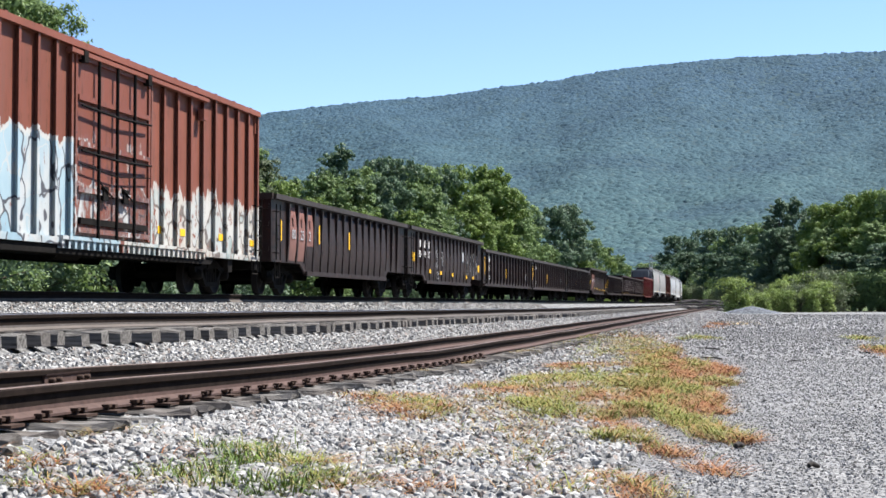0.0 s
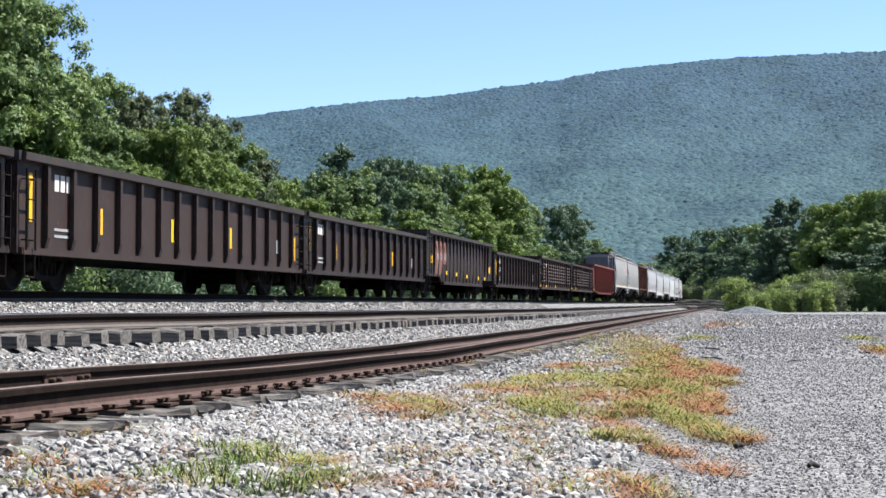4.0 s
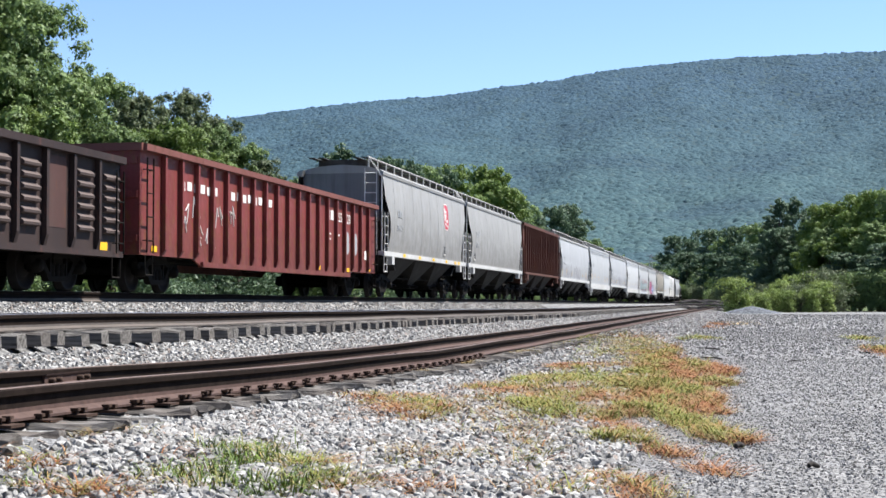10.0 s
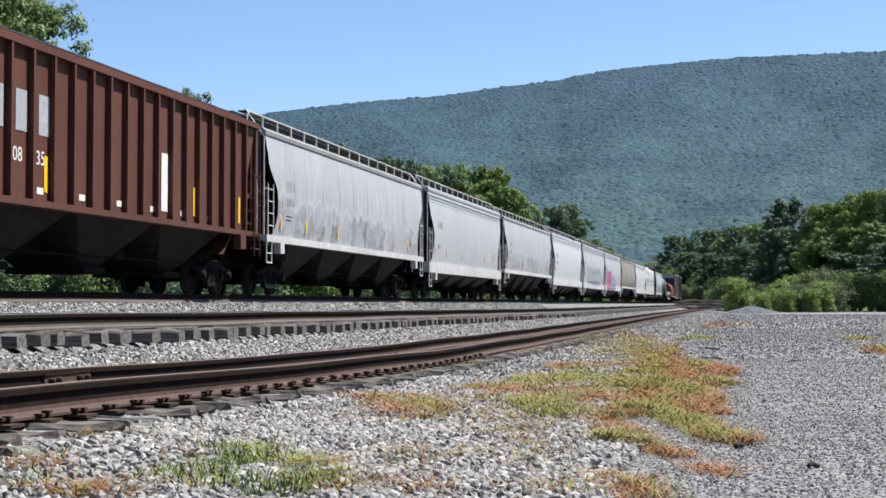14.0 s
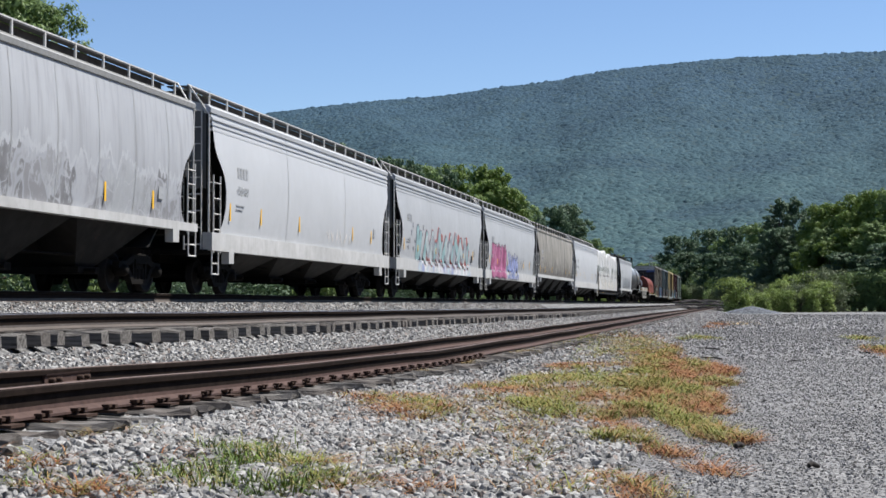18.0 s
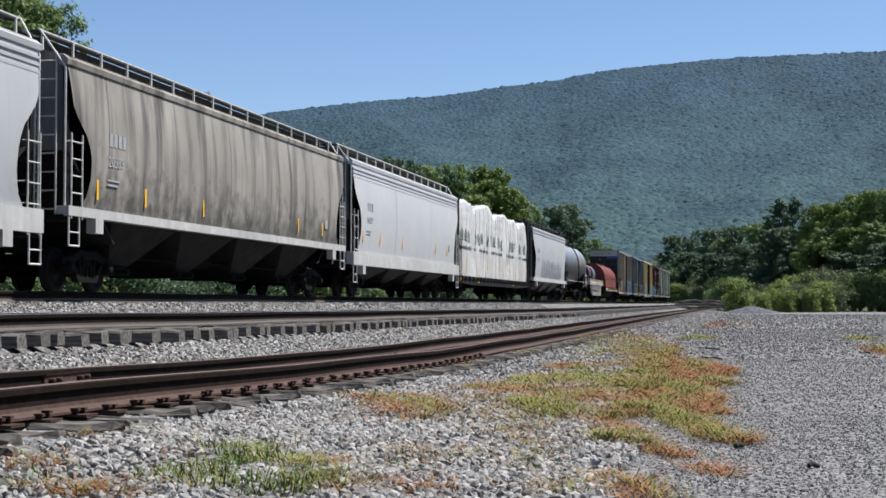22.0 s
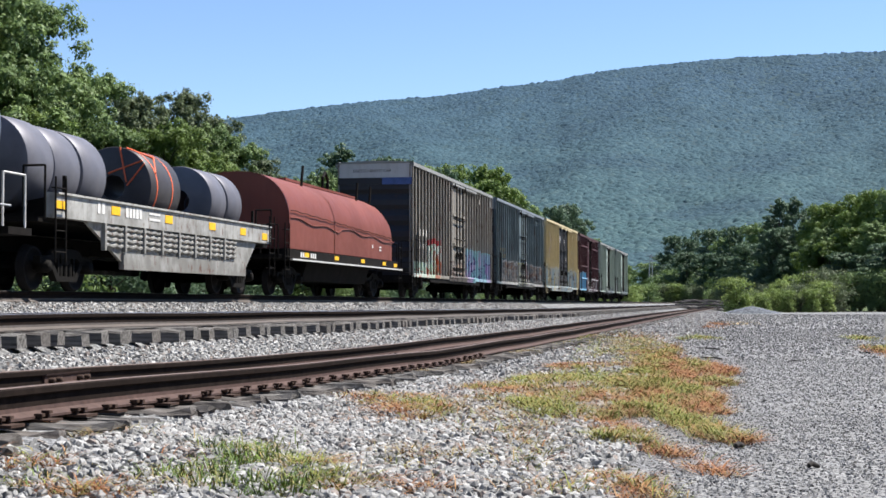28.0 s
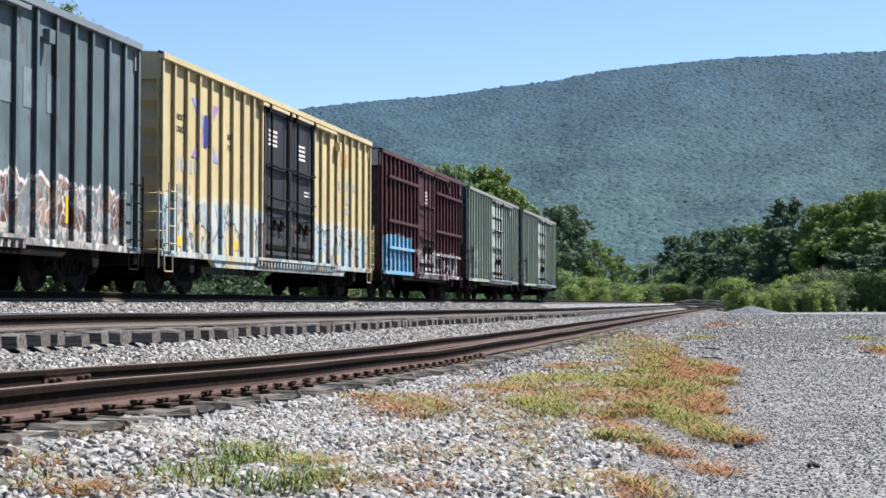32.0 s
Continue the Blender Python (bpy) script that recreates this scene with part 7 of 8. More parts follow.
f, b = 35.279, 36.225
L = length_of(f, b)
h = L / 2
c = boxcar("boxcar", "maroon boxcar with strapped sides and bright blue graffiti", L, 5.16, 0.84, P_MAROON, P_MAROON_ROOF, P_END_DARK, P_MAROON, (6.0, 9.0), 9, 9, straps=(1.75, 2.7, 4.25), end_cap=P_GALV)
bars(c, 1.462, [(-h + 7.2, 4.1 - 0.14 * q, 0.7, 0.07) for q in range(4)], M_WHITE)
roll(c, f, b)
for f, b in ((36.331, 37.284), (37.406, 38.346)):
    L = length_of(f, b)
    c = boxcar("boxcar", "sage green boxcar with a paler door", L, 5.16, 0.84, P_SAGE, P_GREY_ROOF, P_END_DARK, P_SAGE_DOOR, (6.3, 9.6), 9, 8, door_ribs=(0.4, 0.62, 0.8))
    roll(c, f, b)
# ---- plants ----
def leaf_material(name, dark, light, warm):
    n = Nodes(name, 0.6, spec=0.25)
    r = n.island()
    col = n.mix(r, dark, light)
    col = n.mix(n.math("MULTIPLY", n.ramp(n.noise(n.coords(), 0.35, 3), 0.45, 0.65), 0.5), col, warm)
    col = n.mix(n.math("MULTIPLY", n.rand(), 0.35), col, dark)
    n.color(col)
    let_through(n, n.mix(0.5, col, light), 0.26)
    return n.m


M_LEAF = leaf_material("broad_leaves", (0.058, 0.102, 0.036), (0.185, 0.265, 0.088), (0.175, 0.23, 0.08))
M_LEAF_DARK = leaf_material("dark_leaves", (0.034, 0.068, 0.043), (0.115, 0.178, 0.094), (0.102, 0.148, 0.078))
M_LEAF_BRIGHT = leaf_material("bright_leaves", (0.08, 0.13, 0.03), (0.26, 0.34, 0.09), (0.28, 0.31, 0.10))
M_LEAF_DUSTY = leaf_material("dusty_leaves", (0.045, 0.066, 0.032), (0.14, 0.175, 0.085), (0.13, 0.15, 0.075))
M_LEAF_FRESH = leaf_material("fresh_leaves", (0.054, 0.098, 0.020), (0.165, 0.24, 0.052), (0.175, 0.22, 0.055))
M_BARK = plain("bark", (0.07, 0.055, 0.045), 0.9, 0.0, 0.4, 6.0, 0.6, 0.03)


def leaf_cloud(rng, lobes, count, size, droop=0.25, stray=0.2):
    """Leaves in rounded clumps that sit over the lobes (x, y, z, rx, ry, rz)."""
    lobes = np.array(lobes)
    per = 20
    d = rng.normal(size=(len(lobes), per, 3))
    d /= np.linalg.norm(d, axis=2)[..., None]
    d[..., 2] = np.where(rng.random((len(lobes), per)) < 0.55, np.abs(d[..., 2]), d[..., 2])
    reach = 0.5 + 0.68 * rng.random((len(lobes), per, 1))
    cen = (lobes[:, None, :3] + d * lobes[:, None, 3:6] * reach).reshape(-1, 3)
    rad = (lobes[:, None, 3:6] * (0.17 + 0.19 * rng.random((len(lobes), per, 1)))).reshape(-1, 3)
    area = rad[:, 0] * rad[:, 2]
    pick = rng.choice(len(cen), count, p=area / area.sum())
    u = rng.normal(size=(count, 3))
    u /= np.linalg.norm(u, axis=1)[:, None]
    u[:, 2] = np.where(rng.random(count) < 0.55, np.abs(u[:, 2]), u[:, 2])
    ragged = np.where(rng.random(count) < stray, 1.0 + 0.8 * rng.random(count), 1.0 - 0.5 * rng.random(count) ** 1.5)
    c = cen[pick] + u * rad[pick] * ragged[:, None]
    nrm = u + 0.4 * rng.normal(size=(count, 3))
    nrm[:, 2] += 0.5
    nrm /= np.linalg.norm(nrm, axis=1)[:, None]
    t = np.cross(nrm, rng.normal(size=(count, 3)))
    t /= np.linalg.norm(t, axis=1)[:, None]
    b = np.cross(nrm, t)
    s = size * (0.55 + 0.9 * rng.random(count))[:, None]
    v = np.stack([c + t * s - nrm * s * droop, c - t * s * 0.6 - b * s * 0.6, c - t * s * 0.6 + b * s * 0.6], 1)
    return v.reshape(-1, 3), np.arange(count * 3).reshape(-1, 3)


def tree(name, label, height, spread, seed, leaf, count, size, shape="broad", group="trees along the line", category="tree", base=0.25):
    """A tapered trunk with limbs, and a crown of many leaf clumps."""
    rng = np.random.default_rng(seed)
    ob = thing(name, label, category, group)
    g = Geo()
    lobes = []
    r0 = height * 0.017 + 0.03
    lean = rng.normal(size=2) * 0.03 * height
    top = (lean[0], lean[1], height * 0.9)
    pts = [(lean[0] * t * t, lean[1] * t * t, height * 0.9 * t) for t in np.linspace(0, 1, 7)]
    for k in range(6):
        g.cyl(pts[k], pts[k + 1], r0 * (1 - k / 6.6), 8, r0 * (1 - (k + 1) / 6.6), k in (0, 5))
    n = 15 if shape == "broad" else 20
    for k in range(n):
        f = base + (0.97 - base) * (k + rng.random() * 0.6) / n
        a = k * 2.4 + rng.random() * 0.9
        if shape == "broad":
            reach = spread * (0.35 + 0.65 * math.sin(math.pi * min(1, 0.22 + 0.78 * (f - base) / (1 - base)) ** 0.9)) * (0.55 + 0.5 * rng.random())
            rise, s = 0.10, spread * (0.36 + 0.22 * rng.random())
        elif shape == "pine":
            reach = spread * (1.12 - f) * (0.5 + 0.6 * rng.random()) + 0.2
            rise, s = 0.06, spread * (0.22 + 0.24 * (1.05 - f))
        else:
            reach = spread * (0.25 + 0.6 * rng.random())
            rise, s = 0.15, spread * (0.28 + 0.2 * rng.random())
        z = height * f
        tip = (lean[0] * f * f + reach * math.cos(a), lean[1] * f * f + reach * math.sin(a), min(height * 0.96 - s * 0.5, z + height * rise * rng.random()))
        root = (lean[0] * f * f, lean[1] * f * f, z * 0.86)
        mid = tuple((p + q) / 2 + d for p, q, d in zip(root, tip, (0, 0, 0.06 * height * rng.random())))
        rr = r0 * 0.42 * (1.1 - f)
        g.cyl(root, mid, rr + 0.012, 6, rr * 0.7 + 0.01).cyl(mid, tip, rr * 0.7 + 0.01, 5, 0.008)
        lobes.append((*tip, s, s, s * (0.75 if shape != "pine" else 0.65)))
        if rng.random() < 0.7:
            lobes.append((mid[0], mid[1], mid[2] + s * 0.2, s * 0.8, s * 0.8, s * 0.6))
    lobes.append((top[0], top[1], height * 0.93, spread * 0.22, spread * 0.22, height * 0.07))
    part("trunk", g, M_BARK, ob)
    v, f = leaf_cloud(rng, lobes, count, size, stray=0.6 if category == "shrub" else 0.1)
    v[:, 2] = np.maximum(v[:, 2], 0.05)
    part("crown", raw_mesh("crown", v, f, leaf), None, ob)
    return ob


def spot(px, x):
    """Place on the ground at sideways distance x that lies in the direction px across the view."""
    ax = abs(x)
    return 2752.0 * ax / (1313.0 - px) - ax * 0.19987


def build_plants():
    near_oak = tree("broadleaf_tree", "tall broadleaf tree with a full mid-green summer crown", 10.0, 2.7, 3, M_LEAF, 60000, 0.085)
    near_dark = tree("broadleaf_tree", "broad tree in dense green leaf behind the train", 10.0, 2.8, 9, M_LEAF, 58000, 0.085)
    near_light = tree("broadleaf_tree", "bushy light green tree behind the train", 10.0, 2.8, 15, M_LEAF_FRESH, 52000, 0.085, base=0.1)
    oak = tree("broadleaf_tree", "tall broadleaf tree with a full mid-green summer crown", 10.0, 2.6, 4, M_LEAF, 25000, 0.115, base=0.05)
    oak2 = tree("broadleaf_tree", "rounded broadleaf tree in dense dark green leaf", 10.0, 2.8, 8, M_LEAF_DARK, 25000, 0.12, base=0.04)
    oak3 = tree("broadleaf_tree", "bright green broadleaf tree with loose clumps of leaves", 10.0, 2.8, 14, M_LEAF_FRESH, 25000, 0.115, base=0.04)
    ash = tree("broadleaf_tree", "open-crowned tree with dusty grey-green leaves and gaps", 10.0, 2.3, 21, M_LEAF_DUSTY, 22000, 0.085, "thin", base=0.15)
    pine = tree("pine_tree", "dark pine with layered upward branches", 10.0, 2.5, 27, M_LEAF_DARK, 20000, 0.115, "pine", base=0.06)
    bush = tree("shrub", "leafy green shrub beside the railway bank", 2.2, 1.25, 31, M_LEAF, 5600, 0.055, "thin", "shrubs along the bank", "shrub", 0.08)
    bush2 = tree("shrub", "bright yellow-green shrub in full sun", 2.2, 1.15, 35, M_LEAF_BRIGHT, 5600, 0.055, "thin", "shrubs along the bank", "shrub", 0.08)
    bush3 = tree("shrub", "dusty grey-green shrub with thin stems", 2.2, 1.35, 39, M_LEAF_DUSTY, 5400, 0.055, "thin", "shrubs along the bank", "shrub", 0.08)
    # dark leaves paint in the dimness of the gaps under the cars
    bush4 = tree("shrub", "dark-leaved green shrub on the railway bank", 2.2, 1.35, 43, M_LEAF_DARK, 5600, 0.055, "thin", "shrubs along the bank", "shrub", 0.08)
    wide = {near_oak: 5.4, near_dark: 5.6, near_light: 5.6, oak: 5.2, oak2: 5.6, oak3: 5.6, ash: 4.0, pine: 3.6, bush: 2.2, bush2: 2.0, bush3: 2.3, bush4: 2.3}
    rnd = random.Random(77)
    plan = {p: [] for p in wide}

    def plant(proto, x, y, scale, turn, sz):
        sunk = 0.4 * sz if proto in (bush, bush2, bush3, bush4) else 0.05  # shrubs are leafy down to the grass
        plan[proto].append(pose(x, y, float(ground_z(x, y)) - sunk, 0, 0, turn) @ Matrix.Diagonal((scale, scale, sz, 1)))

    # behind the train: (direction, sideways distance, height, crown width, kind)
    bank = ((-60, -27, 12.5, 3.8, near_dark), (-16, -28, 12.5, 2.6, near_oak), (40, -30, 13.3, 2.2, near_dark), (30, -25, 9.0, 2.6, near_oak), (115, -29, 10.6, 2.5, near_dark),
           (145, -31, 11.6, 2.2, near_oak), (75, -24, 7.2, 2.6, near_light), (205, -32, 11.5, 2.2, ash), (185, -27, 8.2, 2.2, near_oak), (262, -31, 11.7, 2.1, ash),
           (310, -31, 12.5, 2.5, ash), (290, -28, 9.4, 3.1, near_light), (345, -30, 10.5, 2.5, near_oak), (375, -31, 11.7, 2.0, ash), (345, -27, 8.4, 2.8, near_light),
           (415, -30, 10.3, 2.7, near_oak), (447, -31, 10.0, 2.0, ash), (405, -27, 7.9, 2.7, near_light), (466, -33, 9.5, 2.0, near_light))
    bank_middle = ((235, -26, 6.8, 2.7, near_light), (150, -25, 6.3, 2.4, near_oak), (500, -33, 9.4, 2.1, oak3), (528, -34, 10.3, 2.0, oak), (485, -30, 7.4, 2.6, oak3),
           (593, -31, 12.9, 3.3, pine), (560, -32, 10.9, 1.7, pine), (585, -30, 10.2, 3.6, oak), (620, -30, 10.5, 3.1, oak), (652, -31, 11.9, 2.9, oak),
           (700, -31, 13.7, 4.9, oak2), (733, -32, 14.5, 3.4, oak), (675, -29, 10.9, 3.7, oak2), (772, -31, 14.5, 3.5, oak2), (745, -30, 11.7, 3.8, oak),
           (808, -31, 15.9, 4.4, oak3), (850, -31, 17.2, 5.1, oak3), (868, -30, 16.5, 3.4, oak3), (830, -29, 12.3, 5.5, oak3))
    bank_far = ((900, -30, 14.8, 4.8, oak), (927, -30, 14.6, 4.4, oak), (947, -31, 14.2, 3.5, oak2), (880, -28, 10.1, 5.3, oak3), (720, -27, 8.2, 4.2, oak3),
           (640, -27, 7.2, 3.7, oak3), (560, -27, 7.4, 2.9, oak3), (780, -27, 8.3, 4.6, oak), (985, -31, 16.9, 5.6, oak2), (1008, -31, 18.5, 6.0, oak2),
           (1026, -30, 16.5, 4.8, oak2), (1050, -31, 14.2, 4.8, oak), (1070, -32, 13.9, 5.1, oak3), (1092, -33, 13.6, 5.5, oak), (970, -28, 9.3, 5.0, oak),
           (1035, -28, 8.3, 5.1, oak3), (1110, -34, 12.1, 5.8, oak3))
    for px, x, hgt, w, kind in bank + bank_middle + bank_far:
        plant(kind, x, spot(px, x), max(w / wide[kind], 0.078 * hgt) * rnd.uniform(0.95, 1.1), rnd.uniform(0, 360), hgt / 10)
    # the wood that closes the lot, and the shrubs before it: (direction, distance, height, crown width, kind)
    wood_west = ((1150, 420, 12.0, 9.5, oak), (1175, 400, 13.6, 9.1, oak2), (1200, 360, 16.2, 8.4, oak2), (1226, 350, 15.2, 6.6, oak2), (1250, 340, 17.5, 8.0, oak2),
           (1280, 330, 15.9, 7.5, oak), (1306, 310, 16.8, 7.0, oak2), (1335, 300, 17.0, 6.8, oak), (1320, 280, 12.2, 7.4, oak2), (1215, 330, 11.3, 8.2, oak2),
           (1265, 320, 11.8, 8.0, oak2), (1295, 290, 10.0, 6.6, oak2), (1375, 230, 17.1, 3.8, pine), (1400, 232, 17.5, 4.2, pine), (1362, 236, 14.7, 3.7, pine),
           (1388, 226, 12.3, 6.8, oak2), (1426, 226, 14.3, 3.8, pine), (1441, 230, 15.6, 4.3, oak2), (1350, 250, 11.2, 5.7, oak2))
    wood_east = ((1458, 215, 15.3, 5.0, oak3), (1490, 210, 15.3, 5.7, oak3), (1522, 206, 16.1, 5.6, oak3), (1553, 200, 16.2, 5.7, oak3), (1590, 195, 16.1, 6.6, oak),
           (1470, 206, 11.5, 5.9, oak), (1440, 208, 9.9, 4.4, oak3), (1512, 198, 11.1, 6.7, oak3), (1557, 190, 11.4, 6.5, oak), (1492, 195, 7.7, 5.9, oak2),
           (1542, 186, 7.0, 6.3, oak2), (1645, 190, 15.2, 7.9, oak2), (1590, 180, 8.3, 6.8, oak2), (1472, 200, 6.1, 3.8, oak2))
    scrub = ((1305, 160, 3.6, 1.9, bush2), (1318, 160, 1.9, 1.5, bush2), (1335, 168, 1.7, 1.9, bush2), (1352, 166, 2.1, 2.0, bush2), (1372, 170, 2.6, 2.2, bush2),
           (1395, 168, 2.4, 2.3, bush2), (1416, 170, 3.1, 2.4, bush3), (1438, 168, 2.6, 2.3, bush2), (1458, 170, 3.4, 2.3, bush2), (1380, 182, 3.7, 2.5, bush2),
           (1404, 184, 4.3, 2.8, bush2), (1428, 182, 4.5, 2.8, bush2), (1450, 182, 5.0, 2.8, bush3), (1362, 184, 3.2, 2.4, bush3), (1340, 190, 2.6, 2.4, bush2),
           (1476, 172, 3.4, 1.9, bush3), (1292, 185, 2.1, 2.0, bush2), (1325, 185, 2.4, 2.0, bush3))
    scrub_west = ((1000, 200, 4.6, 3.5, bush), (1030, 220, 4.3, 3.8, bush2), (1055, 240, 4.4, 4.0, bush2), (1078, 260, 4.1, 4.1, bush3), (1100, 280, 4.1, 4.2, bush2),
           (1122, 300, 4.1, 4.5, bush2), (1145, 310, 4.5, 4.7, bush), (1168, 320, 4.3, 4.6, bush3), (1190, 320, 4.1, 4.6, bush2), (1212, 320, 3.8, 4.4, bush),
           (1236, 310, 4.0, 4.2, bush3), (1258, 300, 3.7, 4.1, bush), (1280, 280, 3.7, 3.6, bush3), (1015, 190, 2.8, 2.9, bush2), (1065, 220, 2.8, 3.0, bush2),
           (1110, 250, 2.7, 3.2, bush2))
    understorey = ((1485, 184, 4.2, 3.5, bush), (1510, 182, 4.5, 3.7, bush), (1538, 180, 4.8, 3.8, bush), (1566, 178, 4.9, 3.8, bush), (1590, 176, 4.8, 3.7, bush),
                   (1180, 340, 7.4, 6.4, bush), (1205, 340, 7.6, 6.4, bush), (1230, 335, 7.5, 6.3, bush), (1256, 325, 7.6, 6.1, bush), (1282, 310, 7.0, 5.9, bush),
                   (1308, 300, 6.6, 5.7, bush), (1335, 285, 6.3, 5.4, bush), (1362, 262, 6.3, 4.9, bush), (1390, 240, 6.0, 4.5, bush))
    for px, d, hgt, w, kind in wood_west + wood_east + scrub + scrub_west + understorey:
        r = (px - 784) / 2647.0 * d
        x, y = -d * math.sin(YAW) + r * math.cos(YAW), d * math.cos(YAW) + r * math.sin(YAW)
        sz = hgt / (1.8 if kind in (bush, bush2, bush3) else 10)
        plant(kind, x, y, max(w / wide[kind], 0.78 * sz) * rnd.uniform(0.95, 1.1), rnd.uniform(0, 360), sz)
    for k in range(60):
        px = -60 + 17.5 * k + rnd.uniform(-8, 8)
        x = rnd.uniform(-22.5, -18.8)
        s = rnd.uniform(0.5, 1.25) * (1.0 if k % 3 else 1.5)
        plant((bush4, bush, bush4, bush4)[k % 4], x, spot(min(px, 1010), x), s, rnd.uniform(0, 360), s * rnd.uniform(0.8, 1.1))
    for proto, spots in plan.items():
        for m in spots[:-1]:
            copy_thing(proto, m)
        proto.matrix_basis = spots[-1]


build_plants()


# ---- weeds, ballast and pebbles ----
def blade_material(name, a, b, c):
    n = Nodes(name, 0.7, spec=0.2)
    r = n.island()
    col = n.mix(n.ramp(r, 0.1, 0.6), a, b)
    col = n.mix(n.ramp(r, 0.7, 0.9), col, c)
    n.color(col)
    return n.m


M_BLADE = {"rust": blade_material("rust_weeds", (0.125, 0.044, 0.017), (0.25, 0.098, 0.034), (0.31, 0.18, 0.075)),
           "green": blade_material("green_weeds", (0.082, 0.105, 0.017), (0.18, 0.195, 0.036), (0.28, 0.185, 0.065)),
           "lush": blade_material("lush_weeds", (0.045, 0.082, 0.014), (0.115, 0.165, 0.030), (0.20, 0.18, 0.065)),
           "pale": blade_material("olive_weeds", (0.12, 0.098, 0.04), (0.22, 0.18, 0.08), (0.24, 0.12, 0.06)),
           "dry": blade_material("straw", (0.40, 0.31, 0.15), (0.52, 0.42, 0.22), (0.45, 0.33, 0.17))}


def build_weeds():
    """Low sprawling weeds in tongues that creep from the ballast edge on to the lot: way, half depth, kind."""
    rng = np.random.default_rng(4)
    edge_weeds = ((((-4.92, 44.4), (-2.97, 37.69), (-1.43, 26.2)), 5.71, "green"), (((-5.67, 54.98), (-3.36, 45.93), (-1.29, 28.44)), 5.08, "rust"),
                 (((-2.3, 30.68), (-1.24, 25.17), (-0.69, 23.85), (-0.19, 22.11)), 1.62, "rust"), (((-1.71, 25.28), (-0.97, 21.41), (-0.46, 19.77), (-0.2, 18.73)), 1.03, "rust"),
                 (((-1.49, 20.82), (-0.91, 18.47), (-0.49, 16.81), (-0.26, 15.49)), 0.84, "green"), (((-1.41, 17.82), (-0.84, 15.8), (-0.46, 14.77), (-0.2, 13.85)), 0.74, "rust"),
                 (((-3.11, 24.68), (-2.37, 23.33), (-1.73, 23.01)), 0.95, "rust"), (((-2.9, 19.97), (-2.21, 18.96), (-1.61, 18.58), (-1.09, 17.02)), 1.33, "green"),
                 (((-3.17, 17.26), (-2.59, 16.75), (-1.95, 15.68), (-1.37, 14.53), (-0.92, 13.63)), 0.96, "rust"), (((-2.1, 14.24), (-1.49, 12.76), (-1.08, 12.48)), 0.59, "green"),
                 (((-1.76, 16.71), (-1.15, 14.53), (-0.72, 13.5)), 1.06, "pale"), (((-0.97, 14.33), (-0.61, 13.28), (-0.31, 12.02), (-0.12, 11.41)), 0.48, "green"))
    lot_weeds = ((((-0.33, 12.02), (-0.1, 11.32), (0.03, 10.99)), 0.33, "rust"), (((-1.13, 12.02), (-0.85, 11.23), (-0.64, 10.6)), 0.36, "rust"),
                 (((-1.05, 10.9), (-0.88, 10.68)), 0.25, "green"), (((-0.73, 10.75), (-0.45, 9.94), (-0.26, 9.4), (-0.08, 8.91)), 0.17, "rust"),
                 (((-2.74, 14.77), (-2.06, 12.66), (-1.49, 11.28)), 1.25, "pale"), (((-1.82, 10.68), (-1.41, 9.55), (-1.19, 9.03)), 0.7, "pale"),
                 (((-1.18, 7.61), (-0.98, 7.9), (-0.75, 7.95)), 0.31, "pale"), (((-0.82, 8.41), (-0.65, 8.22), (-0.43, 7.85)), 0.31, "rust"),
                 (((-3.76, 14.65), (-3.33, 14.27), (-2.51, 12.24)), 0.9, "rust"), (((-4.07, 8.68), (-3.91, 9.18), (-3.53, 9.2)), 0.19, "pale"))
    ballast_weeds = ((((-3.18, 8.77), (-2.97, 8.68), (-2.67, 8.29)), 0.39, "lush"), (((-2.52, 8.04), (-2.31, 8.0)), 0.36, "green"),
                 (((-2.59, 6.98), (-2.34, 7.01), (-2.03, 7.02)), 0.19, "lush"), (((-3.24, 8.36), (-2.96, 7.98)), 0.27, "pale"),
                 (((-3.94, 7.49), (-3.71, 7.37), (-3.54, 7.34)), 0.21, "rust"), (((-3.13, 6.55), (-3.05, 6.75), (-2.85, 6.63)), 0.16, "rust"),
                 (((-1.88, 7.32), (-1.75, 7.52), (-1.54, 7.38)), 0.22, "rust"), (((-3.44, 6.55), (-3.32, 6.65), (-3.39, 7.04)), 0.17, "lush"),
                 (((-2.18, 7.64), (-1.93, 7.29)), 0.21, "green"), (((-2.75, 7.6), (-2.5, 7.35), (-2.2, 7.25)), 0.3, "lush"), (((-3.0, 7.3), (-2.7, 7.0)), 0.25, "lush"), (((-2.22, 9.21), (-1.82, 8.68), (-1.71, 9.42)), 0.49, "pale"))
    found = {k: [] for k in M_BLADE}
    for j, (way, half, main) in enumerate(edge_weeds + lot_weeds + ballast_weeds):
        way = np.array(way)
        seg = np.linalg.norm(np.diff(way, axis=0), axis=1)
        at = np.concatenate([[0], np.cumsum(seg)]) / seg.sum()
        mid = way[:, 1].mean()
        dens = np.interp(mid, (7, 10, 15, 25, 40), (2500, 3200, 3500, 3100, 2600)) * {"rust": 1.1, "green": 1.1, "lush": 0.8, "pale": 0.42}[main]
        across = np.ptp(way[:, 0]) + 0.25
        count = int(min(dens * across * half * 2.2, 24000))
        t = rng.random(count) * 1.06 - 0.03
        off = rng.normal(size=count) * 0.55 * (0.5 + 0.7 * np.sin(np.pi * np.clip(t, 0.02, 0.98)))
        px, py = np.interp(t, at, way[:, 0]) + rng.normal(size=count) * 0.06, np.interp(t, at, way[:, 1]) + off * half * 1.3
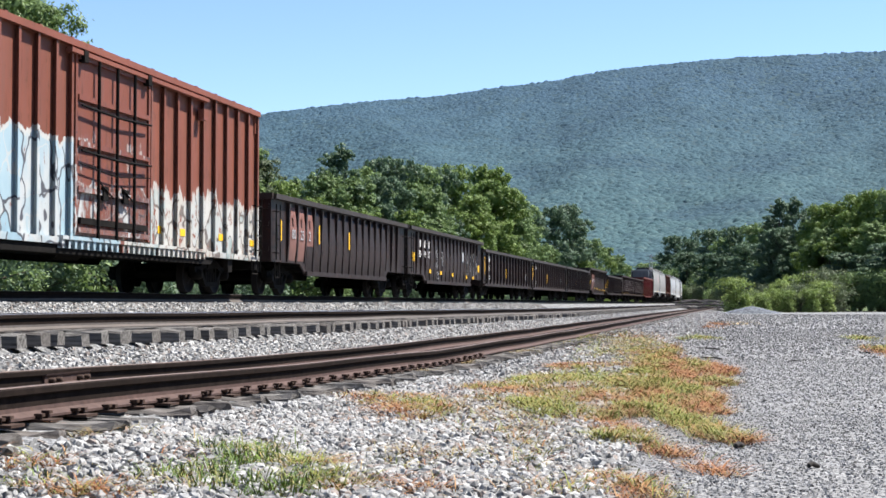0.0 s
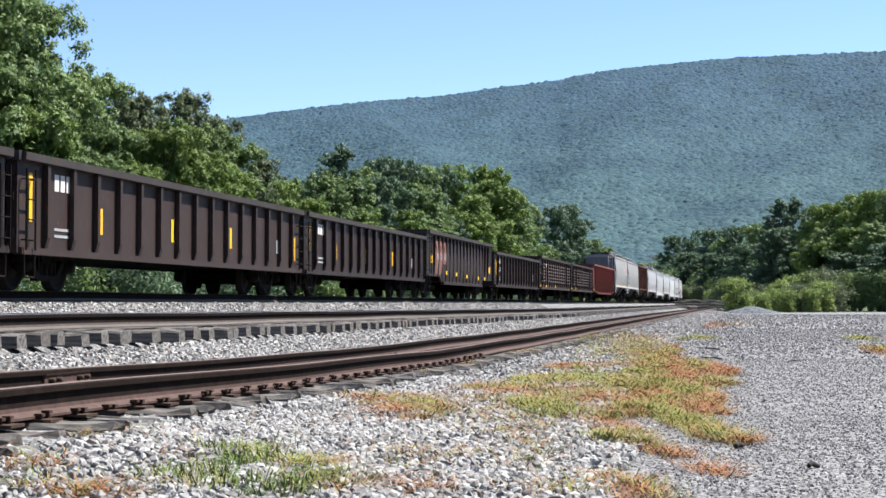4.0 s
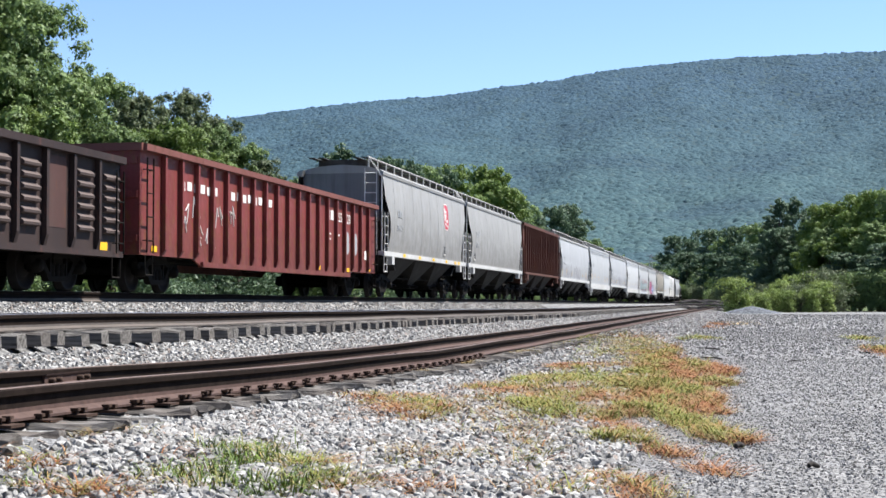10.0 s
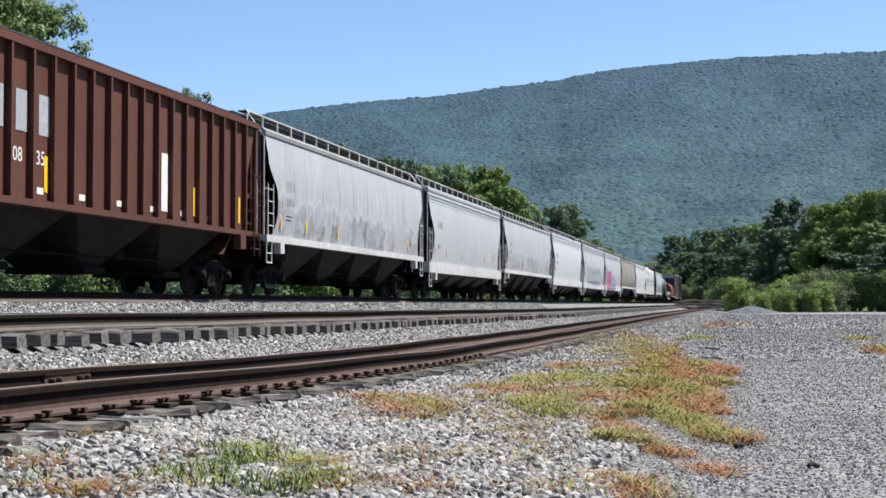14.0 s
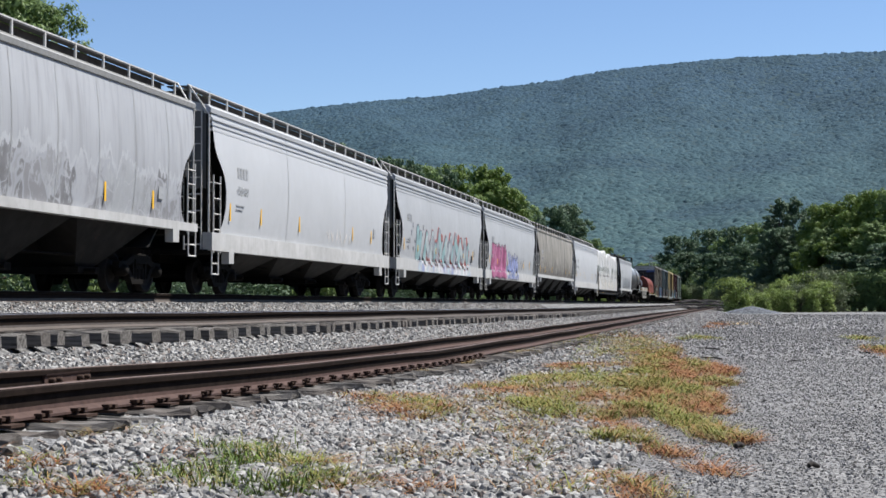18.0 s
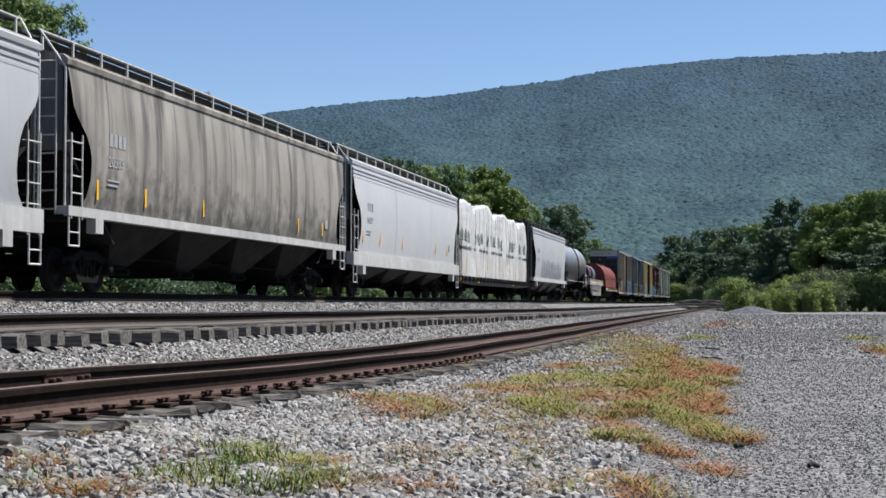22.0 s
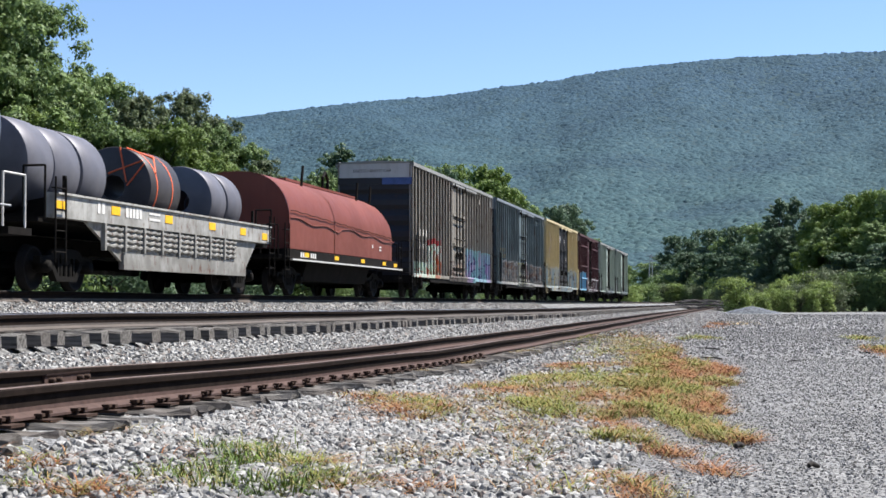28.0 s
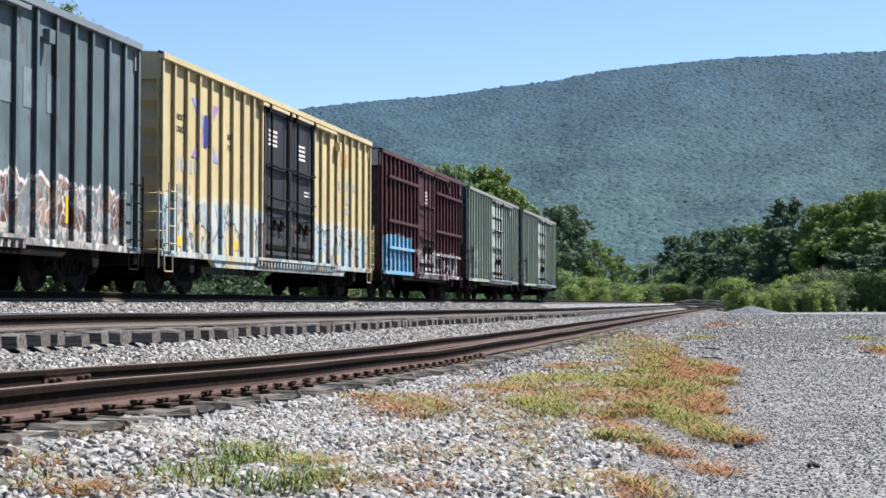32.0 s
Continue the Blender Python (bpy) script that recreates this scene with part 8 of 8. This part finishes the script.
        f1 = np.array([noise.noise((a_ * 2.6 + 4, b_ * 1.3, 9.0)) + 0.6 * noise.noise((a_ * 8.0, b_ * 5.2, 2.0)) for a_, b_ in zip(px, py)])
        keep = f1 + 0.22 * rng.normal(size=count) > {"pale": -0.02, "lush": 0.02}.get(main, -0.27)
        px, py = px[keep], py[keep]
        tone = np.array([noise.noise((a_ * 1.9 + 4, b_ * 0.9, 5.0 + j)) + 0.5 * noise.noise((a_ * 6.0, b_ * 3.2, 7.0)) for a_, b_ in zip(px, py)]) + 0.22 * rng.normal(size=len(px))
        pz = np.array([stand_z(a_, b_) for a_, b_ in zip(px, py)])
        order = {"rust": ("rust", "pale", "green"), "green": ("green", "pale", "rust"), "lush": ("lush", "green", "pale"), "pale": ("pale", "rust", "green")}[main]
        for kind, mask in zip(order, (tone < 0.16, (tone >= 0.16) & (tone < 0.36), tone >= 0.36)):
            found[kind].append((px[mask], py[mask], pz[mask]))
    # small stray patches: (x, y, half width, half length, kind)
    drifts = ((2.85, 32.7, 0.35, 3.0, "rust"), (3.0, 33.5, 0.4, 2.5, "green"), (3.3, 44.2, 0.4, 2.5, "green"), (-1.4, 62, 0.5, 5.0, "rust"), (-1.63, 40.9, 0.22, 1.0, "green"), (-1.1, 42.5, 0.5, 1.6, "green"), (-4.35, 29.7, 0.3, 2.2, "pale"),
              (-4.4, 20.4, 0.13, 0.7, "pale"), (-4.4, 24.1, 0.13, 0.8, "pale"), (-0.1, 79, 1.1, 8.0, "dry"), (-1.2, 72, 0.9, 7.0, "rust"))
    for x, y, rx, ry, kind in drifts:
        n = int(min(math.pi * rx * ry * (1100 if y < 25 else 420 if y < 50 else 70), 5000))
        a, r = rng.random(n) * 2 * math.pi, np.abs(rng.normal(size=n)) * 0.62
        px, py = x + rx * r * np.cos(a), y + ry * r * np.sin(a)
        found[kind].append((px, py, np.array([stand_z(u_, v_) for u_, v_ in zip(px, py)])))
    for kind, lst in found.items():
        px, py, pz = (np.concatenate([q[i] for q in lst]) for i in range(3))
        n = len(px)
        ln = (0.06 + 0.22 * rng.random(n) ** 1.7) * {"dry": 0.3, "lush": 0.7}.get(kind, 1.0)
        tilt = {"lush": 0.75, "green": 0.36}.get(kind, 0.26) * (0.25 + 1.1 * rng.random(n))
        h = ln * np.sin(np.minimum(tilt, 1.35)) * 0.8 + 0.006
        run = ln * np.cos(np.minimum(tilt, 1.35))
        ang = rng.random(n) * 2 * math.pi
        dx, dy = np.cos(ang) * run, np.sin(ang) * run
        w = 0.0010 + 0.0014 * rng.random(n) + 0.00014 * py + (0.0005 if kind == "lush" else 0)
        wx, wy = -np.sin(ang) * w, np.cos(ang) * w
        b0 = np.stack([px - wx, py - wy, pz - 0.01], 1)
        b1 = np.stack([px + wx, py + wy, pz - 0.01], 1)
        m0 = np.stack([px + dx * 0.45 + wx, py + dy * 0.45 + wy, pz + h * 0.8], 1)
        m1 = np.stack([px + dx * 0.45 - wx, py + dy * 0.45 - wy, pz + h * 0.8], 1)
        t0 = np.stack([px + dx + wx * 0.25, py + dy + wy * 0.25, pz + h], 1)
        t1 = np.stack([px + dx - wx * 0.25, py + dy - wy * 0.25, pz + h], 1)
        v = np.stack([b0, b1, m0, m1, t0, t1], 1).reshape(-1, 3)
        i = np.arange(n)[:, None] * 6
        f = np.concatenate([i + np.array([[0, 1, 2, 3]]), i + np.array([[3, 2, 4, 5]])])
        ob = new("weeds", raw_mesh("weeds", v, f, M_BLADE[kind]))
        tagged(ob, {"rust": "rust-brown drying weeds sprawling over the gravel edge", "green": "low yellow-green weeds growing through the ballast", "lush": "fresh green weeds among the ballast stones", "pale": "sparse olive weeds between the stones", "dry": "flat patch of straw-coloured dead grass"}[kind], "weeds", kind="stuff")


def stone_material(name, dark, light, warm):
    n = Nodes(name, 0.85, spec=0.3)
    r = n.island()
    col = n.mix(n.ramp(r, 0.0, 0.8), dark, light)
    col = n.mix(n.ramp(r, 0.86, 0.9), col, warm)
    g = n.noise(n.coords(), 60, 4, 0.7)
    col = n.mix(n.math("MULTIPLY", g, 0.45), col, dark)
    n.color(col)
    n.bump(g, 0.5, 0.006)
    return n.m


M_STONE = stone_material("ballast_stone", (0.11, 0.107, 0.102), (0.395, 0.388, 0.372), (0.21, 0.17, 0.145))
M_PEBBLE = stone_material("lot_pebble", (0.10, 0.098, 0.096), (0.31, 0.303, 0.294), (0.05, 0.047, 0.045))
CUBE_V = np.array([(x, y, z) for z in (-0.62, 0.62) for y in (-0.62, 0.62) for x in (-0.62, 0.62)])
CUBE_F = np.array([(0, 2, 3, 1), (4, 5, 7, 6), (0, 1, 5, 4), (2, 6, 7, 3), (0, 4, 6, 2), (1, 3, 7, 5)])
LUMP_V = np.array([(0, 0, 1), (0.89, 0, 0.45), (0.28, 0.85, 0.45), (-0.72, 0.53, 0.45), (-0.72, -0.53, 0.45), (0.28, -0.85, 0.45),
                   (0.72, 0.53, -0.45), (-0.28, 0.85, -0.45), (-0.89, 0, -0.45), (-0.28, -0.85, -0.45), (0.72, -0.53, -0.45), (0, 0, -1)])
LUMP_F = np.array([(0, 1, 2), (0, 2, 3), (0, 3, 4), (0, 4, 5), (0, 5, 1), (1, 6, 2), (2, 7, 3), (3, 8, 4), (4, 9, 5), (5, 10, 1),
                   (6, 7, 2), (7, 8, 3), (8, 9, 4), (9, 10, 5), (10, 6, 1), (11, 7, 6), (11, 8, 7), (11, 9, 8), (11, 10, 9), (11, 6, 10)])


def stones(name, label, mat, beds, seed, shape=(CUBE_V, CUBE_F)):
    """Broken stones, each with its own shape: beds of (x0, x1, y0, y1, stones per square metre, radius, lift)."""
    rng = np.random.default_rng(seed)
    pos, rad = [], []
    for x0, x1, y0, y1, dens, r, lift in beds:
        n = int((x1 - x0) * (y1 - y0) * dens)
        x, y = x0 + (x1 - x0) * rng.random(n), y0 + (y1 - y0) * rng.random(n)
        ang = np.degrees(np.arctan2(x, y)) + 11.303
        keep = np.abs(ang) < 18.5
        x, y = x[keep], y[keep]
        z = np.array([stand_z(u, v) for u, v in zip(x, y)]) + lift
        rr = r * (0.55 + 0.8 * rng.random(len(x)))
        pos.append(np.stack([x, y, z + rr * 0.25], 1))
        rad.append(rr)
    pos, rad = np.concatenate(pos), np.concatenate(rad)
    n = len(pos)
    k, sides = len(shape[0]), shape[1].shape[1]
    v = shape[0][None] * (0.78 + 0.4 * rng.random((n, k, 1))) + 0.07 * rng.normal(size=(n, k, 3))
    v = v * np.stack([0.8 + 0.6 * rng.random(n), 0.7 + 0.5 * rng.random(n), 0.5 + 0.4 * rng.random(n)], 1)[:, None, :]
    q = rng.normal(size=(n, 4))
    q[:, 1:3] *= 0.45
    q /= np.linalg.norm(q, axis=1)[:, None]
    w, a, b, c = q.T
    m = np.stack([np.stack([1 - 2 * (b * b + c * c), 2 * (a * b - c * w), 2 * (a * c + b * w)], 1), np.stack([2 * (a * b + c * w), 1 - 2 * (a * a + c * c), 2 * (b * c - a * w)], 1),
                  np.stack([2 * (a * c - b * w), 2 * (b * c + a * w), 1 - 2 * (a * a + b * b)], 1)], 1)
    v = np.einsum("nij,nkj->nki", m, v) * rad[:, None, None] + pos[:, None, :]
    f = shape[1][None] + (np.arange(n) * k)[:, None, None]
    ob = new(name, raw_mesh(name, v.reshape(-1, 3), f.reshape(-1, sides), mat))
    tagged(ob, label, "stones", kind="stuff")


build_weeds()
stones("ballast_stones", "loose pale grey crushed-stone ballast beside the siding", M_STONE,
       ((-3.98, -2.7, 5.8, 8.4, 330, 0.025, 0.0), (-2.7, -0.7, 5.8, 8.4, 620, 0.027, 0.0), (-3.98, -0.7, 8.4, 12, 640, 0.027, 0.0), (-3.98, -1.2, 12, 20, 480, 0.028, 0.0)), 5, (LUMP_V, LUMP_F))
stones("ballast_stones", "loose pale grey crushed-stone ballast around the tracks", M_STONE,
       ((-3.95, -1.6, 20, 45, 190, 0.036, 0.0), (-6.75, -4.0, 7, 30, 190, 0.026, -0.02),
        (-8.05, -6.6, 10, 30, 560, 0.030, 0.0), (-8.05, -6.6, 30, 70, 200, 0.038, 0.0), (-10.9, -8.8, 14, 40, 90, 0.030, -0.02), (-12.6, -10.7, 14, 45, 300, 0.033, 0.0), (-12.6, -10.7, 45, 90, 90, 0.044, 0.0),
        (-15, -12.5, 15, 60, 60, 0.035, 0.0), (-4.4, -1.6, 45, 125, 30, 0.05, 0.0), (-8.05, -6.6, 70, 130, 60, 0.05, 0.0), (-7.0, -1.6, 125, 190, 8, 0.07, 0.0)), 7)
stones("lot_pebbles", "fine grey crushed gravel scattered over the lot", M_PEBBLE, ((-1.4, 3.0, 6.5, 14, 800, 0.0095, -0.002), (-1.4, 5.0, 14, 28, 280, 0.0125, -0.002), (-1.6, 9.0, 28, 60, 50, 0.024, 0.0), (-5.0, 14.0, 60, 140, 7, 0.045, 0.0)), 6)


# ---- small things on the ground ----
M_PILE = ballast_material("blue_gravel", (0.15, 0.165, 0.185), (0.03, 0.033, 0.038), 7.0, bump=1.0, dist=0.08, tint=(0.07, 0.078, 0.09))

def build_debris():
    rnd = random.Random(12)
    heap = thing("tie_heap", "heap of dark discarded wooden ties beside the siding", "timber heap")
    g_me = [tie_mesh("old_tie", 60 + k) for k in range(2)]
    for k in range(44):
        d = 205 + rnd.uniform(-3, 3)
        px = 1204 + 2.0 * k + rnd.uniform(-4, 4)
        r = (px - 784) / 2647.0 * d
        part("old_tie", g_me[k % 2], None, heap, at=pose(-d * math.sin(YAW) + r * math.cos(YAW), d * math.cos(YAW) + r * math.sin(YAW), 0.15 + 0.42 * (k % 4), rnd.uniform(-12, 12), rnd.uniform(-10, 10), rnd.uniform(-40, 40)))
    d, px = 150.0, 1330
    r = (px - 784) / 2647.0 * d
    x, y = -d * math.sin(YAW) + r * math.cos(YAW), d * math.cos(YAW) + r * math.sin(YAW)
    rows = []
    for k in range(9):
        f = k / 8
        rows.append([(x + 3.0 * (1 - f) * math.cos(a) * (1 + 0.12 * noise.noise((math.cos(a) * 2, math.sin(a) * 2, f * 3))), y + 2.6 * (1 - f) * math.sin(a), 0.8 * f ** 0.8 - 0.03) for a in (2 * math.pi * j / 28 for j in range(28))])
    pile = new("gravel_pile", Geo().quad_strip(rows, True, True).mesh("gravel_pile", M_PILE))
    tagged(pile, "low mound of blue-grey crushed gravel on the lot", "gravel pile")
    stick = plain("dark_wood", (0.03, 0.026, 0.024), 0.9, 0.0, 0.4, 20.0, 0.4, 0.01)
    for x, y, ln, a, rr in ((-0.02, 10.6, 0.2, 75, 0.018), (0.9, 26.5, 0.55, 60, 0.012), (-0.55, 27.5, 1.1, 110, 0.015), (-0.75, 33, 1.3, 115, 0.016), (1.05, 26.9, 0.4, 95, 0.01), (0.42, 9.4, 0.12, 60, 0.015), (-0.35, 15.9, 0.8, 100, 0.01), (2.45, 31, 0.7, 90, 0.02), (2.6, 27, 0.5, 85, 0.018), (-2.7, 11.2, 0.35, 20, 0.012), (-0.5, 8.6, 0.22, 85, 0.014)):
        g = Geo()
        c_, s_ = math.cos(radians(a)), math.sin(radians(a))
        pts = [(c_ * ln * (t - 0.5) + rnd.uniform(-0.01, 0.01), s_ * ln * (t - 0.5), rr + 0.004 + 0.012 * math.sin(t * 5)) for t in (0, 0.3, 0.6, 1)]
        rows = [[(p[0] - s_ * rr * math.cos(b), p[1] + c_ * rr * math.cos(b), p[2] + rr * math.sin(b)) for b in (2 * math.pi * j / 6 for j in range(6))] for p in pts]
        g.quad_strip(rows, True, True).poly(rows[0], True).poly(rows[-1])
        ob = new("stick", g.mesh("stick", stick))
        ob.matrix_basis = pose(x, y, float(ground_z(x, y)))
        tagged(ob, "dark weathered stick lying on the gravel", "stick", "sticks on the lot")
    # joint bar on the siding's far rail
    bar = thing("joint_bar", "rusty bolted joint bar clamped to the siding rail", "joint bar")
    x, y = -5.32 - 0.7535, 12.75
    z = rail_z(0, y) - 0.18
    part("bar", Geo().extrude([(0.012, 0.04), (0.06, 0.03), (0.05, 0.06), (0.03, 0.07), (0.03, 0.12), (0.045, 0.14), (0.05, 0.155), (0.012, 0.15)], -0.46, 0.46, "y"), M_RAIL, bar)
    bolt = Geo().lathe(((0.03, 0.028), (0.075, 0.028), (0.085, 0.02), (0.086, 0.001)), "x", 6, (0, 0, 0.095)).mesh("bolt", M_SPIKE)
    for dy in (-0.36, -0.22, 0.22, 0.36):
        part("bolt", bolt, None, bar, at=(0, dy, 0))
    bar.matrix_basis = pose(x, y, z)
    # lattice mast far down the valley
    mast = thing("lattice_mast", "slender pale steel lattice mast among distant trees", "mast")
    d, px = 372.0, 1152
    r = (px - 784) / 2647.0 * d
    steel = plain("galvanised_mast", (0.42, 0.43, 0.44), 0.5, 0.6, 0.15, 3.0, 0.05)
    g = Geo()
    for sx, sy in ((-1, -1), (1, -1), (1, 1), (-1, 1)):
        g.cyl((0.75 * sx, 0.75 * sy, 0), (0.22 * sx, 0.22 * sy, 13.2), 0.07, 5)
    part("legs", g, steel, mast)
    g = Geo()
    for k in range(11):
        a, b = 0.75 - 0.048 * k, 0.75 - 0.048 * (k + 1)
        for sx, sy, tx, ty in ((-1, -1, 1, -1), (1, -1, 1, 1), (1, 1, -1, 1), (-1, 1, -1, -1)):
            g.cyl((a * sx, a * sy, 1.2 * k), (b * tx, b * ty, 1.2 * k + 1.2), 0.045, 4)
    part("bracing", g, steel, mast)
    part("cross_arm", Geo().box(-1.6, 1.6, -0.06, 0.06, 11.6, 11.75).box(-1.3, 1.3, -0.06, 0.06, 12.6, 12.75), steel, mast)
    mast.matrix_basis = pose(-d * math.sin(YAW) + r * math.cos(YAW), d * math.cos(YAW) + r * math.sin(YAW), 0.0)


build_debris()


def motions():
    """The whole train runs past at one speed."""
    for thing_, s0, m in TRAIN:
        walk(thing_, car_rows(s0, m))


motions()
